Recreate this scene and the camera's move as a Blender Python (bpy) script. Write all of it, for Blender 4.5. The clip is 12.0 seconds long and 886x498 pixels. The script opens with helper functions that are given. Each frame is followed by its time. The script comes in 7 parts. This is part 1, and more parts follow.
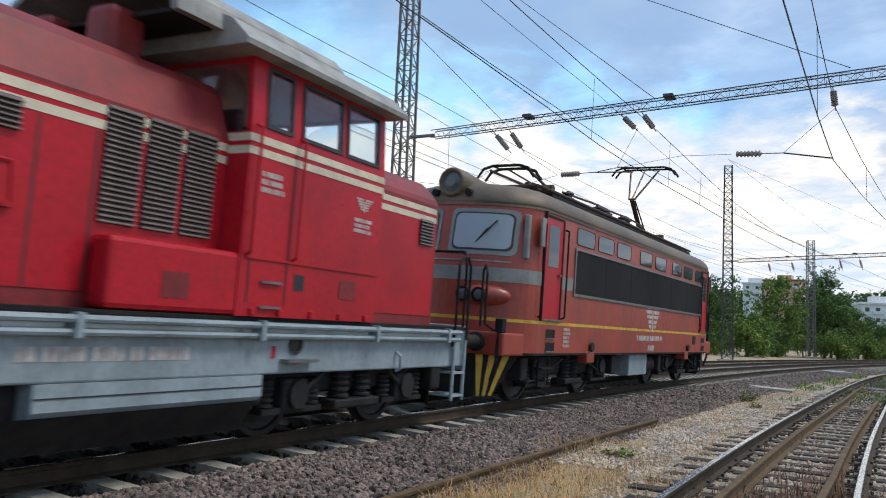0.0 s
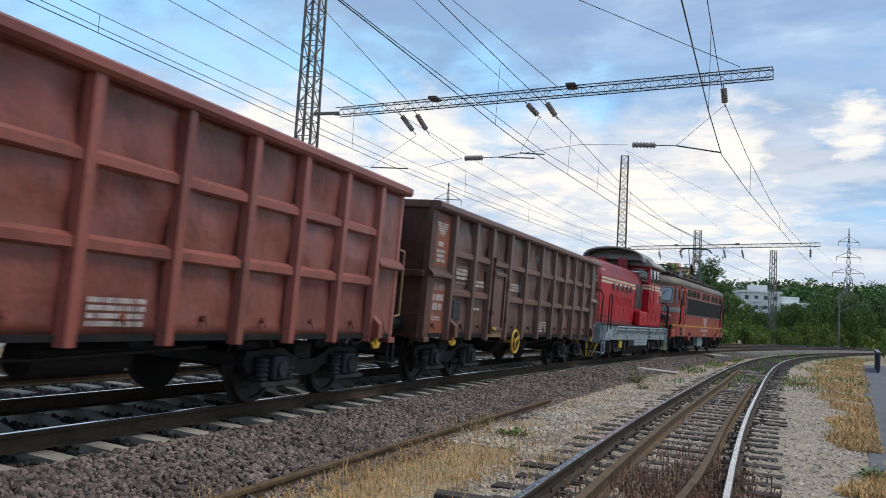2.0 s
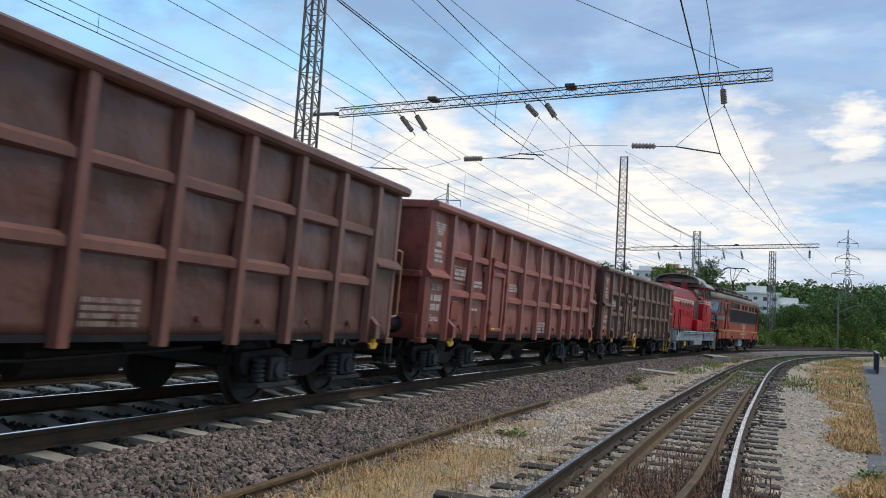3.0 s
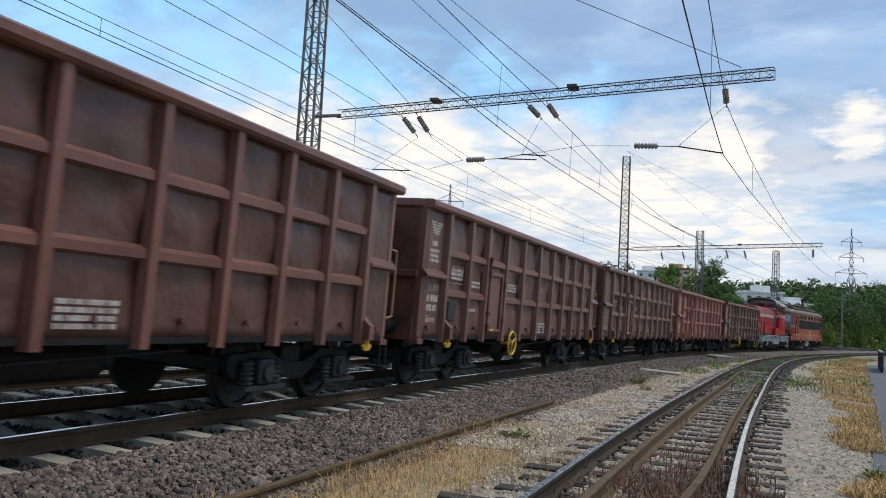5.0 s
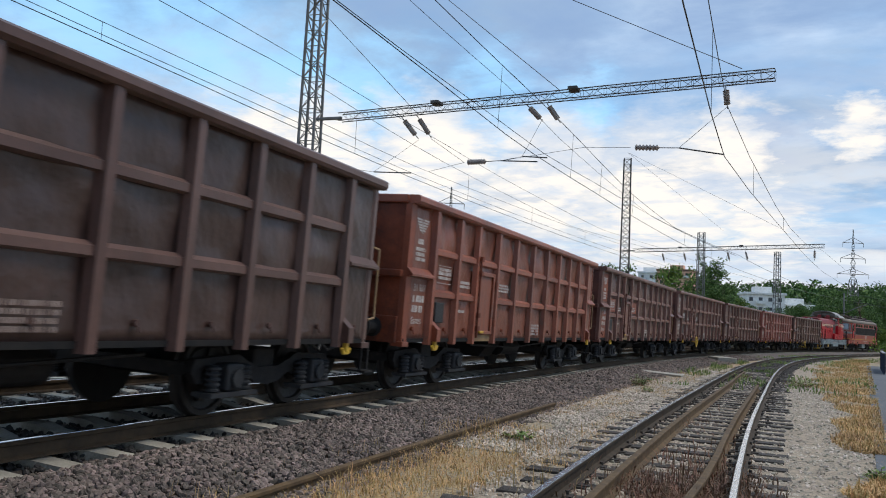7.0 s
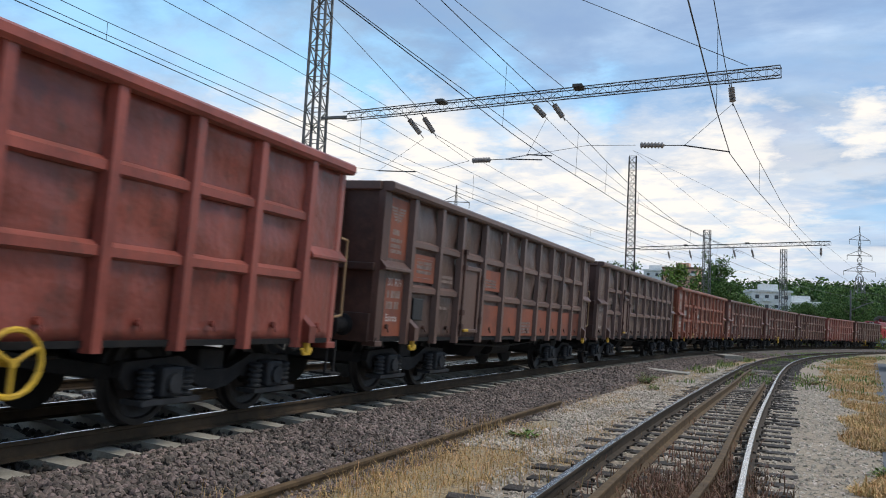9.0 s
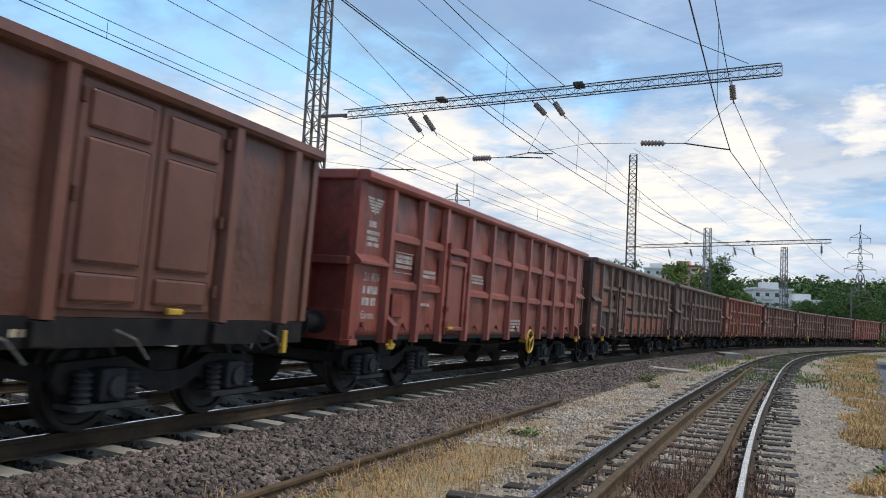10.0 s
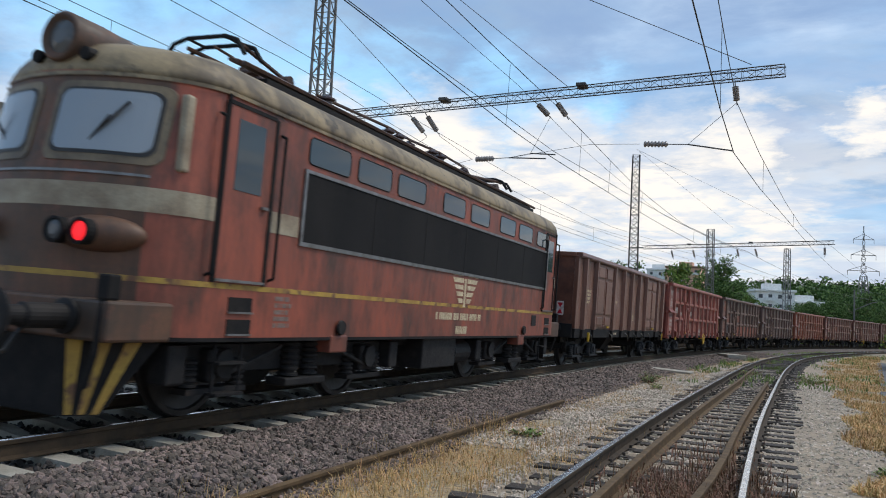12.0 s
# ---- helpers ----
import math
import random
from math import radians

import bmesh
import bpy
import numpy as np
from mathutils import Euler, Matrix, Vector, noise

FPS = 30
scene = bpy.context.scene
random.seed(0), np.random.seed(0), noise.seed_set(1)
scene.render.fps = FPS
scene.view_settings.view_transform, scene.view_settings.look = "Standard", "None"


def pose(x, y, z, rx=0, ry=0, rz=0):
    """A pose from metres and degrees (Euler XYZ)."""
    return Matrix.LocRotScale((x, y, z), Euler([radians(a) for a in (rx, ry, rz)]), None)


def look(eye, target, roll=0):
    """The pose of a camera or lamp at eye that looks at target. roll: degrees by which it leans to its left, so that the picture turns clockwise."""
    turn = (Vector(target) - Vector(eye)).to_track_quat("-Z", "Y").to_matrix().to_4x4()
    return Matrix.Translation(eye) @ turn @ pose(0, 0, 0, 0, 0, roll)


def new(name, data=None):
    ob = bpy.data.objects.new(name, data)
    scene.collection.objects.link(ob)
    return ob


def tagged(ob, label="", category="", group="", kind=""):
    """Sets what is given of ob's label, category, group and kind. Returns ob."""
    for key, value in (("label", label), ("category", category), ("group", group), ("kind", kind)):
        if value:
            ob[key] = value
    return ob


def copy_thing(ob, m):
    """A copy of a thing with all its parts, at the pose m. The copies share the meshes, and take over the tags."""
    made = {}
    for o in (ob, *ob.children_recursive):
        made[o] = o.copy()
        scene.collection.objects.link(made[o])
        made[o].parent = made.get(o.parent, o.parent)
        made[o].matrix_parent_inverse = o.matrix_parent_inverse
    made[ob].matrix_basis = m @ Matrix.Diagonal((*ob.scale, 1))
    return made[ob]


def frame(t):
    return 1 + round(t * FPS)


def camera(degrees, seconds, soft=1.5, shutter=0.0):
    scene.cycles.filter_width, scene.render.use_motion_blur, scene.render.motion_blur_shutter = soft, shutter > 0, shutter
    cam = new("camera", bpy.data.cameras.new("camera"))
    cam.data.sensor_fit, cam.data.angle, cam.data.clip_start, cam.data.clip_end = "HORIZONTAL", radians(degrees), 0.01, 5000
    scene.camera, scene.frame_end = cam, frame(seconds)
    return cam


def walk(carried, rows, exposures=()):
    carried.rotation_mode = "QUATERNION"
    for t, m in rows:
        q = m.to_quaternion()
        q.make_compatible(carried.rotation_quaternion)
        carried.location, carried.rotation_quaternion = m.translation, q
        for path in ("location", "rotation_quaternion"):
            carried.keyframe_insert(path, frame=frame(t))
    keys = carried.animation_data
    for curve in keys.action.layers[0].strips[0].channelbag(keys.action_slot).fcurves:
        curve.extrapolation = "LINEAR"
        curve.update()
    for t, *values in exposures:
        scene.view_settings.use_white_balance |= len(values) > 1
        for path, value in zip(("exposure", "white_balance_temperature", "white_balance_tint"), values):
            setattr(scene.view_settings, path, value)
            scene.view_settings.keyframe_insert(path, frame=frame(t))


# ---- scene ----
# ---- the camera and its walk ----
EYE = Vector((0.0, 0.0, 1.213))
TURNS = [  # seconds, degrees left of the line's heading, up, lean
    (0.0, 27.60, 5.54, 2.37),
    (0.5, 24.60, 5.16, 2.81),
    (1.0, 22.43, 4.81, 3.25),
    (1.5, 20.92, 4.62, 3.40),
    (2.0, 20.44, 4.51, 3.28),
    (2.5, 20.38, 4.51, 3.29),
    (3.0, 20.39, 4.56, 3.34),
    (5.0, 20.60, 4.63, 3.06),
    (5.5, 20.55, 4.56, 3.03),
    (6.0, 20.44, 4.61, 2.92),
    (6.5, 20.50, 4.66, 2.91),
    (7.0, 20.70, 4.79, 2.88),
    (9.0, 21.07, 4.67, 2.70),
    (9.5, 21.11, 4.58, 2.66),
    (10.0, 21.10, 4.53, 2.69),
    (10.5, 21.27, 4.45, 2.84),
    (11.0, 21.44, 4.47, 2.92),
    (11.5, 21.44, 4.51, 2.90),
    (12.0, 21.29, 4.56, 2.84),
]


def gaze(yaw, up, lean):
    a, b = radians(yaw), radians(up)
    way = Vector((-math.sin(a) * math.cos(b), math.cos(a) * math.cos(b), math.sin(b)))
    return look(EYE, EYE + way, lean)


cam = camera(58.41, 12.0, soft=1.0, shutter=0.15)
walk(cam, [(t, gaze(a, b, c)) for t, a, b, c in TURNS], [(0.0, 0.25), (0.5, 0.18), (1.5, 0.10), (2.5, 0.08), (12.0, 0.08)])

# ---- world, sun and exposure ----
SUN_UP, SUN_AZ = 57.0, -60.0  # degrees above the horizon, degrees left of +y is positive


def build_world():
    world = bpy.data.worlds.new("evening_sky")
    scene.world = world
    world.use_nodes = True
    nt = world.node_tree
    nt.nodes.clear()
    N = nt.nodes.new
    L = nt.links.new

    def math_node(op, a, b=None):
        n = N("ShaderNodeMath")
        n.operation = op
        for i, v in enumerate((a, b)):
            if v is None:
                continue
            if isinstance(v, (int, float)):
                n.inputs[i].default_value = v
            else:
                L(v, n.inputs[i])
        return n.outputs[0]

    sky = N("ShaderNodeTexSky")
    sky.sky_type = "NISHITA"
    sky.sun_disc = False
    sky.sun_elevation = radians(SUN_UP)
    sky.sun_rotation = radians(-SUN_AZ)
    sky.air_density, sky.dust_density = 1.0, 0.6
    tc = N("ShaderNodeTexCoord")
    sep = N("ShaderNodeSeparateXYZ")
    L(tc.outputs["Generated"], sep.inputs[0])
    up = math_node("MAXIMUM", sep.outputs[2], 0.0)
    div = math_node("ADD", up, 0.14)
    comb = N("ShaderNodeCombineXYZ")
    L(math_node("DIVIDE", sep.outputs[0], div), comb.inputs[0])
    L(math_node("DIVIDE", sep.outputs[1], div), comb.inputs[1])

    def clouds(scale, detail, off, lo, hi, rough=0.55, dist=0.3):
        m = N("ShaderNodeMapping")
        m.inputs["Location"].default_value = (off, off * 0.7, 0)
        m.inputs["Rotation"].default_value = (0, 0, 0.5)
        m.inputs["Scale"].default_value = (scale * 0.75, scale, 1)
        L(comb.outputs[0], m.inputs[0])
        n = N("ShaderNodeTexNoise")
        n.inputs["Scale"].default_value = 1.0
        n.inputs["Detail"].default_value = detail
        n.inputs["Roughness"].default_value = rough
        n.inputs["Distortion"].default_value = dist
        L(m.outputs[0], n.inputs["Vector"])
        r = N("ShaderNodeMapRange")
        r.interpolation_type = "SMOOTHSTEP"
        r.inputs["From Min"].default_value = lo
        r.inputs["From Max"].default_value = hi
        L(n.outputs["Fac"], r.inputs["Value"])
        return r.outputs[0]

    def mix(fac, a, b):
        n = N("ShaderNodeMix")
        n.data_type = "RGBA"
        for sock, v in ((n.inputs["Factor"], fac), (n.inputs["A"], a), (n.inputs["B"], b)):
            if isinstance(v, tuple):
                sock.default_value = (*v, 1)
            elif isinstance(v, float):
                sock.default_value = v
            else:
                L(v, sock)
        return n.outputs["Result"]

    scaled = N("ShaderNodeVectorMath")
    scaled.operation = "SCALE"
    scaled.inputs["Scale"].default_value = 0.085
    L(sky.outputs[0], scaled.inputs[0])
    blue = mix(0.45, scaled.outputs[0], (0.24, 0.48, 0.80))
    # ragged edges for the large cloud masses
    warp = N("ShaderNodeTexNoise")
    warp.inputs["Scale"].default_value, warp.inputs["Detail"].default_value, warp.inputs["Roughness"].default_value = 5.0, 8.0, 0.62
    L(comb.outputs[0], warp.inputs["Vector"])
    ragged = N("ShaderNodeVectorMath")
    ragged.operation = "MULTIPLY_ADD"
    L(warp.outputs["Color"], ragged.inputs[0])
    ragged.inputs[1].default_value = (0.16, 0.16, 0.13)
    L(tc.outputs["Generated"], ragged.inputs[2])
    moved = N("ShaderNodeVectorMath")
    moved.operation = "SUBTRACT"
    moved.inputs[1].default_value = (0.08, 0.08, 0.065)
    L(ragged.outputs[0], moved.inputs[0])

    def mass(ways, inner, outer):
        """Where a large stretch of the sky lies: round each way, fading from inner to outer (distance on the unit sphere)."""
        total = None
        for way, size in ways:
            d = N("ShaderNodeVectorMath")
            d.operation = "DISTANCE"
            L(moved.outputs[0], d.inputs[0])
            d.inputs[1].default_value = way
            r = N("ShaderNodeMapRange")
            r.interpolation_type = "SMOOTHSTEP"
            r.inputs["From Min"].default_value, r.inputs["From Max"].default_value = outer * size, inner * size
            L(d.outputs["Value"], r.inputs["Value"])
            total = r.outputs[0] if total is None else math_node("MAXIMUM", total, r.outputs[0])
        return total

    # clear blue gaps, grey cloud overhead, and the heaped white clouds lit from behind towards the horizon
    veil = mix(math_node("MULTIPLY", clouds(1.1, 9.0, 2.3, 0.42, 0.74), 0.85), blue, (0.60, 0.70, 0.82))
    grey = mix(clouds(1.25, 10.0, 9.1, 0.44, 0.64, 0.58), veil, (0.27, 0.375, 0.525))
    gap = mass((((-0.701, 0.655, 0.283), 1.0), ((-0.607, 0.737, 0.298), 1.0), ((-0.507, 0.812, 0.29), 0.9), ((-0.425, 0.863, 0.273), 0.8), ((-0.296, 0.918, 0.265), 0.8), ((-0.175, 0.947, 0.269), 0.5)), 0.03, 0.12)
    clear = mix(math_node("MULTIPLY", gap, clouds(2.6, 10.0, 6.2, 0.70, 0.40, 0.6)), grey, (0.31, 0.58, 0.86))
    pall = mass((((-0.356, 0.85, 0.40), 0.9), ((-0.2, 0.90, 0.39), 1.0), ((-0.04, 0.92, 0.38), 1.1), ((0.097, 0.94, 0.34), 1.1), ((0.24, 0.93, 0.30), 1.2), ((0.03, 0.965, 0.245), 0.6), ((-0.70, 0.66, 0.23), 0.5)), 0.04, 0.13)
    dull = mix(math_node("MULTIPLY", pall, clouds(1.9, 10.0, 3.4, 0.30, 0.60, 0.6)), clear, (0.225, 0.335, 0.53))
    low = N("ShaderNodeMapRange")
    low.interpolation_type = "SMOOTHSTEP"
    low.inputs["From Min"].default_value = 0.34
    low.inputs["From Max"].default_value = 0.12
    L(up, low.inputs["Value"])
    heap = mass((((-0.57, 0.80, 0.185), 0.9), ((-0.49, 0.848, 0.19), 0.9), ((-0.364, 0.909, 0.19), 1.0), ((-0.229, 0.956, 0.17), 1.1), ((-0.101, 0.981, 0.15), 1.2), ((-0.011, 0.978, 0.206), 0.7), ((0.02, 0.985, 0.12), 0.7), ((0.12, 0.97, 0.225), 0.5)), 0.03, 0.115)
    puff = math_node("MAXIMUM", math_node("MULTIPLY", clouds(2.0, 12.0, 4.6, 0.42, 0.58, 0.6), math_node("MULTIPLY", low.outputs[0], 0.55)), math_node("MULTIPLY", heap, clouds(3.4, 12.0, 8.8, 0.24, 0.44, 0.62)))
    white = mix(puff, dull, (0.80, 0.755, 0.70))
    white = mix(math_node("MULTIPLY", puff, math_node("MULTIPLY", clouds(4.6, 12.0, 21.0, 0.46, 0.70, 0.66), 0.8)), white, (0.50, 0.57, 0.67))
    band = math_node("MULTIPLY", clouds(1.7, 11.0, 14.2, 0.50, 0.62, 0.62), 0.7)
    under = mix(math_node("MULTIPLY", band, low.outputs[0]), white, (0.40, 0.49, 0.63))
    haze = N("ShaderNodeMapRange")
    haze.interpolation_type = "SMOOTHSTEP"
    haze.inputs["From Min"].default_value = 0.12
    haze.inputs["From Max"].default_value = 0.0
    haze.inputs["To Max"].default_value = 0.7
    L(up, haze.inputs["Value"])
    final = mix(haze.outputs[0], under, (0.66, 0.66, 0.70))
    bg = N("ShaderNodeBackground")
    bg.inputs["Strength"].default_value = 1.27
    L(final, bg.inputs["Color"])
    out = N("ShaderNodeOutputWorld")
    L(bg.outputs[0], out.inputs["Surface"])


build_world()
sun = new("sun", bpy.data.lights.new("sun", "SUN"))
sun.data.energy, sun.data.angle, sun.data.color = 2.2, radians(20), (1.0, 0.93, 0.83)
_a, _e = radians(SUN_AZ), radians(SUN_UP)
sun.matrix_world = look((0, 0, 60), Vector((0, 0, 60)) - Vector((-math.sin(_a) * math.cos(_e), math.cos(_a) * math.cos(_e), math.sin(_e))))


# ---- materials ----
def material(name, base, base2=None, rough=0.7, metal=0.0, scale=3.0, fine=40.0, mixing=(0.4, 0.65), bump=0.2, bump_scale=None,
             speck=None, speck_at=(0.62, 0.7), speck_scale=8.0, stretch=(1, 1, 1), tint=False, vary=0.0, spec=0.5, emit=None, coat=0.0, island=0.0, streak=0.0, depth=0.02, dust=0.0):
    """A worn surface: two colours mixed by a broad noise, darker and lighter grain, specks of a third colour, fine relief."""
    m = bpy.data.materials.new(name)
    m.use_nodes = True
    nt = m.node_tree
    b = nt.nodes["Principled BSDF"]
    N, L = nt.nodes.new, nt.links.new
    tc = N("ShaderNodeTexCoord")
    mp = N("ShaderNodeMapping")
    mp.inputs["Scale"].default_value = stretch
    L(tc.outputs["Object"], mp.inputs[0])
    vec = mp.outputs[0]
    info = N("ShaderNodeObjectInfo")
    if vary or tint:  # shift the pattern from object to object
        comb = N("ShaderNodeCombineXYZ")
        for i in range(3):
            L(info.outputs["Random"], comb.inputs[i])
        sc = N("ShaderNodeVectorMath")
        sc.operation = "SCALE"
        sc.inputs["Scale"].default_value = 37.0
        L(comb.outputs[0], sc.inputs[0])
        ad = N("ShaderNodeVectorMath")
        L(vec, ad.inputs[0])
        L(sc.outputs[0], ad.inputs[1])
        vec = ad.outputs[0]

    def noise_tex(s, detail=6.0, rough_=0.6):
        n = N("ShaderNodeTexNoise")
        n.inputs["Scale"].default_value = s
        n.inputs["Detail"].default_value = detail
        n.inputs["Roughness"].default_value = rough_
        L(vec, n.inputs["Vector"])
        return n.outputs["Fac"]

    def ramp(sock, lo, hi, a=0.0, c=1.0):
        r = N("ShaderNodeMapRange")
        r.inputs["From Min"].default_value, r.inputs["From Max"].default_value = lo, hi
        r.inputs["To Min"].default_value, r.inputs["To Max"].default_value = a, c
        L(sock, r.inputs["Value"])
        return r.outputs[0]

    def mix(fac, a, c, blend="MIX"):
        n = N("ShaderNodeMix")
        n.data_type, n.blend_type = "RGBA", blend
        for sock, v in ((n.inputs["Factor"], fac), (n.inputs["A"], a), (n.inputs["B"], c)):
            if isinstance(v, tuple):
                sock.default_value = (*v, 1)
            elif isinstance(v, (int, float)):
                sock.default_value = v
            else:
                L(v, sock)
        return n.outputs["Result"]

    base2 = base2 or tuple(c * 0.7 for c in base)
    if tint:
        dark = mix(1.0, info.outputs["Color"], base2, "MULTIPLY")
        col = mix(ramp(noise_tex(scale), *mixing), info.outputs["Color"], dark)
    else:
        col = mix(ramp(noise_tex(scale), *mixing), base, base2)
    if speck:
        col = mix(ramp(noise_tex(speck_scale, 8.0, 0.7), *speck_at), col, speck)
    grain = noise_tex(fine, 5.0, 0.7)
    g = N("ShaderNodeCombineXYZ")
    gv = ramp(grain, 0.25, 0.75, 0.72, 1.25)
    for i in range(3):
        L(gv, g.inputs[i])
    col = mix(1.0, col, g.outputs[0], "MULTIPLY")
    if streak:  # dirt washed down the sheets
        run_map = N("ShaderNodeMapping")
        run_map.inputs["Scale"].default_value = (7.0, 7.0, 0.55)
        L(vec, run_map.inputs[0])
        n = N("ShaderNodeTexNoise")
        n.inputs["Scale"].default_value, n.inputs["Detail"].default_value, n.inputs["Roughness"].default_value = 1.0, 6.0, 0.62
        L(run_map.outputs[0], n.inputs["Vector"])
        col = mix(ramp(n.outputs["Fac"], 0.46, 0.72, 0.0, streak), col, (0.028, 0.020, 0.017))
    if vary:
        v = N("ShaderNodeHueSaturation")
        L(ramp(info.outputs["Random"], 0, 1, 1 - vary, 1 + vary), v.inputs["Value"])
        L(col, v.inputs["Color"])
        col = v.outputs[0]
    if island:
        geo = N("ShaderNodeNewGeometry")
        v = N("ShaderNodeHueSaturation")
        L(ramp(geo.outputs["Random Per Island"], 0, 1, 1 - island, 1 + island), v.inputs["Value"])
        L(ramp(geo.outputs["Random Per Island"], 0, 1, 0.52, 0.48), v.inputs["Hue"])
        L(col, v.inputs["Color"])
        col = v.outputs[0]
    L(col, b.inputs["Base Color"])
    L(ramp(grain, 0.3, 0.7, max(rough - 0.12, 0.02), min(rough + 0.12, 1.0)), b.inputs["Roughness"])
    b.inputs["Metallic"].default_value = metal
    b.inputs["Specular IOR Level"].default_value = spec
    b.inputs["Coat Weight"].default_value = coat
    b.inputs["Sheen Weight"].default_value, b.inputs["Sheen Roughness"].default_value = dust, 0.45
    b.inputs["Sheen Tint"].default_value = (1.0, 0.78, 0.68, 1)
    if emit:
        b.inputs["Emission Color"].default_value = (*emit[:3], 1)
        b.inputs["Emission Strength"].default_value = emit[3]
    if bump:
        bp = N("ShaderNodeBump")
        bp.inputs["Strength"].default_value = bump
        bp.inputs["Distance"].default_value = depth
        L(noise_tex(bump_scale or fine * 0.5, 4.0), bp.inputs["Height"])
        L(bp.outputs[0], b.inputs["Normal"])
    return m


def glass(name, tintc=(0.7, 0.8, 0.82), rough=0.03):
    m = bpy.data.materials.new(name)
    m.use_nodes = True
    b = m.node_tree.nodes["Principled BSDF"]
    b.inputs["Base Color"].default_value = (*tintc, 1)
    b.inputs["Roughness"].default_value = rough
    b.inputs["Transmission Weight"].default_value = 0.0
    b.inputs["Specular IOR Level"].default_value = 0.5
    b.inputs["IOR"].default_value = 1.5
    return m


def clear_glass(name):
    m = bpy.data.materials.new(name)
    m.use_nodes = True
    b = m.node_tree.nodes["Principled BSDF"]
    b.inputs["Base Color"].default_value = (0.80, 0.86, 0.88, 1)
    b.inputs["Roughness"].default_value = 0.02
    b.inputs["Transmission Weight"].default_value = 1.0
    b.inputs["IOR"].default_value = 1.45
    return m


M = {}
M["wagon"] = material("wagon_paint", (1, 1, 1), (0.58, 0.50, 0.48), rough=0.40, scale=0.9, fine=30, mixing=(0.42, 0.66), bump=0.35, bump_scale=3.0,
                      speck=(0.055, 0.034, 0.028), speck_at=(0.58, 0.76), speck_scale=2.8, tint=True, spec=0.5, stretch=(1, 1, 0.6), streak=0.25, dust=0.16)
M["wagon_panel"] = material("buckled_wagon_sheet", (1, 1, 1), (0.56, 0.48, 0.46), rough=0.38, scale=0.9, fine=30, mixing=(0.42, 0.66), bump=0.55, bump_scale=2.3, depth=0.07,
                            speck=(0.045, 0.028, 0.023), speck_at=(0.56, 0.76), speck_scale=2.8, tint=True, spec=0.5, stretch=(1, 1, 0.75), streak=0.35, dust=0.16)
M["wagon_end"] = material("wagon_end_paint", (0.7, 0.7, 0.7), (0.45, 0.42, 0.42), rough=0.6, scale=1.2, fine=24, bump=0.3, bump_scale=3.0,
                          speck=(0.034, 0.022, 0.019), speck_at=(0.50, 0.72), speck_scale=1.8, tint=True, spec=0.35)
M["patch"] = material("fresh_paint_patch", (0.25, 0.070, 0.034), (0.155, 0.050, 0.030), rough=0.55, scale=2.0, bump=0.1)
M["ochre"] = material("bare_ochre_plate", (0.30, 0.19, 0.09), (0.2, 0.12, 0.06), rough=0.7, scale=3.0)
M["bogie"] = material("grimy_steel", (0.011, 0.0105, 0.0115), (0.024, 0.022, 0.021), spec=0.25, rough=0.66, scale=5, fine=30, bump=0.3, speck=(0.06, 0.04, 0.03), speck_at=(0.64, 0.76))
M["bogie_dust"] = material("dusty_bogie_castings", (0.028, 0.030, 0.034), (0.016, 0.017, 0.019), spec=0.3, rough=0.6, scale=6, fine=30, bump=0.3)
M["worn_stripe"] = material("worn_yellow_stripe", (0.44, 0.28, 0.05), (0.30, 0.17, 0.04), rough=0.6, scale=3, fine=40, speck=(0.14, 0.07, 0.04), speck_at=(0.52, 0.62), speck_scale=5)
M["chassis"] = material("black_chassis", (0.010, 0.010, 0.011), (0.020, 0.018, 0.017), spec=0.2, rough=0.75, scale=4, fine=30)
M["wheel"] = material("wheel_steel", (0.030, 0.028, 0.027), (0.018, 0.017, 0.017), rough=0.5, metal=0.3, scale=5, fine=30)
M["tread"] = material("polished_tread", (0.45, 0.44, 0.43), (0.35, 0.34, 0.33), rough=0.25, metal=1.0, scale=6)
M["yellow"] = material("yellow_paint", (0.60, 0.38, 0.03), (0.42, 0.25, 0.03), rough=0.5, scale=6, fine=50)
M["white"] = material("stencilled_white", (0.52, 0.49, 0.46), (0.33, 0.28, 0.26), rough=0.7, scale=9, fine=70, bump=0)
M["cream_mark"] = material("stencilled_cream", (0.60, 0.52, 0.34), (0.4, 0.3, 0.2), rough=0.7, scale=9, fine=70, bump=0)
M["red_loco"] = material("red_loco_paint", (0.42, 0.010, 0.020), (0.32, 0.010, 0.018), rough=0.38, scale=1.1, fine=18, bump=0.06, speck=(0.10, 0.03, 0.025), speck_at=(0.64, 0.8), speck_scale=3, spec=0.28)
M["red_hood"] = material("faded_red_hood", (0.24, 0.026, 0.028), (0.15, 0.022, 0.024), rough=0.5, scale=1.6, fine=18, bump=0.08, speck=(0.20, 0.12, 0.10), speck_at=(0.66, 0.8), spec=0.3)
M["cream"] = material("cream_stripe", (0.62, 0.56, 0.42), (0.45, 0.40, 0.30), rough=0.5, scale=4)
M["grey_frame"] = material("grey_blue_frame_paint", (0.26, 0.32, 0.35), (0.19, 0.235, 0.255), rough=0.5, scale=1.4, fine=25, bump=0.1, speck=(0.05, 0.05, 0.045), speck_at=(0.62, 0.76), speck_scale=3, stretch=(1, 1, 0.5))
M["grey_roof"] = material("weathered_grey_roof", (0.30, 0.30, 0.28), (0.18, 0.18, 0.17), rough=0.6, scale=2.2, fine=20, bump=0.1)
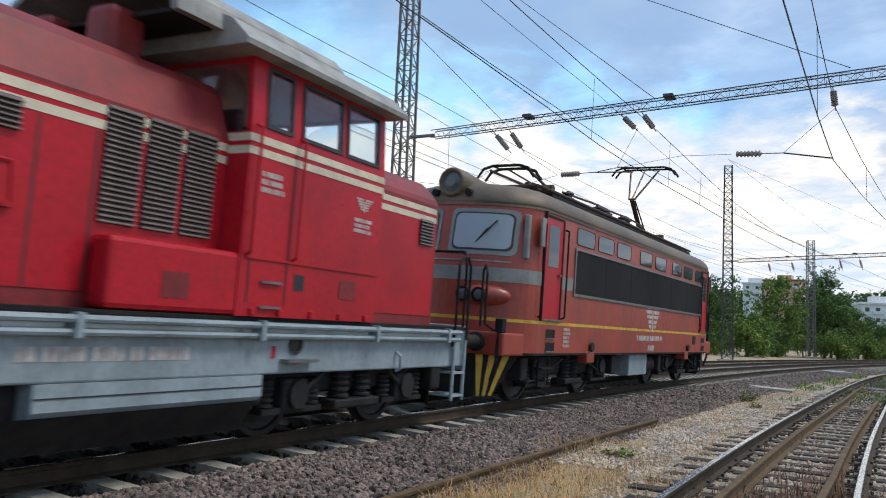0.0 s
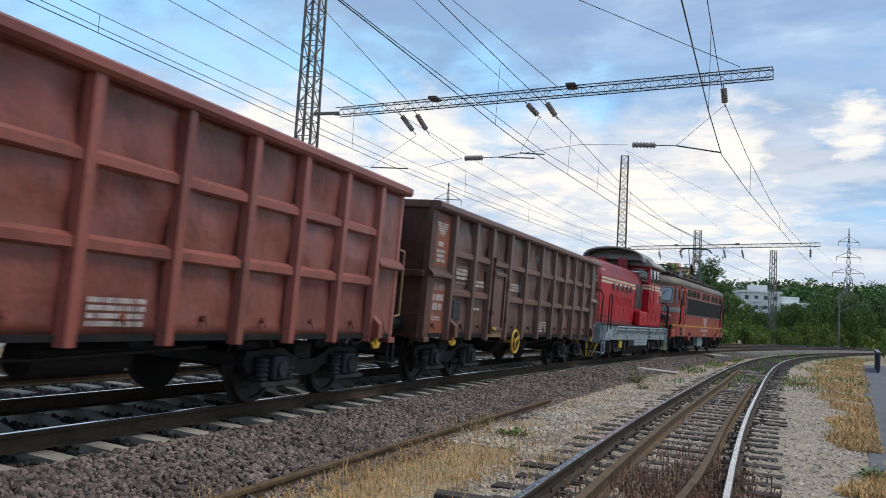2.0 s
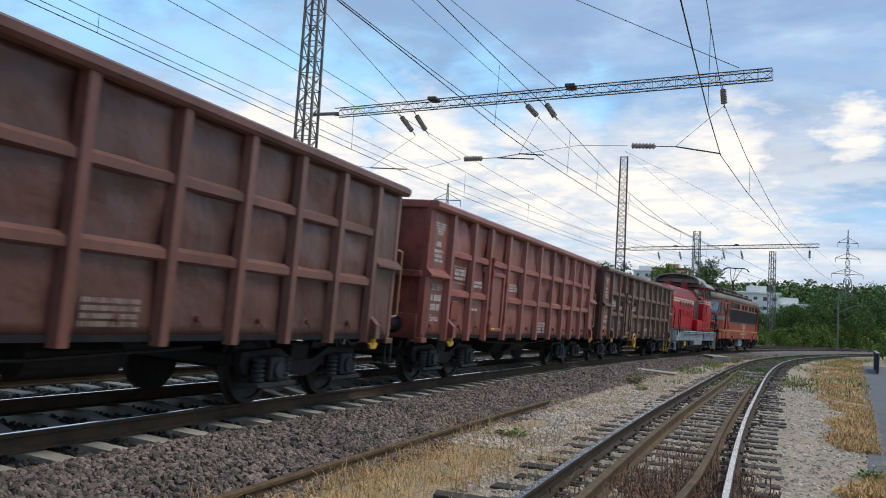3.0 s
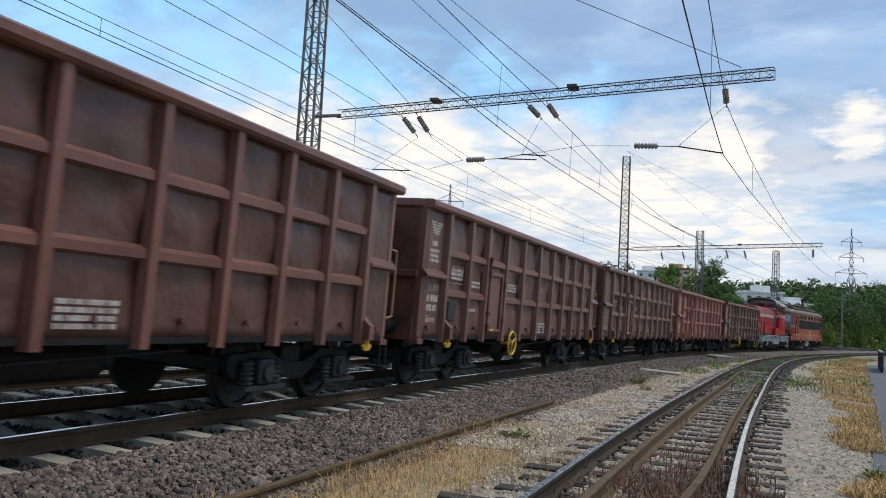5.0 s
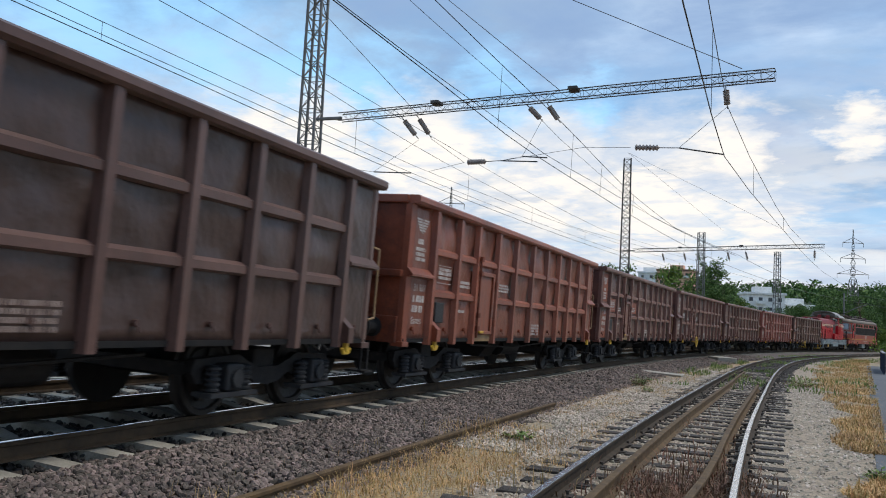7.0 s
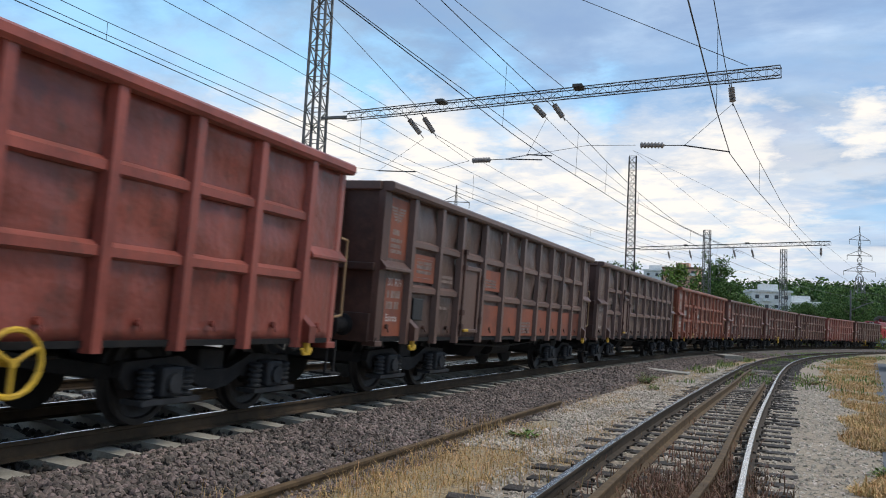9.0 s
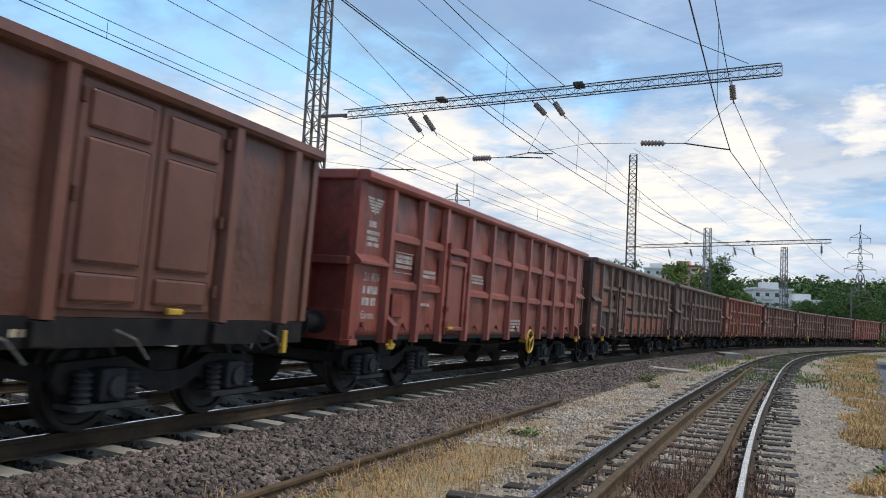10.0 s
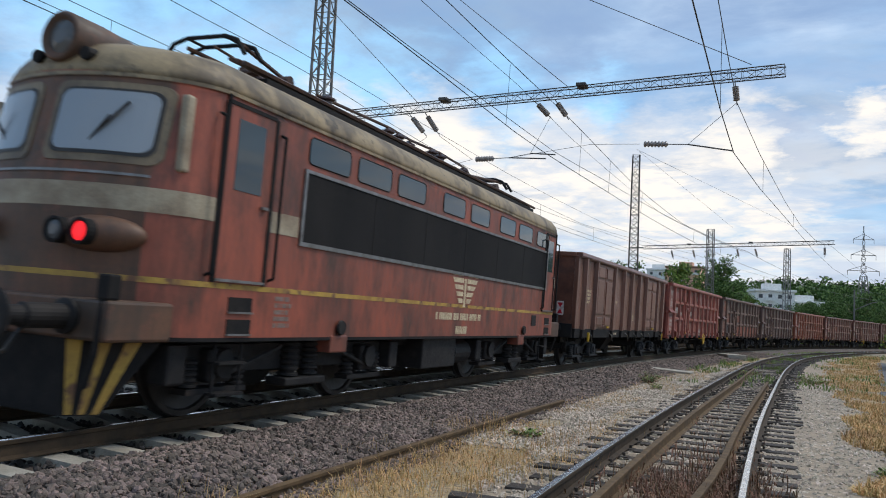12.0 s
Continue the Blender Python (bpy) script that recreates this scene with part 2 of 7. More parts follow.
M["slat"] = material("dark_louvre_steel", (0.10, 0.075, 0.07), (0.07, 0.05, 0.046), rough=0.5)
M["e_red"] = material("oxide_red_paint", (0.36, 0.052, 0.028), (0.25, 0.042, 0.026), rough=0.42, scale=0.8, fine=14, bump=0.06, speck=(0.13, 0.05, 0.035), speck_at=(0.60, 0.78), speck_scale=2.2, tint=False, stretch=(1, 1, 0.45), streak=0.2)
M["e2_red"] = material("faded_oxide_red_paint", (0.32, 0.079, 0.045), (0.19, 0.058, 0.037), rough=0.52, scale=0.7, fine=14, bump=0.06, speck=(0.042, 0.028, 0.021), speck_at=(0.46, 0.68), speck_scale=1.8, stretch=(1, 1, 0.4), streak=0.28)
M["e_roof"] = material("sooty_roof_paint", (0.135, 0.10, 0.065), (0.07, 0.052, 0.04), rough=0.6, scale=1.3, fine=18, bump=0.12, stretch=(1, 0.4, 1))
M["e2_roof"] = material("peeling_cream_roof_paint", (0.26, 0.20, 0.115), (0.10, 0.075, 0.046), rough=0.6, scale=1.6, fine=18, bump=0.12, speck=(0.05, 0.04, 0.03), speck_at=(0.56, 0.64), speck_scale=2.4, mixing=(0.45, 0.6))
M["e_grey"] = material("grey_band_paint", (0.22, 0.23, 0.22), (0.16, 0.16, 0.155), rough=0.5, scale=2)
M["e2_band"] = material("dirty_cream_band_paint", (0.36, 0.31, 0.22), (0.20, 0.15, 0.10), rough=0.55, scale=2)
M["e2_front"] = material("grimy_brown_cab_front", (0.125, 0.062, 0.036), (0.055, 0.038, 0.027), rough=0.6, scale=1.5, fine=18, bump=0.08, speck=(0.20, 0.075, 0.045), speck_at=(0.56, 0.72), speck_scale=1.6, streak=0.5)
M["e2_surround"] = material("grimy_windscreen_surround", (0.20, 0.155, 0.095), (0.10, 0.075, 0.05), rough=0.55, scale=2.5, fine=18, bump=0.05)
M["clear"] = clear_glass("clear_cab_glass")
M["faded"] = material("faded_stencil", (0.26, 0.20, 0.175), (0.17, 0.12, 0.10), rough=0.7, scale=9, fine=70, bump=0)
M["siding_rail"] = material("dark_siding_rail", (0.060, 0.044, 0.030), (0.036, 0.027, 0.020), spec=0.2, rough=0.8, metal=0.0, scale=5, fine=40)
M["grille"] = material("dark_filter_mesh", (0.012, 0.012, 0.013), (0.022, 0.021, 0.021), spec=0.12, rough=0.75, scale=0.8, fine=120, bump=0.5, bump_scale=160, stretch=(1, 1, 0.3))
M["black"] = material("black_rubber", (0.015, 0.015, 0.016), (0.024, 0.023, 0.022), rough=0.55, scale=6)
M["steel"] = material("worn_grey_steel", (0.24, 0.24, 0.24), (0.15, 0.14, 0.13), rough=0.4, metal=0.7, scale=6)
M["copper"] = material("brown_copper_bar", (0.10, 0.05, 0.03), (0.05, 0.03, 0.025), rough=0.5, metal=0.5, scale=6)
M["insul"] = material("brown_porcelain", (0.06, 0.032, 0.026), (0.045, 0.025, 0.02), rough=0.25, scale=6)
M["insul_grey"] = material("grey_porcelain", (0.30, 0.27, 0.25), (0.22, 0.19, 0.175), rough=0.35, scale=6)
M["glass"] = glass("window_glass", (0.035, 0.05, 0.06))
# pale blue base colour stands in for the sky mirrored in the panes
M["pane_pale"] = glass("dusty_cab_glass", (0.27, 0.31, 0.35), 0.08)
M["lamp_red"] = material("red_tail_lamp", (0.7, 0.02, 0.02), emit=(1.0, 0.02, 0.03, 1.0), bump=0)
M["lamp"] = glass("lamp_lens", (0.09, 0.095, 0.10), 0.06)
M["rail"] = material("rusty_rail", (0.060, 0.041, 0.025), (0.036, 0.026, 0.018), rough=0.8, spec=0.2, metal=0.0, scale=5, fine=40)
M["rail_head"] = material("bright_rail_head", (0.62, 0.61, 0.60), (0.50, 0.48, 0.46), rough=0.14, metal=1.0, scale=3, fine=30, bump=0.02)
M["rail_rust"] = material("brown_rusted_rail", (0.130, 0.085, 0.045), (0.075, 0.050, 0.030), spec=0.2, rough=0.8, metal=0.0, scale=5, fine=40)
M["rail_dull"] = material("worn_bright_rail_head", (0.66, 0.65, 0.63), (0.50, 0.48, 0.45), rough=0.22, metal=1.0, scale=4, fine=30, bump=0.04)
M["concrete"] = material("grey_concrete", (0.33, 0.305, 0.255), (0.24, 0.22, 0.18), rough=0.85, scale=4, fine=60, bump=0.3, vary=0.12)
M["timber"] = material("old_tarred_timber", (0.030, 0.024, 0.020), (0.066, 0.052, 0.041), rough=0.85, scale=5, fine=60, bump=0.6, stretch=(0.6, 5, 5), vary=0.25)
M["ballast"] = material("brown_ballast_stone", (0.172, 0.131, 0.108), (0.096, 0.073, 0.061), rough=0.85, scale=2, fine=60, bump=0.5, island=0.60)
# near-black base holds oil stains plus the train's shade on the bed
M["oily_shaded"] = material("oil_blackened_ballast", (0.040, 0.034, 0.030), (0.024, 0.021, 0.019), rough=0.85, scale=2, fine=60, bump=0.5, island=0.5)
M["gravel"] = material("pale_gravel_stone", (0.52, 0.445, 0.355), (0.32, 0.265, 0.205), rough=0.85, scale=2, fine=60, bump=0.4, island=0.35)
M["ballast_bed"] = material("ballast_bed_ground", (0.115, 0.09, 0.078), (0.075, 0.06, 0.052), rough=0.95, scale=14, fine=38, bump=1.0, bump_scale=28, speck=(0.17, 0.14, 0.12), speck_at=(0.55, 0.62), speck_scale=26)
M["ground"] = material("dry_grass_and_gravel_ground", (0.41, 0.285, 0.140), (0.37, 0.31, 0.215), rough=0.95, scale=1.1, fine=55, mixing=(0.42, 0.58), bump=0.9, bump_scale=30, speck=(0.13, 0.095, 0.06), speck_at=(0.47, 0.60), speck_scale=22.0)
M["gravel_bed"] = material("pale_gravel_ground", (0.36, 0.285, 0.205), (0.22, 0.175, 0.125), rough=0.95, scale=9, fine=38, bump=1.0, bump_scale=28, speck=(0.13, 0.11, 0.085), speck_at=(0.55, 0.65), speck_scale=20)
M["asphalt"] = material("grey_asphalt", (0.10, 0.105, 0.115), (0.075, 0.078, 0.085), rough=0.85, scale=1.5, fine=80, bump=0.4)
M["straw"] = material("dry_straw", (0.56, 0.37, 0.15), (0.38, 0.235, 0.10), rough=0.8, scale=0.8, fine=10, bump=0, island=0.35)
M["straw_brown"] = material("withered_brown_stalk", (0.19, 0.10, 0.055), (0.13, 0.07, 0.04), rough=0.8, scale=0.8, fine=10, bump=0, island=0.35)
M["leaf"] = material("green_leaf", (0.150, 0.225, 0.052), (0.090, 0.155, 0.036), spec=0.12, rough=0.75, scale=0.5, fine=6, bump=0, island=0.45)
M["leaf_dark"] = material("dark_green_leaf", (0.095, 0.160, 0.046), (0.060, 0.112, 0.034), spec=0.12, rough=0.75, scale=0.4, fine=6, bump=0, island=0.45)
M["weed"] = material("bright_weed_leaf", (0.16, 0.24, 0.035), (0.09, 0.15, 0.03), rough=0.6, scale=2, fine=8, bump=0, island=0.35)
M["bark"] = material("grey_brown_bark", (0.10, 0.08, 0.06), (0.06, 0.048, 0.038), rough=0.9, scale=3, fine=20, bump=0.6)
M["mast"] = material("galvanised_mast_steel", (0.19, 0.19, 0.185), (0.13, 0.125, 0.12), rough=0.6, metal=0.35, scale=3, fine=25)
M["mast_dark"] = material("weathered_mast_steel", (0.085, 0.082, 0.078), (0.055, 0.052, 0.05), rough=0.65, metal=0.3, scale=3, fine=25)
M["wire"] = material("dark_overhead_wire", (0.030, 0.032, 0.036), rough=0.5, metal=0.4, bump=0)
M["pink_wall"] = material("salmon_plaster", (0.74, 0.44, 0.32), (0.66, 0.38, 0.28), rough=0.85, scale=0.2, fine=2, bump=0)
M["white_wall"] = material("white_plaster", (0.80, 0.80, 0.78), (0.70, 0.70, 0.68), rough=0.85, scale=0.2, fine=2, bump=0)
M["tile_roof"] = material("brown_tile_roof", (0.24, 0.13, 0.09), (0.18, 0.10, 0.075), rough=0.85, scale=0.4, fine=4, bump=0)
M["hill"] = material("wooded_hill_ground", (0.045, 0.070, 0.028), (0.030, 0.050, 0.022), rough=0.95, scale=0.05, fine=0.8, bump=0)
M["blue_rail"] = material("navy_barrier_paint", (0.03, 0.045, 0.085), (0.025, 0.035, 0.06), rough=0.5, scale=3)
M["graffiti_wall"] = material("painted_concrete_wall", (0.50, 0.50, 0.50), (0.36, 0.38, 0.40), rough=0.85, scale=0.7, fine=12, bump=0.1)
M["spray"] = material("spray_paint", (0.08, 0.22, 0.28), (0.25, 0.07, 0.09), rough=0.6, scale=0.6, fine=6, mixing=(0.45, 0.55), bump=0)


# ---- mesh tools ----
def part(name, bm, mat, parent, label="", smooth=False, m=None):
    """Links a bmesh as one mesh object under a thing or a part."""
    me = bpy.data.meshes.new(name)
    bm.to_mesh(me)
    bm.free()
    me.materials.append(mat)
    if smooth:
        me.polygons.foreach_set("use_smooth", [True] * len(me.polygons))
    ob = new(name, me)
    ob.parent = parent
    if m is not None:
        ob.matrix_basis = m
    if label:
        tagged(ob, label)
    return ob


def again(ob, m, parent=None, name=None):
    """Another part on the same mesh."""
    o = new(name or ob.name.split(".")[0], ob.data)
    o.parent = parent or ob.parent
    o.matrix_basis = m
    return o


def box(bm, x0, x1, y0, y1, z0, z1, bevel=0.0):
    r = bmesh.ops.create_cube(bm, size=1, matrix=Matrix.LocRotScale(((x0 + x1) / 2, (y0 + y1) / 2, (z0 + z1) / 2), None, (x1 - x0, y1 - y0, z1 - z0)))
    if bevel:
        es = list({e for v in r["verts"] for e in v.link_edges})
        bmesh.ops.bevel(bm, geom=es, offset=bevel, segments=2, affect="EDGES", profile=0.5)
    return bm


def boxed(*a, bevel=0.0):
    return box(bmesh.new(), *a, bevel=bevel)


def prism(bm, outline, y0, y1, axis="y"):
    """Extrudes an outline: (x, z) along y, (y, z) along x, or (x, y) along z."""
    def at(p, d):
        return {"y": (p[0], d, p[1]), "x": (d, p[0], p[1]), "z": (p[0], p[1], d)}[axis]
    a = [bm.verts.new(at(p, y0)) for p in outline]
    b = [bm.verts.new(at(p, y1)) for p in outline]
    n = len(outline)
    bm.faces.new(a)
    bm.faces.new(b[::-1])
    for i in range(n):
        bm.faces.new((a[i], b[i], b[(i + 1) % n], a[(i + 1) % n]))
    bmesh.ops.recalc_face_normals(bm, faces=bm.faces)
    return bm


def rod(bm, a, b, r, n=8):
    a, b = Vector(a), Vector(b)
    d = b - a
    m = Matrix.Translation((a + b) / 2) @ d.to_track_quat("Z", "Y").to_matrix().to_4x4()
    bmesh.ops.create_cone(bm, cap_ends=True, segments=n, radius1=r, radius2=r, depth=d.length, matrix=m)
    return bm


def tube(bm, pts, r, n=8):
    for a, b in zip(pts, pts[1:]):
        rod(bm, a, b, r, n)
    for p in pts[1:-1]:
        bmesh.ops.create_icosphere(bm, subdivisions=1, radius=r * 1.02, matrix=Matrix.Translation(p))
    return bm


def turned(bm, profile, n=24, m=Matrix()):
    """A lathe round z: profile of (radius, height)."""
    rings = [[bm.verts.new(m @ Vector((r * math.cos(2 * math.pi * i / n), r * math.sin(2 * math.pi * i / n), h))) for i in range(n)] for r, h in profile]
    for A, B in zip(rings, rings[1:]):
        for i in range(n):
            bm.faces.new((A[i], A[(i + 1) % n], B[(i + 1) % n], B[i]))
    for ring in (rings[0][::-1], rings[-1]):
        bm.faces.new(ring)
    bmesh.ops.recalc_face_normals(bm, faces=bm.faces)
    return bm


def loft(bm, rings, caps=True):
    vs = [[bm.verts.new(p) for p in ring] for ring in rings]
    n = len(vs[0])
    for A, B in zip(vs, vs[1:]):
        for i in range(n):
            bm.faces.new((A[i], A[(i + 1) % n], B[(i + 1) % n], B[i]))
    if caps:
        bm.faces.new(vs[0][::-1])
        bm.faces.new(vs[-1])
    bmesh.ops.recalc_face_normals(bm, faces=bm.faces)
    return bm


def thing(name, label, category, group="", m=None, kind=""):
    e = new(name)
    if m is not None:
        e.matrix_basis = m
    return tagged(e, label, category, group, kind)


def lettering(text, size, mat, parent, m):
    cu = bpy.data.curves.new("lettering", "FONT")
    cu.body, cu.size, cu.extrude = text, size, 0.001
    cu.materials.append(mat)
    ob = new("lettering", cu)
    ob.parent = parent
    ob.matrix_basis = m
    return ob


# ---- the line of the tracks ----
MAIN_X, CURVE, FALL, CANT = -6.536, 0.00297, -0.005, 1.96
SPACING = 4.0


def main_line(s, off=0.0):
    """A point on the main track's centre line, off metres to its right, and its heading."""
    h = CURVE * s
    r = 1 / CURVE
    x, y = MAIN_X + r * (1 - math.cos(h)), r * math.sin(h)
    return Vector((x + off * math.cos(h), y - off * math.sin(h), FALL * s)), h


def side_line(s, off=0.0):
    """The same for the siding with its turnout."""
    k = 0.0033
    f = min(max((s - 17) / 45, 0.0), 1.0)
    shift, h = -1.3 * f * f * (3 - 2 * f), k * s
    return Vector((-0.87 + shift + (1 - math.cos(h)) / k + off * math.cos(h), math.sin(h) / k - off * math.sin(h), -0.16 + FALL * s)), h


def on_line(line, s, off=0.0, cant=0.0):
    p, h = line(s, off)
    return Matrix.Translation(p) @ Matrix.Rotation(-h, 4, "Z")


def ride(s0, s1):
    """The pose of a vehicle whose two pivots stand at s0 and s1 on the canted main track."""
    a, b = main_line(s0)[0], main_line(s1)[0]
    d = (b - a).normalized()
    x = d.cross(Vector((0, 0, 1))).normalized()
    z = x.cross(d)
    m = Matrix((x, d, z)).transposed().to_4x4()
    m.translation = (a + b) / 2
    return m @ Matrix.Translation((0.75, 0, 0)) @ Matrix.Rotation(radians(CANT), 4, "Y") @ Matrix.Translation((-0.75, 0, 0))


# ---- ground, ballast beds and tracks ----
def level(y):
    return -0.37 + FALL * min(max(y, -220.0), 230.0)


def build_ground():
    xs = [-3000, -1200, -500, -250, -120, -60, -30] + [-20 + i for i in range(41)] + [30, 60, 120, 250, 500, 1200, 3000]
    ys = [-3000, -1000, -400, -220, -120, -60, -30, -15] + [i * 1.0 for i in range(-8, 60)] + [70, 85, 100, 130, 160, 200, 230, 400, 800, 1500, 4000]
    bm = bmesh.new()
    grid = [[bm.verts.new((x, y, level(y) + (0.02 * noise.noise((x * 0.7, y * 0.7, 0)) if abs(x) < 15 and abs(y) < 60 else 0))) for x in xs] for y in ys]
    for a, b in zip(grid, grid[1:]):
        for i in range(len(xs) - 1):
            bm.faces.new((a[i], a[i + 1], b[i + 1], b[i]))
    g = part("ground", bm, M["ground"], None, smooth=True)
    return tagged(g, "dry straw-coloured grass and pale stony ground beside the tracks", "ground", kind="structure")


def bed(name, line, profile, s0, s1, step, mat, label):
    bm = bmesh.new()
    rings = []
    s = s0
    while s <= s1:
        ring = []
        for off, z in profile:
            p, h = line(s, off + 0.06 * noise.noise((s * 0.8, off, 3)))
            ring.append(p + Vector((0, 0, z + 0.012 * noise.noise((s * 1.3, off * 2, 7)))))
        rings.append(ring)
        s += step
    vs = [[bm.verts.new(p) for p in r] for r in rings]
    for a, b in zip(vs, vs[1:]):
        for i in range(len(profile) - 1):
            bm.faces.new((a[i], a[i + 1], b[i + 1], b[i]))
    return tagged(part(name, bm, mat, None, smooth=True), label, "ballast", kind="structure")


RAIL = [(-0.068, -0.160), (0.068, -0.160), (0.068, -0.150), (0.012, -0.132), (0.009, -0.045), (0.034, -0.034), (0.036, -0.006), (0.028, 0.0)]
RAIL = RAIL + [(-a, b) for a, b in reversed(RAIL[2:])]


def rail_bar(parent, line, offset, s0, s1, side_mat, head_mat, z=0.0, step=1.5, name="rail"):
    """One rail: its rolled section swept along the line, and its worn running surface."""
    def sweep(section, dz):
        bm = bmesh.new()
        rings, s = [], s0
        while s < s1 + step * 0.5:
            s_ = min(s, s1)
            off = offset(s_) if callable(offset) else offset
            ring = []
            for a, b in section:
                p, h = line(s_, off + a)
                lift = math.tan(radians(CANT)) * (0.75 - off) if line is main_line else 0.0
                ring.append(p + Vector((0, 0, b + z + dz + lift)))
            rings.append(ring)
            s += step
        return loft(bm, rings)
    bar = part(name, sweep(RAIL, 0.0), side_mat, parent)
    if head_mat:
        w = 0.016 if line is main_line else 0.030
        part("running_surface", sweep([(-0.028, 0.0), (w, 0.0), (w - 0.002, 0.0035), (-0.026, 0.0035)], 0.0), head_mat, bar, "polished steel running surface")
    return bar


def sleeper_concrete():
    bm = bmesh.new()
    rings = []
    for x, w, top in ((-1.30, 0.13, -0.20), (-1.22, 0.14, -0.185), (-0.55, 0.14, -0.172), (-0.30, 0.11, -0.215), (0.30, 0.11, -0.215), (0.55, 0.14, -0.172), (1.22, 0.14, -0.185), (1.30, 0.13, -0.20)):
        rings.append([(x, -w, -0.36), (x, w, -0.36), (x, w * 0.8, top), (x, -w * 0.8, top)])
    loft(bm, rings)
    return bm


def sleeper_timber():
    bm = boxed(-1.28, 1.28, -0.11, 0.11, -0.32, -0.162, bevel=0.012)
    for x in (-0.75, 0.75):
        box(bm, x - 0.17, x + 0.17, -0.075, 0.075, -0.165, -0.152)
        for d in (-0.11, 0.11):
            rod(bm, (x + d, 0.03, -0.16), (x + d, 0.03, -0.115), 0.02, 6)
    return bm


def build_tracks():
    build_ground()
    bed("ballast_main", main_line, [(-8.3, -0.50), (-7.0, -0.36), (-6.0, -0.24), (-4.0, -0.22), (-2.4, -0.235), (-1.6, -0.21), (0, -0.225), (0.90, -0.27), (1.12, -0.265), (1.34, -0.215), (1.7, -0.225), (2.5, -0.31), (3.15, -0.40)],
        -175, 260, 0.8, M["ballast_bed"], "bed of brown-grey crushed stone under the main tracks")
    bed("ballast_siding", side_line, [(-1.75, -0.27), (-1.45, -0.192), (0, -0.188), (1.5, -0.188), (2.2, -0.196), (2.9, -0.27)],
        -30, 110, 0.8, M["gravel_bed"], "bed of pale crushed stone under the siding")

    main = thing("track_1", "main line track with shiny rails on concrete sleepers", "railway track", "tracks", kind="structure")
    for off in (0.75, -0.75):
        rail_bar(main, main_line, off, -172, 258, M["rail"], M["rail_head"])
    sl = part("sleeper", sleeper_concrete(), M["concrete"], main)
    cant = Matrix.Translation((0.75, 0, 0)) @ Matrix.Rotation(radians(CANT), 4, "Y") @ Matrix.Translation((-0.75, 0, 0))
    for i in range(285):
        m = on_line(main_line, -20 + i * 0.62) @ cant
        if i == 0:
            sl.matrix_basis = m
        else:
            again(sl, m)
    second = thing("track_2", "second main line track with shiny rails on concrete sleepers", "railway track", "tracks", kind="structure")
    for off in (0.75, -0.75):
        rail_bar(second, main_line, off - SPACING, -172, 258, M["rail"], M["rail_head"], z=-0.14)
    for i in range(180):
        m = on_line(main_line, -4 + i * 0.62, -SPACING)
        again(sl, m, second)
    siding = thing("track_3", "siding with worn rails on old dark timber sleepers", "railway track", "tracks", kind="structure")
    for off in (0.75, -0.75):
        rail_bar(siding, side_line, off, -30, 108, M["siding_rail"], M["rail_dull"])
    st = part("sleeper", sleeper_timber(), M["timber"], siding)
    rng = random.Random(3)
    for i in range(155):
        m = on_line(side_line, -12.5 + i * 0.60 + rng.uniform(-0.04, 0.04), rng.uniform(-0.10, 0.12)) @ Matrix.Rotation(rng.uniform(-0.03, 0.03), 4, "Z")
        m.translation.z += rng.uniform(-0.012, 0.004)
        if i == 0:
            st.matrix_basis = m
        else:
            again(st, m)
    # the diverging rails of an old turnout between the running rails
    rail_bar(siding, side_line, lambda s: -0.345 + 0.004 * (s - 5) - 0.10 * max((s - 24) / 8, 0), 3.2, 33, M["rail_rust"], None, z=-0.012, name="turnout_rail")
    rail_bar(siding, side_line, lambda s: 0.485 - 0.5 * max((9.5 - s) / 6.5, 0) ** 1.8, 3.6, 25, M["rail_rust"], None, z=-0.012, name="turnout_rail")
    # a rail left lying at the foot of the ballast
    loose = thing("loose_rail", "rusty length of rail lying at the foot of the ballast", "rail")
    rail_bar(loose, lambda s, off=0.0: (Vector((-3.62 + 0.028 * (s - 5.5) + 0.0011 * (s - 5.5) ** 2 + off, s, -0.245 + FALL * s)), 0.0), 0.0, 1.5, 15.5, M["rail_rust"], None)


def ico():
    bm = bmesh.new()
    bmesh.ops.create_icosphere(bm, subdivisions=1, radius=1)
    v = np.array([tuple(x.co) for x in bm.verts])
    f = np.array([[x.index for x in q.verts] for q in bm.faces])
    bm.free()
    return v, f


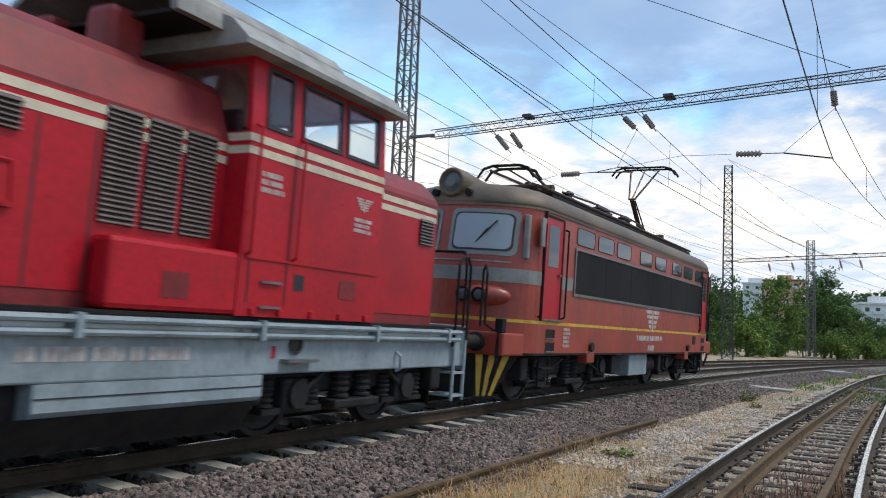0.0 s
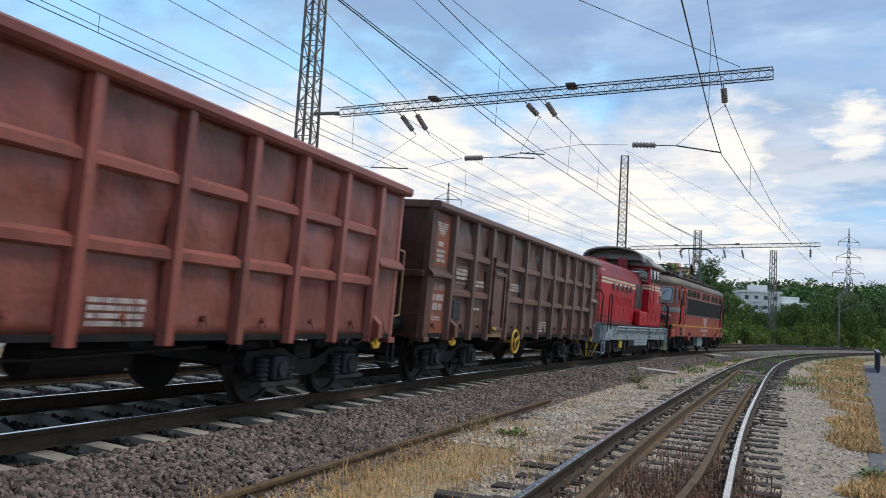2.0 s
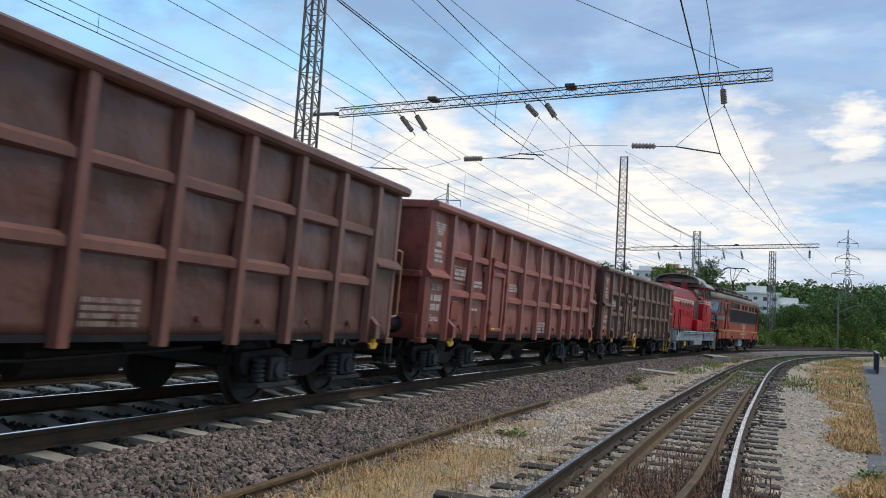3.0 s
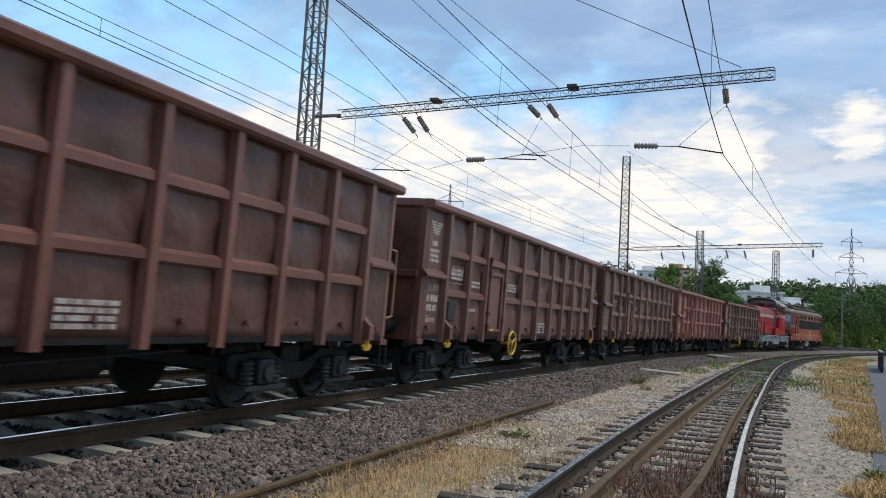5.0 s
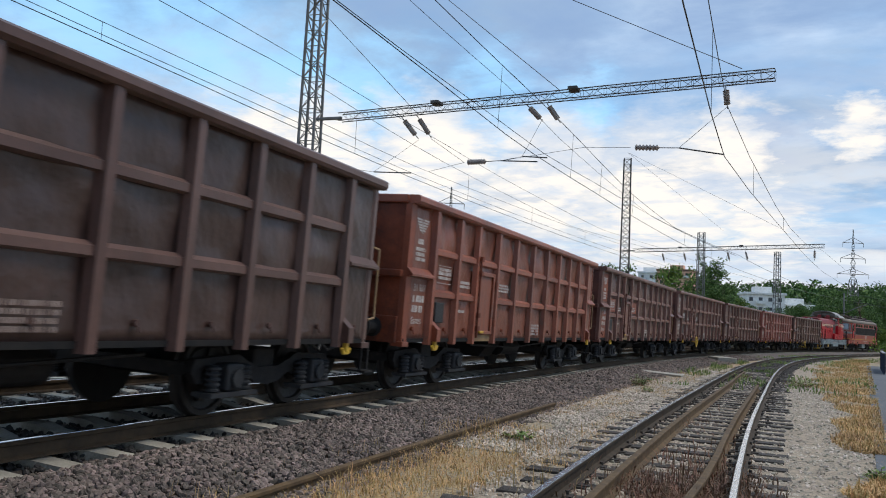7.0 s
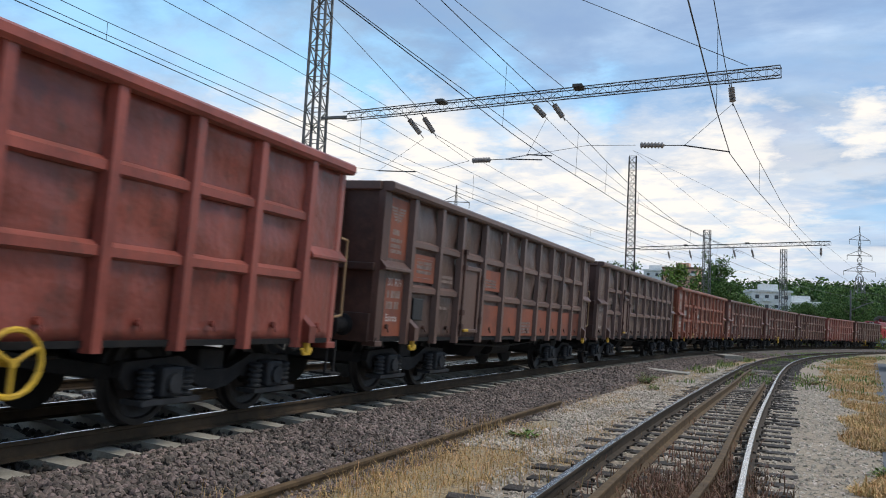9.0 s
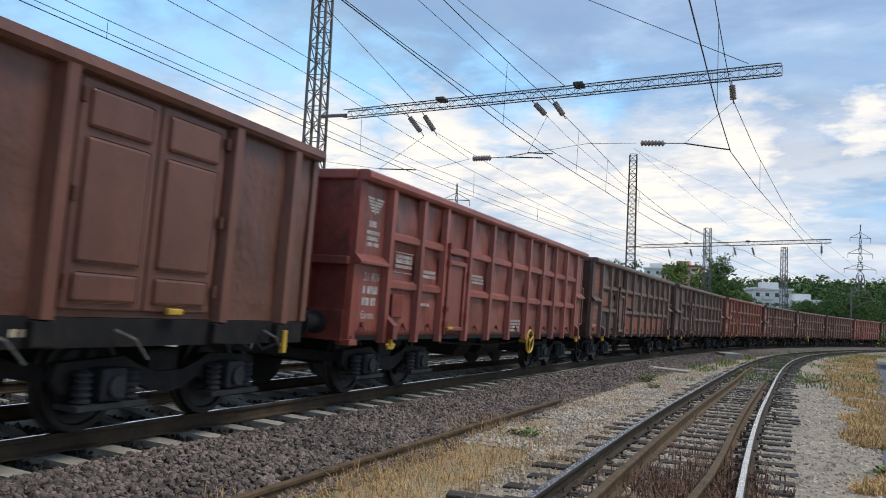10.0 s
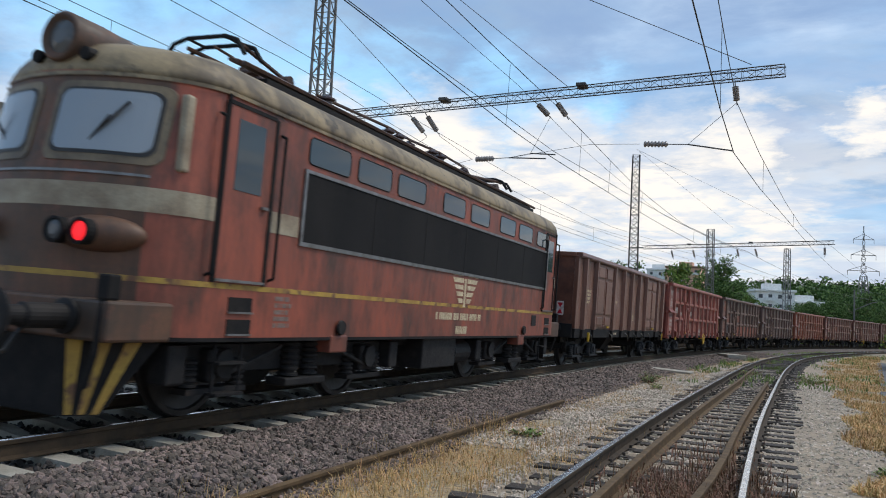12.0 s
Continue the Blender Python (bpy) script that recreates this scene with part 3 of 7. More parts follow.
def stones(name, places, sizes, mat, label, seed, flat=0.75):
    """Many angular stones, each its own small hull, joined as one heap."""
    rng = np.random.default_rng(seed)
    v, f = ico()
    n = len(places)
    jit = v[None] * (1 + rng.uniform(-0.32, 0.32, (n, len(v), 1)))
    jit *= np.stack([rng.uniform(0.8, 1.35, n), rng.uniform(0.7, 1.1, n), rng.uniform(0.5, 0.9, n) * flat / 0.75], 1)[:, None]
    q = rng.normal(size=(n, 4))
    q[:, 1:3] *= 0.35
    q /= np.linalg.norm(q, axis=1)[:, None]
    w, x, y, z = q.T
    R = np.stack([1 - 2 * (y * y + z * z), 2 * (x * y - z * w), 2 * (x * z + y * w), 2 * (x * y + z * w), 1 - 2 * (x * x + z * z), 2 * (y * z - x * w), 2 * (x * z - y * w), 2 * (y * z + x * w), 1 - 2 * (x * x + y * y)], 1).reshape(n, 3, 3)
    pts = np.einsum("nij,nkj->nki", R, jit) * np.asarray(sizes)[:, None, None] + np.asarray(places)[:, None]
    faces = (f[None] + (np.arange(n) * len(v))[:, None, None]).reshape(-1, 3)
    me = bpy.data.meshes.new(name)
    me.from_pydata(pts.reshape(-1, 3), [], faces)
    me.materials.append(mat)
    return tagged(new(name, me), label, "stones", kind="stuff")


def along(line, rng, n, s0, s1, o0, o1, height, power=1.0):
    out = []
    for _ in range(n):
        s = s0 + (s1 - s0) * rng.random() ** power
        o = rng.uniform(o0, o1)
        p = line(s, o)[0]
        out.append(p + Vector((0, 0, height(o) + rng.uniform(-0.005, 0.02))))
    return out


def build_stones():
    rng = random.Random(11)

    def main_h(o):
        return float(np.interp(o, [-1.6, 0, 1.12, 1.34, 1.7, 2.5, 3.15], [-0.21, -0.225, -0.255, -0.205, -0.215, -0.305, -0.40])) + 0.005
    near = along(main_line, rng, 22000, 1.5, 17, 1.12, 3.2, main_h)
    stones("ballast_stones", near, [rng.uniform(0.020, 0.042) for _ in near], M["ballast"], "angular brown-grey ballast stones heaped beside the main track", 1)
    far = along(main_line, rng, 14000, 17, 60, 0.95, 3.1, main_h, 1.5)
    stones("ballast_stones", far, [rng.uniform(0.035, 0.060) for _ in far], M["ballast"], "angular brown-grey ballast stones heaped beside the main track", 2)
    # stones under and beside the train, its shade put into their colour
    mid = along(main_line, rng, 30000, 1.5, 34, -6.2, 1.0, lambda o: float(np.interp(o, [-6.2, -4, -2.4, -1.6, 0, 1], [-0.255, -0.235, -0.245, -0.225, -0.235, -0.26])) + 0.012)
    stones("ballast_stones", mid, [rng.uniform(0.022, 0.042) for _ in mid], M["oily_shaded"], "black ballast stones along the main tracks, oil and shade in their colour", 3)
    right = along(side_line, rng, 10000, 4, 30, 0.85, 2.75, lambda o: float(np.interp(o, [1.5, 2.2, 2.9, 3.5], [-0.205, -0.21, -0.235, -0.22])), 1.3)
    stones("gravel", right, [rng.uniform(0.016, 0.034) for _ in right], M["gravel"], "pale angular gravel beside the siding", 4)
    between = along(side_line, rng, 15000, 4, 36, -1.6, 0.85, lambda o: -0.204, 1.25)
    stones("gravel", between, [rng.uniform(0.016, 0.036) for _ in between], M["gravel"], "pale gravel between the timber sleepers of the siding", 5)
    patch = []
    while len(patch) < 24000:
        y = 5.5 + 34 * rng.random() ** 1.3
        x = rng.uniform(-3.5, -1.75)
        if noise.noise((x * 0.9, y * 0.45, 1.0)) + 0.35 * ((x + 2.0) / 1.3) > -0.75 + (0.85 if y < 9.5 else 0):
            patch.append(Vector((x + 0.00148 * y * y, y, level(y) + 0.012)))
    stones("gravel", patch, [rng.uniform(0.014, 0.034) for _ in patch], M["gravel"], "pale gravel scattered over the dry ground", 6)


def blades(name, places, lengths, mat, label, seed, width=0.004, lean=0.5, category="grass"):
    """Bent tapering blades, joined as stuff."""
    rng = np.random.default_rng(seed)
    n = len(places)
    p = np.asarray(places)
    a = rng.uniform(0, 2 * np.pi, n)
    d = np.stack([np.cos(a), np.sin(a), np.zeros(n)], 1)
    side = np.stack([-np.sin(a), np.cos(a), np.zeros(n)], 1) * (np.asarray(width) * rng.uniform(0.6, 1.5, n))[:, None]
    le = np.asarray(lengths)[:, None]
    k = rng.uniform(0.1, 1.0, n)[:, None] * lean
    up = np.array([0, 0, 1.0])
    mid = p + le * (0.55 * up * (1 - 0.2 * k) + 0.30 * k * d)
    tip = p + le * (up * (1 - 0.55 * k) + 0.95 * k * d)
    pts = np.stack([p - side, p + side, mid - side * 0.8, mid + side * 0.8, tip], 1).reshape(-1, 3)
    base = np.arange(n)[:, None] * 5
    quads = (base + np.array([0, 1, 3, 2])).tolist()
    tris = (base + np.array([2, 3, 4])).tolist()
    me = bpy.data.meshes.new(name)
    me.from_pydata(pts, [], quads + tris)
    me.materials.append(mat)
    return tagged(new(name, me), label, category, kind="stuff")


def build_grass():
    rng = random.Random(21)
    straw, brown, fine = [], [], []
    while len(straw) < 27000:
        y = 3.5 + 46 * rng.random() ** 2.1
        x = rng.uniform(-3.75, -1.75)
        t = noise.noise((x * 0.8, y * 0.35, 5.0)) + (0.25 if y < 10 else -0.05) + (0.25 if x < -2.9 else 0)
        if t > 0.0:
            straw.append(Vector((x + 0.00148 * y * y, y, level(y))))
    blades("dry_grass", straw, [rng.uniform(0.025, 0.14) for p in straw], M["straw"], "dry straw-yellow grass between the tracks", 1, width=0.0035, lean=2.2)
    while len(brown) < 1700:
        y = 3.8 + 8 * rng.random() ** 1.2
        x = rng.gauss(-3.45, 0.28) if rng.random() < 0.6 else rng.gauss(-2.2, 0.3)
        if noise.noise((x * 1.5, y * 0.8, 9.0)) > -0.05:
            brown.append(Vector((x, y, level(y))))
    blades("dry_stalks", brown, [rng.uniform(0.12, 0.34) for _ in brown], M["straw"], "tall thin dry stalks at the foot of the ballast", 2, width=0.0025, lean=0.9)
    dead = []
    for cx, cy, r, n in ((-0.42, 6.3, 0.45, 1900), (-0.30, 7.4, 0.5, 1500), (-1.0, 6.2, 0.35, 900), (-0.75, 8.2, 0.4, 700), (-0.15, 8.6, 0.5, 900), (0.05, 5.6, 0.2, 300), (-0.62, 9.6, 0.8, 200), (-0.2, 10.5, 1.2, 160), (-1.05, 7.5, 0.9, 180), (-0.7, 13.5, 1.5, 130)):
        for _ in range(n):
            dead.append(Vector((rng.gauss(cx, min(r, 0.4) * 0.6), rng.gauss(cy, r), -0.36 + FALL * cy)))
    blades("withered_weeds", dead, [rng.uniform(0.07, 0.26) for _ in dead], M["straw_brown"], "withered reddish-brown weeds between the siding's rails", 3, width=0.006, lean=1.3, category="weeds")
    bank = []
    while len(bank) < 26000:
        y = 9 + 65 * rng.random() ** 1.25
        a = side_line(y, 2.1 + 0.9 * noise.noise((y * 0.4, 2.0, 8.0)))[0].x
        x = a + rng.random() ** 0.8 * max(0.15, 2.3 + (y - 15.3) * 0.131 - a)
        if noise.noise((x * 0.9, y * 0.45, 15.0)) > -0.16:
            bank.append(Vector((x, y, level(y))))
    blades("dry_grass", bank, [rng.uniform(0.04, 0.20) for _ in bank], M["straw"], "dry golden grass on the bank beside the siding", 4, width=0.007, lean=1.5)
    green = []
    while len(green) < 5000:
        y = 24 + 60 * rng.random()
        off = rng.choice([rng.uniform(-2.6, -1.4), rng.uniform(1.2, 4.0), rng.uniform(-0.6, 0.6)])
        p = side_line(y, off)[0]
        if noise.noise((p.x * 0.6, y * 0.2, 25.0)) > 0.02:
            green.append(Vector((p.x, p.y, level(y))))
    blades("green_grass", green, [rng.uniform(0.08, 0.28) for _ in green], M["weed"], "tufts of green grass along the siding", 5, width=0.012, lean=0.8)


def weed_plant(x, y, r, h, n, seed, mat, label):
    """A low plant: stems and many small pointed leaves."""
    rng = random.Random(seed)
    t = thing("weed_plant", label, "plant", "weeds", m=Matrix.Translation((x, y, level(y))))
    st, lf = bmesh.new(), bmesh.new()
    for _ in range(n):
        a, q = rng.uniform(0, 6.283), rng.random() ** 0.6
        top = Vector((math.cos(a) * r * q, math.sin(a) * r * q, h * rng.uniform(0.35, 1.0) * (1.1 - 0.5 * q)))
        rod(st, (0, 0, 0), top, 0.003, 4)
        for k in range(5):
            p = top * rng.uniform(0.45, 1.0)
            b = rng.uniform(0, 6.283)
            d = Vector((math.cos(b), math.sin(b), rng.uniform(-0.1, 0.7))) * rng.uniform(0.035, 0.08)
            s = d.cross(Vector((0, 0, 1))).normalized() * d.length * 0.28
            lf.faces.new([lf.verts.new(p), lf.verts.new(p + d * 0.5 + s), lf.verts.new(p + d), lf.verts.new(p + d * 0.5 - s)])
    part("stem", st, M["straw_brown"], t)
    part("leaves", lf, mat, t)


def build_ground_things():
    weed_plant(-2.55, 22.9, 0.42, 0.38, 60, 1, M["weed"], "bushy yellow-green weed on the stony ground")
    weed_plant(-2.2, 20.8, 0.2, 0.2, 22, 2, M["leaf"], "small dark green weed on the gravel")
    weed_plant(1.50, 10.15, 0.22, 0.2, 40, 3, M["leaf"], "low dark green weed growing in pale gravel")
    weed_plant(0.10, 6.35, 0.10, 0.24, 26, 4, M["leaf"], "green weed growing beside the siding's rail")
    weed_plant(0.05, 31.0, 0.5, 0.3, 50, 5, M["weed"], "yellow-flowering weed between the siding's rails")
    weed_plant(1.9, 28.0, 0.7, 0.35, 60, 6, M["leaf"], "spreading green weed beside the siding")
    weed_plant(-2.75, 10.6, 0.3, 0.16, 30, 7, M["weed"], "yellow-green weed at the foot of the ballast")
    slab = thing("concrete_slab", "pale concrete slab lying on the ballast shoulder", "slab", m=pose(-2.55, 28.9, level(28.9) + 0.0, 2, -3, 80))
    part("slab", boxed(-0.25, 0.25, -0.75, 0.75, 0.0, 0.13, bevel=0.015), M["concrete"], slab)
    blk = thing("concrete_block", "pale concrete block beside the siding", "block", m=pose(-0.9, 47.0, level(47), 0, 0, 20))
    part("block", boxed(-0.5, 0.5, -0.9, 0.9, 0.0, 0.3, bevel=0.02), M["concrete"], blk)
    sleeper = thing("loose_sleeper", "short dark end of a timber sleeper lying in the grass", "sleeper", m=pose(-2.0, 6.35, level(6) - 0.01, 0, 3, 12))
    part("timber", boxed(-0.30, 0.32, -0.09, 0.09, 0.0, 0.13, bevel=0.012), M["timber"], sleeper)
    # footpath with its navy barrier
    bm = bmesh.new()
    rings = []
    for i in range(30):
        y = 11 + i * 1.6
        x = 2.14 + (y - 15.3) * 0.131
        rings.append([(x, y, level(y) - 0.05), (x + 4.0, y, level(y) - 0.05), (x + 4.0, y, level(y) + 0.03), (x, y, level(y) + 0.03)])
    p = part("pavement", loft(bm, rings), M["asphalt"], None)
    tagged(p, "grey asphalt footpath along the dry bank", "path", kind="structure")
    wall = thing("barrier", "navy painted low metal barrier beside the footpath", "barrier", m=pose(6.6, 44.0, level(44), 0, 0, -7.3))
    for i in range(4):
        part("post", boxed(-0.04, 0.04, i * 2.4 - 0.04, i * 2.4 + 0.04, 0, 1.0, bevel=0.01), M["blue_rail"], wall)
    part("panel", boxed(0.045, 0.075, -0.3, 7.6, 0.12, 0.92, bevel=0.01), M["blue_rail"], wall)
    part("top_rail", boxed(-0.05, 0.10, -0.3, 7.6, 1.0, 1.06, bevel=0.015), M["steel"], wall)


# ---- overhead line ----
def lattice(bm, a, b, wa, wb, bays, r, up=None):
    """Zigzag bracing on the four faces of a tapered square column from a to b; returns the four corner lines."""
    a, b = Vector(a), Vector(b)
    d = (b - a).normalized()
    u = Vector(up) if up else Vector((1, 0, 0))
    v = d.cross(u).normalized()
    u = v.cross(d).normalized()

    def corner(t, i):
        w = (wa + (wb - wa) * t) / 2
        su, sv = ((1, 1), (1, -1), (-1, -1), (-1, 1))[i]
        return a.lerp(b, t) + u * su * w + v * sv * w
    for k in range(bays):
        t0, t1 = k / bays, (k + 1) / bays
        for i in range(4):
            j = (i + 1) % 4
            p, q = (corner(t0, i), corner(t1, j)) if (k + i) % 2 else (corner(t0, j), corner(t1, i))
            rod(bm, p, q, r, 4)
            rod(bm, corner(t1, i), corner(t1, j), r * 0.8, 4)
    return [(corner(0, i), corner(1, i)) for i in range(4)]


def mast(x, y, h, w0, w1, label, mat, bays=None, turn=0.0):
    z = level(y) - 0.02
    t = thing("catenary_mast", label, "mast", "catenary masts", m=pose(x, y, z, 0, 0, turn))
    br = bmesh.new()
    legs = lattice(br, (0, 0, 0.25), (0, 0, h), w0, w1, bays or int(h / 0.55), 0.011 + 0.015 * w0)
    for a, b in legs:
        part("leg", rod(bmesh.new(), a, b, 0.030 + 0.035 * w0, 4), mat, t)
    part("bracing", br, mat, t)
    part("foundation", boxed(-w0 * 0.9, w0 * 0.9, -w0 * 0.9, w0 * 0.9, -0.2, 0.28, bevel=0.03), M["concrete"], t)
    return t


def insulator(bm, a, b, r=0.075, n=7):
    """A string of sheds between two points."""
    a, b = Vector(a), Vector(b)
    d = b - a
    prof = []
    for i in range(n):
        h = i / n * d.length
        prof += [(r * 0.62, h), (r, h + 0.25 * d.length / n), (r * 0.95, h + 0.5 * d.length / n), (r * 0.62, h + 0.62 * d.length / n)]
    prof.append((0.03, d.length))
    turned(bm, prof, 10, Matrix.Translation(a) @ d.to_track_quat("Z", "Y").to_matrix().to_4x4())


def wire(pts, r, parent, name="wire"):
    cu = bpy.data.curves.new(name, "CURVE")
    cu.dimensions, cu.bevel_depth, cu.bevel_resolution = "3D", r, 0
    sp = cu.splines.new("POLY")
    sp.points.add(len(pts) - 1)
    for q, p in zip(sp.points, pts):
        q.co = (*p, 1)
    cu.materials.append(M["wire"])
    ob = new(name, cu)
    ob.parent = parent
    return ob


def gantry(a, b, hangers, label):
    """A lattice cantilever beam from its mast at a to its free end at b."""
    a, b = Vector(a), Vector(b)
    t = thing("gantry_beam", label, "gantry beam", "gantry beams", m=Matrix.Translation(a))
    d = b - a
    br = bmesh.new()
    legs = lattice(br, d * 0.035, d, 0.25, 0.25, int(d.length / 0.34), 0.0065, up=(0, 0, 1))
    for p, q in legs:
        part("chord", rod(bmesh.new(), p, q, 0.016, 4), M["mast_dark"], t)
    part("bracing", br, M["mast_dark"], t)
    part("bracket", boxed(-0.45, 0.5, -0.05, 0.05, -0.05, 0.05, bevel=0.02), M["mast"], t)
    for f in (0.30, 0.62):
        p = d * f
        part("clamp", boxed(p.x - 0.14, p.x + 0.14, p.y - 0.22, p.y + 0.22, p.z + 0.10, p.z + 0.20, bevel=0.02), M["mast_dark"], t)
    for f, drop, slant in hangers:
        p = d * f + Vector((0, 0, -0.18))
        e = p + Vector((slant, -0.1 * slant, -drop))
        bm = bmesh.new()
        insulator(bm, p.lerp(e, 0.18), p.lerp(e, 0.82), 0.085, 9)
        ins = part("insulator", bm, M["insul_grey"], t)
        rd = bmesh.new()
        rod(rd, p, p.lerp(e, 0.2), 0.014, 5)
        rod(rd, p.lerp(e, 0.85), e, 0.014, 5)
        part("link", rd, M["mast_dark"], ins)
    return t


def build_overhead():
    mast(-13.76, 23.1, 15.5, 0.62, 0.46, "tall galvanised lattice mast behind the main tracks", M["mast"], turn=4)
    mast(-8.8, 64.8, 15.4, 0.80, 0.55, "tall weathered lattice mast carrying a gantry beam", M["mast_dark"], turn=11)
    mast(-4.9, 108.0, 14.6, 0.9, 0.75, "grey lattice mast in front of trees", M["mast"], turn=18)
    mast(5.4, 136.0, 15.0, 0.95, 0.7, "grey lattice mast in front of trees", M["mast"], turn=24)
    gantry((-13.05, 23.05, 7.6), (0.72, 20.95, 7.62), ((0.209, 0.75, 0.65), (0.25, 0.75, 0.55), (0.519, 0.52, 0.5), (0.563, 0.6, 0.42), (0.915, 0.6, 0.06)), "long lattice gantry beam with hanging insulators over the tracks")
    gantry((-8.5, 64.7, 7.15), (5.2, 58.6, 7.15), ((0.2, 0.8, 0.2), (0.32, 0.8, 0.2), (0.55, 0.8, 0.2), (0.64, 0.8, 0.2), (0.96, 0.8, 0.0)), "far lattice gantry beam with hanging insulators over the tracks")
    def strung(parent, name, off, rows, r=0.0115):
        pts = []
        for k in range(int((rows[-1][0] - rows[0][0]) / 2.5) + 1):
            q = rows[0][0] + k * 2.5
            pts.append(main_line(q, off)[0] + Vector((0, 0, float(np.interp(q, [a for a, _ in rows], [b for _, b in rows])))))
        wire(pts, r, parent, name)

    one = thing("overhead_line", "overhead contact and messenger wires above the main track", "overhead wires", "overhead lines")
    strung(one, "contact_wire", 0.0, ((-70, 6.34), (13.6, 6.34), (17, 6.29), (19.2, 6.22), (22, 6.2), (30, 6.28), (65, 6.2), (110, 6.2), (160, 6.2), (220, 6.2)), 0.013)
    strung(one, "contact_wire", 0.03, ((11, 6.36), (13.6, 6.37), (18.8, 6.43), (23.8, 6.41), (30, 6.64), (65, 7.2)), 0.010)
    strung(one, "messenger_wire", 0.0, ((-70, 8.0), (-20, 7.4), (14, 7.48), (21, 7.53), (24, 7.3), (40, 6.8), (65, 7.2)), 0.008)
    strung(one, "messenger_wire", 0.05, ((-70, 8.1), (-22, 8.2), (15, 7.92), (22, 7.88), (26, 7.78), (31, 7.48), (35, 7.22), (45, 6.9), (65, 7.3), (87, 6.8), (110, 7.3), (160, 7.2), (220, 7.2)), 0.014)
    for q, z0, z1 in ((19.4, 6.22, 7.83), (26.5, 6.27, 7.75), (30.5, 6.28, 7.5), (36, 6.28, 7.17), (48, 6.25, 6.95), (56, 6.22, 7.12)):
        wire([main_line(q)[0] + Vector((0, 0, z0)), main_line(q, 0.05)[0] + Vector((0, 0, z1))], 0.006, one, "dropper")
    two = thing("overhead_line", "overhead contact and messenger wires above the second track", "overhead wires", "overhead lines")
    strung(two, "contact_wire", -4.0, ((-60, 5.66), (11.7, 5.69), (16.5, 5.63), (22, 5.6), (65, 5.7), (160, 5.7)), 0.009)
    strung(two, "contact_wire", -4.0, ((-60, 5.80), (16.4, 5.79), (22, 5.75), (65, 6.0)), 0.007)
    strung(two, "feeder_wire", -4.0, ((-60, 6.2), (9.6, 6.01), (16.4, 6.05), (22, 6.0), (65, 6.6)), 0.007)
    strung(two, "messenger_wire", -4.0, ((-60, 7.2), (11.8, 6.9), (16.5, 6.98), (19.5, 6.79), (24, 6.59), (40, 6.3), (65, 7.1), (160, 6.9)), 0.008)
    strung(two, "feeder_wire", -4.0, ((-60, 7.5), (12.9, 7.34), (16.4, 7.35), (24.8, 7.21), (29, 7.08), (45, 6.8), (65, 7.3)), 0.008)
    for q, z0, z1 in ((10.2, 5.68, 6.02), (19.0, 5.62, 6.82), (27, 5.62, 6.5), (34, 5.63, 6.4), (42, 5.66, 6.35)):
        wire([main_line(q, -4.0)[0] + Vector((0, 0, z0)), main_line(q, -4.0)[0] + Vector((0, 0, z1))], 0.006, two, "dropper")
    three = thing("overhead_line", "overhead contact and messenger wires above the siding", "overhead wires", "overhead lines")
    plan = ((-1.5, -40.0), (-0.9, 0.0), (-0.79, 10.7), (-0.62, 16.54), (-0.44, 20.84), (0.23, 26.35), (1.66, 36.39), (3.3, 48.0), (5.2, 60.0), (13.0, 100.0))
    wire([(x, y, 5.55) for x, y in plan], 0.012, three, "contact_wire")
    wire(((-1.5, -40.0, 8.6), (-0.9, 0.0, 8.2), (-0.66, 15.25, 7.36), (-0.54, 18.53, 7.2), (-0.39, 21.2, 6.92), (0.2, 26.07, 6.6), (1.24, 33.46, 6.15), (2.09, 39.42, 6.0), (3.3, 48.0, 6.2), (5.2, 60.0, 7.0), (13.0, 100.0, 6.9)), 0.010, three, "messenger_wire")
    for x, y, z in ((-0.62, 16.54, 7.3), (0.33, 27.0, 6.54), (1.66, 36.39, 6.08)):
        wire([(x, y, 5.55), (x, y, z)], 0.006, three, "dropper")
    # stays from the first mast's top to the clamps on its beam, and wires from the second mast's top
    f = thing("stay_wires", "taut stay wires from the mast tops", "overhead wires", "overhead lines")
    top = (-13.76, 23.1, 15.4)
    for a, b in (((-13.5, 23.1, 11.3), (-9.84, 22.56, 7.72)), (top, (-4.93, 21.81, 7.78)), (top, (-0.06, 21.07, 7.86))):
        wire([a, b], 0.010, f)
    for b in ((4.92, 105.0, 13.7), (-2.06, 100.0, 13.0)):
        wire([(-8.8, 64.8, 15.2), b], 0.012, f)
    # registration arms in the plane of the first beam, hung from its insulators
    def arm(label, pts, held, ins):
        a = Vector(pts[0])
        t = thing("registration_arm", label, "registration arm", "registration arms", m=Matrix.Translation(a))
        rel = [Vector(p) - a for p in pts]
        part("tube", tube(bmesh.new(), rel[1 if ins else 0:], 0.019, 6), M["mast_dark"], t)
        if ins:
            bm = bmesh.new()
            insulator(bm, rel[0].lerp(rel[1], 0.1), rel[0].lerp(rel[1], 0.6), 0.085)
            part("insulator", bm, M["insul_grey"], t)
            part("stay", rod(bmesh.new(), rel[0].lerp(rel[1], 0.55), rel[1], 0.012, 6), M["mast_dark"], t)
        for p, q in held:
            wire([rel[p], Vector(q) - a], 0.006, t, "span_wire")
    plain, with_ins = "slim registration arm hung from the beam by a wire", "slim registration arm with a grey insulator hung by wires"
    arm(plain, ((-11.11, 22.75, 5.70), (-9.73, 22.54, 5.60)), ((0, (-9.5, 22.51, 6.64)), (0, (-13.6, 23.1, 6.1))), False)
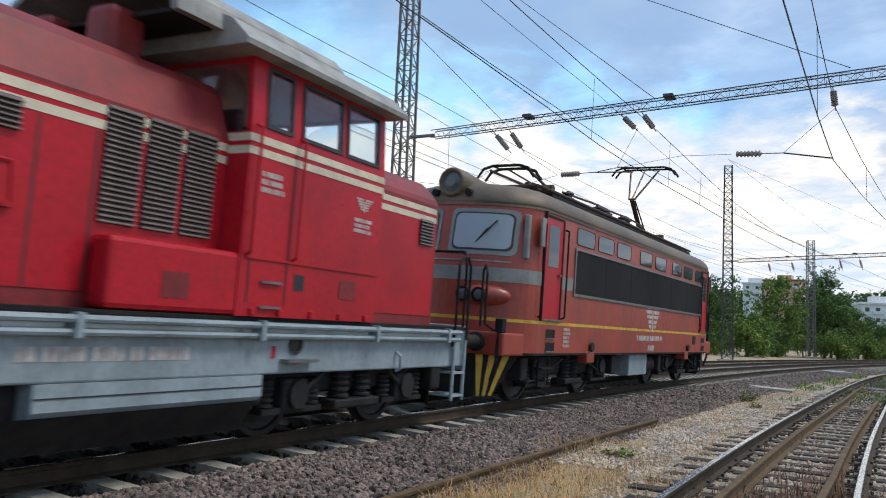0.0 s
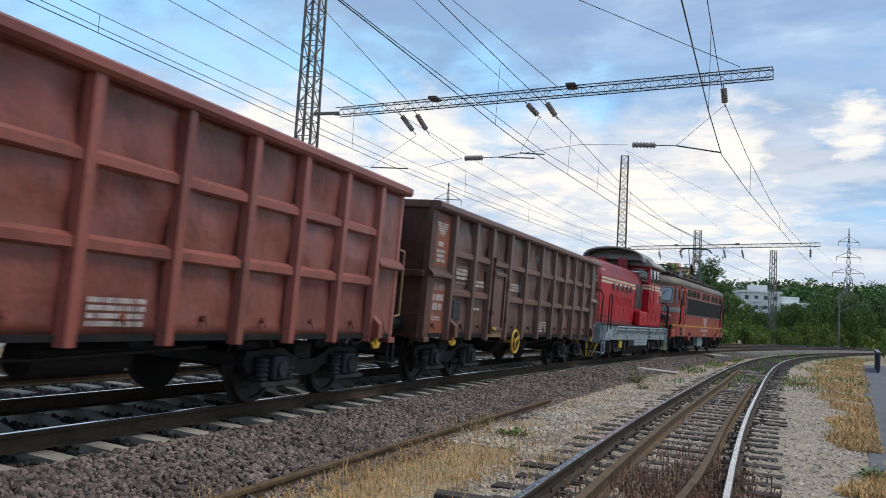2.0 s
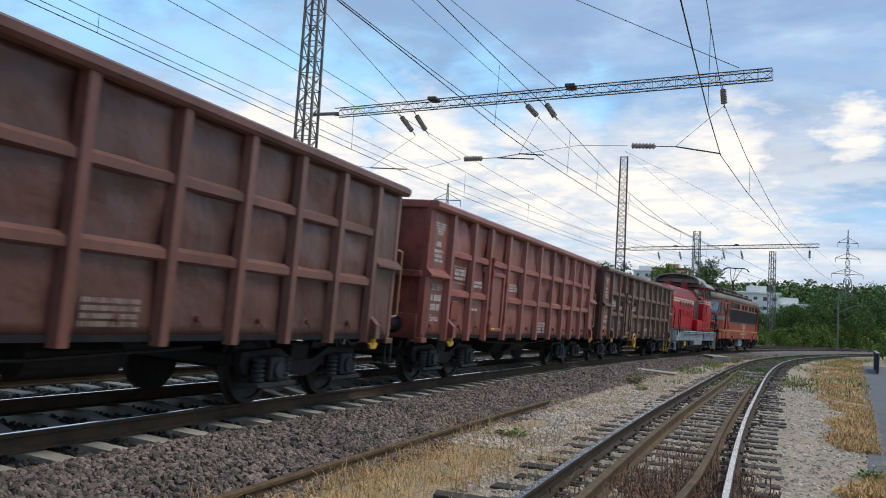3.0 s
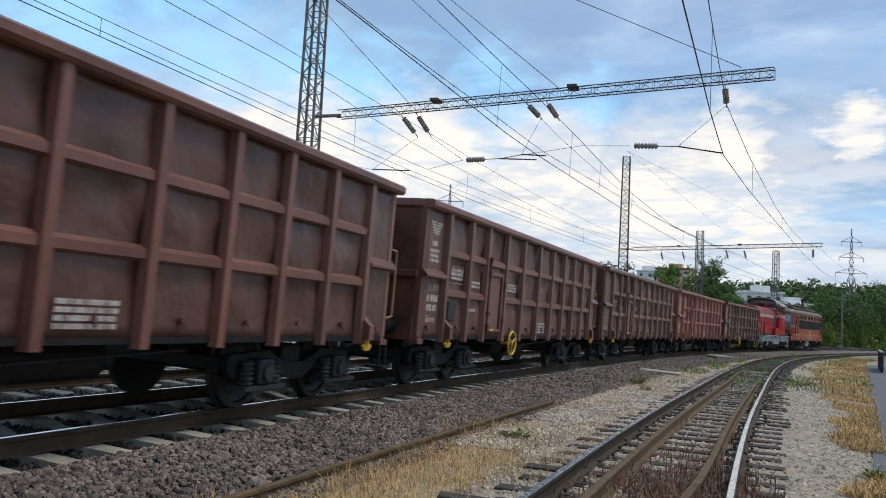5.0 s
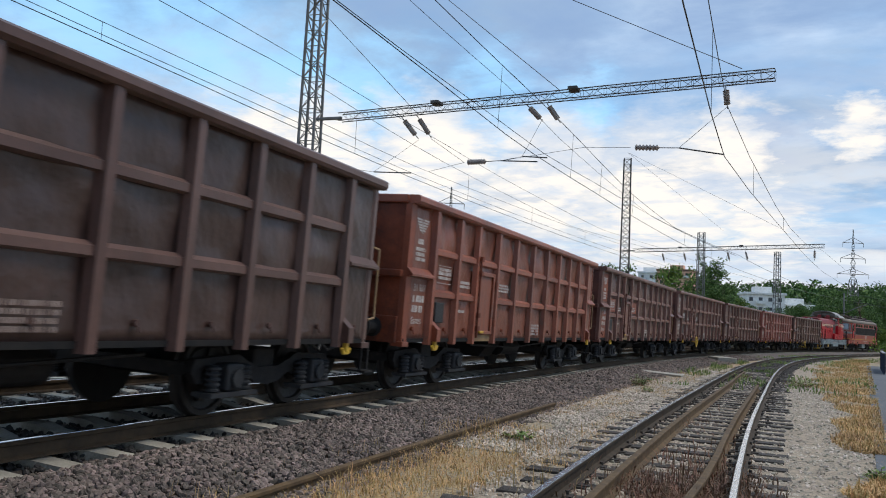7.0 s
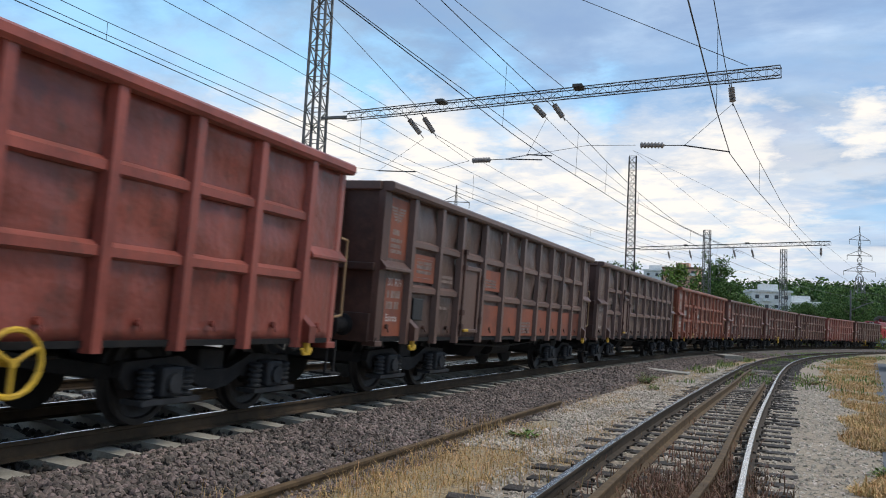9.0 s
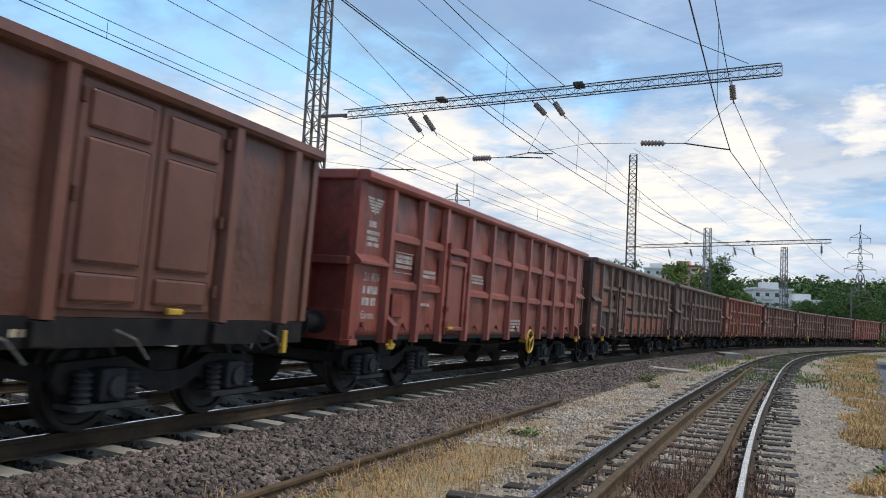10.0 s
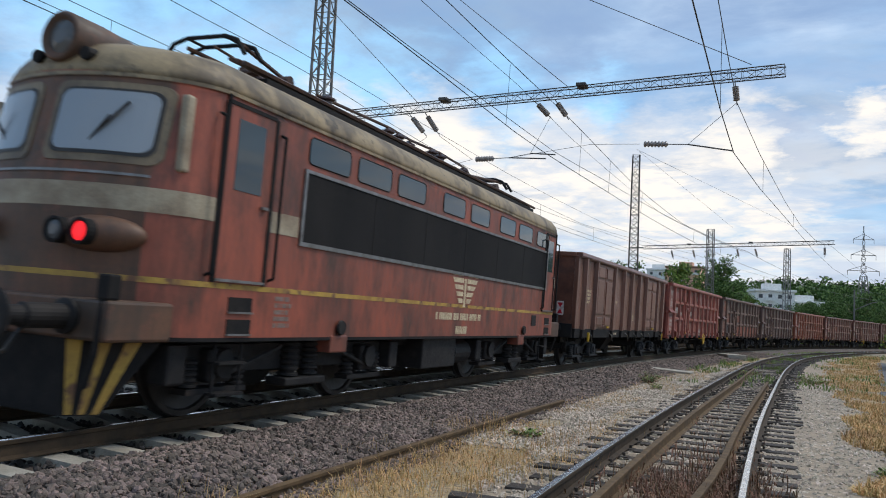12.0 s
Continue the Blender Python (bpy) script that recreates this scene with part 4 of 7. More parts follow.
    arm(with_ins, ((-7.87, 22.26, 5.84), (-6.67, 22.08, 5.83), (-5.52, 21.9, 5.74)), ((0, (-9.06, 22.44, 5.62)), (0, (-9.06, 22.44, 6.65)), (1, (-4.2, 21.7, 6.07))), True)
    arm(plain, ((-5.99, 21.97, 5.92), (-5.23, 21.86, 5.84)), ((0, (-5.41, 21.88, 6.98)), (0, (-6.67, 22.08, 5.83))), False)
    arm(with_ins, ((-2.85, 21.49, 5.99), (-1.58, 21.3, 5.90), (-0.45, 21.13, 5.66)), ((0, (-4.2, 21.7, 6.07)), (1, (-0.39, 21.12, 6.91))), True)


def pylon(x, y, h, w, z):
    t = thing("transmission_pylon", "tall grey lattice pylon of a high-voltage line on the hillside", "pylon", "pylons", m=pose(x, y, z, 0, 0, 20))
    bm = bmesh.new()
    for a, b in lattice(bm, (0, 0, 0), (0, 0, h * 0.55), w, w * 0.3, 8, 0.07):
        part("leg", rod(bmesh.new(), a, b, 0.12, 4), M["mast"], t)
    lattice(bm, (0, 0, h * 0.55), (0, 0, h), w * 0.3, 0.15, 12, 0.06)
    part("bracing", bm, M["mast"], t)
    for k, s in ((0.60, 4.6), (0.74, 3.6), (0.88, 3.0)):
        ar = bmesh.new()
        for d in (-1, 1):
            rod(ar, (0, 0, h * k), (d * s, 0, h * k), 0.09, 4)
            rod(ar, (0, 0, h * k + 1.6), (d * s, 0, h * k), 0.07, 4)
            rod(ar, (d * s, 0, h * k), (d * s, 0, h * k - 1.3), 0.07, 4)
        part("cross_arm", ar, M["mast"], t)


# ---- distance: trees, hill, houses ----
def tree_variant(seed, h, w, mat, label):
    """A tapered trunk with limbs and a crown of leaf clumps with gaps."""
    rng = random.Random(seed)
    t = thing("tree", label, "tree", "trees beside the line")
    tr = bmesh.new()
    loft(tr, [[(r * math.cos(a * 1.0472) + bx, r * math.sin(a * 1.0472), z) for a in range(6)] for r, z, bx in ((0.22, 0, 0), (0.16, h * 0.3, 0.1), (0.09, h * 0.62, 0.0), (0.03, h * 0.9, 0.15))])
    tips = []
    for i in range(16):
        a = rng.uniform(0, 6.283)
        z0 = h * rng.uniform(0.12, 0.7)
        ln = w * rng.uniform(0.5, 1.0) * (1.05 - 0.6 * abs(z0 / h - 0.35))
        tip = Vector((math.cos(a) * ln, math.sin(a) * ln, z0 + h * rng.uniform(0.05, 0.28)))
        rod(tr, (0.05, 0, z0), tip, 0.045, 5)
        tips.append(tip)
    tips += [Vector((rng.uniform(-0.3, 0.3) * w, rng.uniform(-0.3, 0.3) * w, h * rng.uniform(0.7, 0.97))) for _ in range(7)]
    part("trunk", tr, M["bark"], t)
    clumps = []
    for tip in tips:
        for k in range(5):
            c = tip * rng.uniform(0.6, 1.05) + Vector((rng.gauss(0, 0.45), rng.gauss(0, 0.45), rng.gauss(0, 0.45)))
            c.z = max(c.z, 0.5)
            clumps.append((c, rng.uniform(0.5, 1.05)))
    vs, fs = [], []
    for c, r in clumps:
        for k in range(46):
            d = Vector((rng.gauss(0, 1), rng.gauss(0, 1), rng.gauss(0, 0.8))).normalized()
            p = c + d * r * rng.uniform(0.55, 1.0)
            u = Vector((rng.gauss(0, 1), rng.gauss(0, 1), rng.gauss(0, 1))).normalized()
            v = d.cross(u).normalized()
            u = (u + d * 0.2).normalized()
            s = rng.uniform(0.10, 0.21)
            b = len(vs)
            vs += [p - u * s, p + v * s * 0.6, p + u * s, p - v * s * 0.6]
            fs.append((b, b + 1, b + 2, b + 3))
    me = bpy.data.meshes.new("crown")
    me.from_pydata(vs, [], fs)
    me.materials.append(mat)
    cr = new("crown", me)
    cr.parent = t
    return t


def build_distance():
    rng = random.Random(5)
    kinds = [tree_variant(1, 11.5, 3.6, M["leaf"], "tall leafy green tree beside the line"),
             tree_variant(2, 9.5, 4.0, M["leaf_dark"], "dark green leafy tree with a broad crown"),
             tree_variant(3, 12.5, 3.2, M["leaf_dark"], "tall dark green tree with a narrow crown"),
             tree_variant(4, 5.0, 3.4, M["leaf"], "low bushy green tree at the edge of the wood")]
    spots = []
    for i in range(46):
        s = 72 + i * 3.9
        if s < 88:
            continue
        spots.append((s, -16.0 - rng.uniform(0, 3) - (4 if s < 100 else 0), rng.choice([0, 1, 1, 2, 3])))
        if i % 2 == 0:
            spots.append((s + 2, -23 - rng.uniform(0, 5), rng.choice([0, 1, 2])))
        if i % 2:
            spots.append((s + 1, -12.5 - rng.uniform(0, 1.5) - (4 if s < 100 else 0), 3))
    used = set()
    for s, off, k in spots:
        p = main_line(s, off)[0]
        sc = rng.uniform(0.82, 1.08)
        way = math.degrees(math.atan2(p.x, p.y))
        sc *= float(np.interp(way, (-5.0, -2.9, -2.5, -0.9, -0.4, 3.0, 3.6, 12.0), (0.38, 0.42, 0.86, 0.84, 0.66, 0.62, 0.93, 0.97)))  # tall clumps and a dip
        m = Matrix.Translation((p.x, p.y, level(p.y) - 0.1)) @ Matrix.Rotation(rng.uniform(0, 6.28), 4, "Z")
        if k not in used:
            kinds[k].matrix_basis = m
            used.add(k)
            continue
        o = copy_thing(kinds[k], m)
        o.scale = (sc, sc, sc * rng.uniform(0.9, 1.05))
        if way > 3.6 or -2.5 < way < -0.8:  # denser stands
            o = copy_thing(kinds[1 + len(used) % 2], Matrix.Translation((p.x + rng.uniform(-2, 2), p.y + rng.uniform(2, 6), level(p.y) - 0.1)) @ Matrix.Rotation(rng.uniform(0, 6.28), 4, "Z"))
            o.scale = (sc, sc, sc * rng.uniform(0.85, 1.0))
    for x, y, k, sc in ((12.5, 66, 3, 0.75), (14.5, 74, 3, 0.9), (11.8, 58, 3, 0.55), (18, 84, 1, 0.6), (23, 100, 1, 0.7), (29, 118, 1, 0.9), (36, 140, 0, 0.9)):
        o = copy_thing(kinds[k], Matrix.Translation((x, y, level(y) - 0.1)) @ Matrix.Rotation(x, 4, "Z"))
        o.scale = (sc, sc, sc)
    # wooded ridge
    bm = bmesh.new()

    def ridge(x, y):
        f = max(0.0, min(1.0, (y - 230) / 330))
        return -1.5 + f * f * (3 - 2 * f) * (30 + 9 * noise.noise((x * 0.006, 0.3, 2)) + 6 * noise.noise((x * 0.02, y * 0.01, 4))) * (1.0 if x > -60 else max(0.25, 1 + (x + 60) / 160))
    xs, ys = range(-700, 701, 20), list(range(230, 580, 20)) + [700, 1000]
    grid = [[bm.verts.new((x, y, ridge(x, y))) for x in xs] for y in ys]
    for a, b in zip(grid, grid[1:]):
        for i in range(len(xs) - 1):
            bm.faces.new((a[i], a[i + 1], b[i + 1], b[i]))
    hill = part("hill", bm, M["hill"], None, smooth=True)
    tagged(hill, "distant hill covered with green woods", "hill", kind="structure")
    vs, fs = [], []
    for i in range(1500):
        y = 235 + 345 * rng.random()
        x = rng.uniform(-0.30, 0.42) * y
        z = ridge(x, y)
        R = rng.uniform(2.4, 4.6)
        for k in range(34):
            d = Vector((rng.gauss(0, 1), rng.gauss(0, 1), rng.gauss(0, 1))).normalized()
            p = Vector((x, y, z + R * 0.9)) + Vector((d.x * R, d.y * R, d.z * R * 1.1)) * rng.uniform(0.6, 1.0)
            u = Vector((rng.gauss(0, 1), rng.gauss(0, 1), rng.gauss(0, 1))).normalized()
            v = d.cross(u).normalized()
            s = rng.uniform(0.5, 1.1)
            b = len(vs)
            vs += [p - u * s, p + v * s * 0.7, p + u * s, p - v * s * 0.7]
            fs.append((b, b + 1, b + 2, b + 3))
    me = bpy.data.meshes.new("far_wood")
    me.from_pydata(vs, [], fs)
    me.materials.append(M["leaf_dark"])
    tagged(new("far_wood", me), "dense green woods on the distant hill", "wood", kind="stuff")

    def block(x, y, z, w, d, floors, cols_, mat, label, turn):
        t = thing("apartment_building", label, "building", "distant buildings", m=pose(x, y, z, 0, 0, turn))
        h = floors * 2.9
        part("wall", boxed(-w / 2, w / 2, -d / 2, d / 2, -8, h), mat, t)
        part("roof", boxed(-w / 2 - 0.5, w / 2 + 0.5, -d / 2 - 0.5, d / 2 + 0.5, h, h + 0.7, bevel=0.1), M["tile_roof"] if mat is M["pink_wall"] else M["white_wall"], t)
        part("stair_head", boxed(-2.5, 2.5, -2, 2, h + 0.7, h + 2.6), mat, t)
        first = None
        for i in range(floors):
            for j in range(cols_):
                cx, cz = -w / 2 + w * (j + 0.5) / cols_, i * 2.9 + 1.5
                m = Matrix.Translation((cx, -d / 2 - 0.04, cz))
                if first is None:
                    first = part("window", boxed(-0.55, 0.55, -0.05, 0.05, -0.55, 0.6), M["glass"], t, m=m)
                else:
                    again(first, m)
                if (i + j) % 3 == 0:
                    part("balcony", boxed(cx - 1.3, cx + 1.3, -d / 2 - 1.1, -d / 2, cz - 1.3, cz - 0.4), M["white_wall"], t)
    block(-23.6, 328, 11.5, 13, 12, 4, 4, M["pink_wall"], "salmon apartment block on the hillside with a flat brown roof", -8)
    block(-34.2, 330, 10.5, 7, 12, 4, 2, M["white_wall"], "narrow white apartment block on the hillside", -8)
    block(6.0, 262, 3.5, 11, 10, 3, 4, M["white_wall"], "white house among trees below the hill", 12)
    block(15.5, 270, 3.5, 9, 10, 2, 3, M["white_wall"], "low white house among trees below the hill", 12)
    pylon(30.6, 258.0, 32.8, 4.6, -0.5)
    pylon(-61.0, 165.0, 31.0, 5.0, -1.0)
    # a lamp post in front of the trees
    t = thing("lamp_post", "slim grey lamp post with a bracket arm in front of trees", "lamp post", m=pose(12.4, 113, level(113), 0, 0, 0))
    part("pole", rod(bmesh.new(), (0, 0, 0), (0, 0, 7.6), 0.10, 8), M["mast"], t)
    part("arm", tube(bmesh.new(), [(0, 0, 5.0), (2.0, 0, 6.0), (2.6, 0, 6.1)], 0.05, 6), M["mast"], t)
    # painted wall beyond the tracks, with sprayed shapes
    w = thing("boundary_wall", "low pale concrete wall with sprayed colour patches beyond the tracks", "wall", kind="structure")
    for i in range(26):
        m = on_line(main_line, -6 + i * 2.5, -13.0)
        m.translation.z = level(m.translation.y)
        part("wall_panel", boxed(-0.08, 0.08, -1.23, 1.23, 0, 0.95, bevel=0.01), M["graffiti_wall"], w, m=m)
        if i % 2:
            part("painted_patch", boxed(0.082, 0.086, -0.9, 0.8, 0.2, 0.8), M["spray"], w, m=m)


# ---- rolling stock: shared pieces ----
WHEELS = []  # (wheelset, radius, place in its bogie)


def axis_x(p):
    return Matrix.Translation(p) @ Matrix.Rotation(math.pi / 2, 4, "Y")


def wheelset_meshes(r):
    """Axle with two flanged, dished wheels, turned about x."""
    bm = bmesh.new()
    rod(bm, (-1.0, 0, 0), (1.0, 0, 0), 0.08, 12)
    for sd in (-1, 1):
        m = Matrix.Translation((sd * 0.68, 0, 0)) @ Matrix.Rotation(sd * math.pi / 2, 4, "Y")
        turned(bm, [(0.10, -0.02), (r + 0.028, -0.0), (r + 0.028, 0.03), (r, 0.045), (r - 0.002, 0.130), (r - 0.06, 0.132), (r - 0.075, 0.10), (r * 0.62, 0.06), (r * 0.34, 0.075), (0.15, 0.14), (0.09, 0.15)], 32, m)
        for k in range(2):  # balance marks and bolt lugs
            a = k * math.pi
            c = Vector((sd * 0.775, math.cos(a) * r * 0.52, math.sin(a) * r * 0.52))
            box(bm, c.x - 0.03, c.x + 0.03, c.y - 0.06, c.y + 0.06, c.z - 0.04, c.z + 0.04)
    return bm


def wheel_pair(bogie, y, r, first):
    if first is None:
        w = part("wheelset", wheelset_meshes(r), M["wheel"], bogie, "steel wheels on an axle", m=Matrix.Translation((0, y, r)))
    else:
        w = again(first, Matrix.Translation((0, y, r)), bogie, "wheelset")
    w["radius"] = r
    return w


def coil(bm, x, y, z0, z1, r, turns=5):
    prof = [(r * 0.6, 0.0)]
    for i in range(turns):
        h = (z1 - z0) / turns
        prof += [(r * 0.75, h * i + 0.005), (r, h * (i + 0.25)), (r, h * (i + 0.6)), (r * 0.75, h * (i + 0.85))]
    prof.append((r * 0.6, z1 - z0))
    turned(bm, prof, 14, Matrix.Translation((x, y, z0)))


def freight_bogie(parent, y):
    b = new("bogie")
    b.parent = parent
    b.matrix_basis = Matrix.Translation((0, y, 0))
    for sd in (-1, 1):
        bm = bmesh.new()
        out = [(-1.45, 0.52), (-1.35, 0.40), (-0.98, 0.36), (-0.60, 0.40), (-0.45, 0.46), (-0.25, 0.36), (0.0, 0.32), (0.25, 0.36), (0.45, 0.46), (0.60, 0.40), (0.98, 0.36), (1.35, 0.40), (1.45, 0.52),
               (1.40, 0.66), (0.62, 0.70), (0.45, 0.62), (0.2, 0.54), (-0.2, 0.54), (-0.45, 0.62), (-0.62, 0.70), (-1.40, 0.66)]
        prism(bm, out, sd * 0.97 - 0.05, sd * 0.97 + 0.05, "x")
        part("side_frame", bm, M["bogie"], b)
        for k in (-0.9, 0.9):
            ax = bmesh.new()
            box(ax, sd * 1.08 - 0.12, sd * 1.08 + 0.12, k - 0.15, k + 0.15, 0.32, 0.62, bevel=0.03)
            rod(ax, (sd * 1.16, k, 0.46), (sd * 1.24, k, 0.46), 0.10, 12)
            box(ax, sd * 1.08 - 0.13, sd * 1.08 + 0.13, k - 0.42, k + 0.42, 0.26, 0.31)
            part("axle_box", ax, M["bogie_dust"], b)
            for d in (-0.29, 0.29):
                sp = bmesh.new()
                coil(sp, sd * 1.10, k + d, 0.31, 0.60, 0.085)
                part("spring", sp, M["bogie_dust"], b)
    bm = boxed(-0.95, 0.95, -0.22, 0.22, 0.45, 0.76, bevel=0.03)
    part("bolster", bm, M["bogie"], b)
    for k in (-1.38, 1.38):
        part("end_beam", boxed(-0.9, 0.9, k - 0.05, k + 0.05, 0.48, 0.62), M["bogie"], b)
    first = None
    for k in (-0.9, 0.9):
        w = wheel_pair(b, k, 0.46, first)
        first = first or w
    return b


def buffer_pair(parent, y_end, y_beam, mat, z=1.05, name="buffer", x=0.875):
    d = 1 if y_end > y_beam else -1
    for sd in (-1, 1):
        bm = bmesh.new()
        m = Matrix.Translation((sd * x, y_beam, z)) @ Matrix.Rotation(-d * math.pi / 2, 4, "X")
        L = abs(y_end - y_beam)
        turned(bm, [(0.16, 0), (0.16, 0.04), (0.11, 0.06), (0.11, L * 0.6), (0.085, L * 0.62), (0.085, L - 0.07), (0.14, L - 0.05), (0.23, L - 0.035), (0.235, L - 0.015), (0.20, L)], 20, m)
        part(name, bm, mat, parent)
    bm = bmesh.new()
    box(bm, -0.11, 0.11, min(y_beam, y_beam + d * 0.35), max(y_beam, y_beam + d * 0.35), z - 0.1, z + 0.06, bevel=0.02)
    for i in range(3):
        rod(bm, (0.07, y_beam + d * (0.30 + 0.1 * i), z - 0.03 - 0.06 * i), (0.07, y_beam + d * (0.45 + 0.1 * i), z - 0.09 - 0.06 * i), 0.022, 6)
        rod(bm, (-0.07, y_beam + d * (0.30 + 0.1 * i), z - 0.03 - 0.06 * i), (-0.07, y_beam + d * (0.45 + 0.1 * i), z - 0.09 - 0.06 * i), 0.022, 6)
    part("screw_coupling", bm, M["bogie"], parent)
    bm = bmesh.new()
    tube(bm, [(0.35, y_beam, z - 0.1), (0.37, y_beam + d * 0.18, z - 0.35), (0.33, y_beam + d * 0.42, z - 0.42), (0.28, y_beam + d * 0.55, z - 0.3)], 0.022, 6)
    part("brake_hose", bm, M["black"], parent)


def emblem(parent, x, y, z, w, mat, d=1):
    """A winged device of plain bars on a side that faces x."""
    bm = bmesh.new()
    h = w * 0.44
    for sgn in (-1, 1):
        for k in range(5):
            top = z + h / 2 - k * h / 5
            y0, y1 = sgn * w * 0.07, sgn * (w * 0.5 - k * w * 0.065)
            a = [(y + y0, top), (y + y1, top), (y + y1 - sgn * w * 0.05, top - h / 7.5), (y + y0, top - h / 7.5)]
            prism(bm, a, x, x + 0.003 * d, "x")
    box(bm, min(x, x + 0.003 * d), max(x, x + 0.003 * d), y - w * 0.035, y + w * 0.035, z - h * 0.55, z + h / 2 - h / 5)
    return tagged(part("emblem", bm, mat, parent), kind="stuff")


def bars(parent, x, y0, y1, z, lines, size, mat, seed=1, d=1):
    """Lines of lettering that cannot be read, as short plain bars."""
    rng = random.Random(seed)
    bm = bmesh.new()
    for k in range(lines):
        y = y0
        top = z - k * size * 1.5
        while y < y1 - size:
            w = min(size * rng.choice([0.42, 0.5, 0.58]), y1 - y)
            box(bm, min(x, x + 0.003 * d), max(x, x + 0.003 * d), y, y + w, top - size, top)
            y += w + size * (0.18 if rng.random() < 0.8 else 0.6)
    return tagged(part("marking", bm, mat, parent), kind="stuff")


def tag_letters(parent, text, size, mat, x, y, z):
    return lettering(text, size, mat, parent, Matrix.Translation((x, y, z)) @ Matrix.Rotation(math.pi / 2, 4, "Z") @ Matrix.Rotation(math.pi / 2, 4, "X"))


# ---- open freight wagon with ribbed sides ----
def wagon_side(t, sd, Y):
    """One side's ribs, bands and door; Y maps the distance from the rear buffers to the wagon's own y."""
    ribs = [1.72, 2.80, 3.76, 4.88, 6.04, 7.20, 8.36, 9.52, 10.66, 11.74, 12.80]
    first = None
    for s in ribs:
        m = Matrix.Translation((0, Y(s), 0))
        if first is None:
            bm = bmesh.new()
            out = [(sd * 1.36, -0.085), (sd * 1.455, -0.055), (sd * 1.455, 0.055), (sd * 1.36, 0.085)]
            prism(bm, out, 0.80, 3.08, "z")
            first = part("rib", bm, M["wagon"], t, m=m)
        else:
            again(first, m)

    def band(s0, s1, z):
        bm = bmesh.new()
        out = [(sd * 1.36, z - 0.075), (sd * 1.425, z - 0.05), (sd * 1.425, z + 0.03), (sd * 1.36, z + 0.075)]
        part("band", prism(bm, out, Y(s0), Y(s1)), M["wagon"], t)
    band(1.72, 12.80, 2.37)
    band(1.72, 3.76, 1.66)
    band(4.88, 12.80, 1.66)
    # step in the end panels
    for a, b in ((0.62, 1.66), (12.86, 13.42)):
        bm = bmesh.new()
        prism(bm, [(sd * 1.36, 2.04), (sd * 1.47, 1.93), (sd * 1.47, 1.90), (sd * 1.36, 1.88)], Y(a), Y(b))
        part("ledge", bm, M["wagon"], t)
    # side door with frame, hinge rod and catch
    door = part("door", boxed(min(sd * 1.362, sd * 1.385), max(sd * 1.362, sd * 1.385), Y(3.88), Y(4.76), 0.98, 2.20), M["wagon"], t)
    fr = bmesh.new()
    for a in ((3.86, 3.95, 0.98, 2.20), (4.69, 4.78, 0.98, 2.20), (3.95, 4.69, 2.12, 2.20), (3.95, 4.69, 0.98, 1.05)):
        box(fr, min(sd * 1.38, sd * 1.425), max(sd * 1.38, sd * 1.425), Y(a[0]), Y(a[1]), a[2], a[3], bevel=0.012)
    part("door_frame", fr, M["wagon"], door)
    hg = rod(bmesh.new(), (sd * 1.47, Y(3.84), 0.92), (sd * 1.47, Y(3.84), 2.42), 0.022, 8)
    for z in (1.05, 1.3, 2.1, 2.38):
        box(hg, sd * 1.47 - 0.04, sd * 1.47 + 0.04, Y(3.79), Y(3.89), z, z + 0.09)
    part("latch_rod", hg, M["wagon_end"], door)
    part("catch", boxed(min(sd * 1.43, sd * 1.475), max(sd * 1.43, sd * 1.475), Y(4.02), Y(4.22), 1.0, 1.05, bevel=0.01), M["yellow"], door, "yellow painted catch")
    for z in (1.15, 1.9):
        part("hinge", rod(bmesh.new(), (sd * 1.45, Y(4.80), z), (sd * 1.45, Y(4.80), z + 0.14), 0.03, 8), M["wagon"], door)
    # label holder, rope brackets with yellow hooks, small lashing rings
    lb = boxed(min(sd * 1.362, sd * 1.40), max(sd * 1.362, sd * 1.40), Y(1.98), Y(2.34), 1.17, 1.52, bevel=0.015)
    part("label_holder", lb, M["wagon_end"], t)
    for s in (1.62, 12.70):
        br = bmesh.new()
        prism(br, [(sd * 1.40, 1.20), (sd * 1.56, 1.06), (sd * 1.56, 0.86), (sd * 1.40, 0.86)], Y(s) + 0.12, Y(s) + 0.26)
        hook = part("rope_bracket", br, M["wagon"], t)
        hk = boxed(sd * 1.50 - 0.03, sd * 1.50 + 0.03, Y(s) + 0.15, Y(s) + 0.22, 0.74, 0.94, bevel=0.01)
        tube(hk, [(sd * 1.5, Y(s) + 0.08, 0.79), (sd * 1.5, Y(s) + 0.12, 0.73), (sd * 1.5, Y(s) + 0.25, 0.73), (sd * 1.5, Y(s) + 0.29, 0.79)], 0.025, 6)
        part("rope_hook", hk, M["yellow"], hook, "yellow rope hook")
    ring = None
    for s in (0.95, 2.45, 3.4, 5.5, 6.65, 7.8, 8.95, 10.1, 11.2, 12.3, 13.1):
        m = Matrix.Translation((0, Y(s), 0))
        if ring is None:
            rg = rod(bmesh.new(), (sd * 1.36, 0, 1.06), (sd * 1.40, 0, 1.06), 0.035, 8)
            rod(rg, (sd * 1.39, 0, 1.07), (sd * 1.41, 0.02, 0.98), 0.012, 5)
            ring = part("lashing_ring", rg, M["wagon_end"], t, m=m)
        else:
            again(ring, m)
    part("sill", boxed(min(sd * 1.30, sd * 1.372), max(sd * 1.30, sd * 1.372), Y(0.66), Y(13.38), 0.84, 0.90), M["chassis"], t)


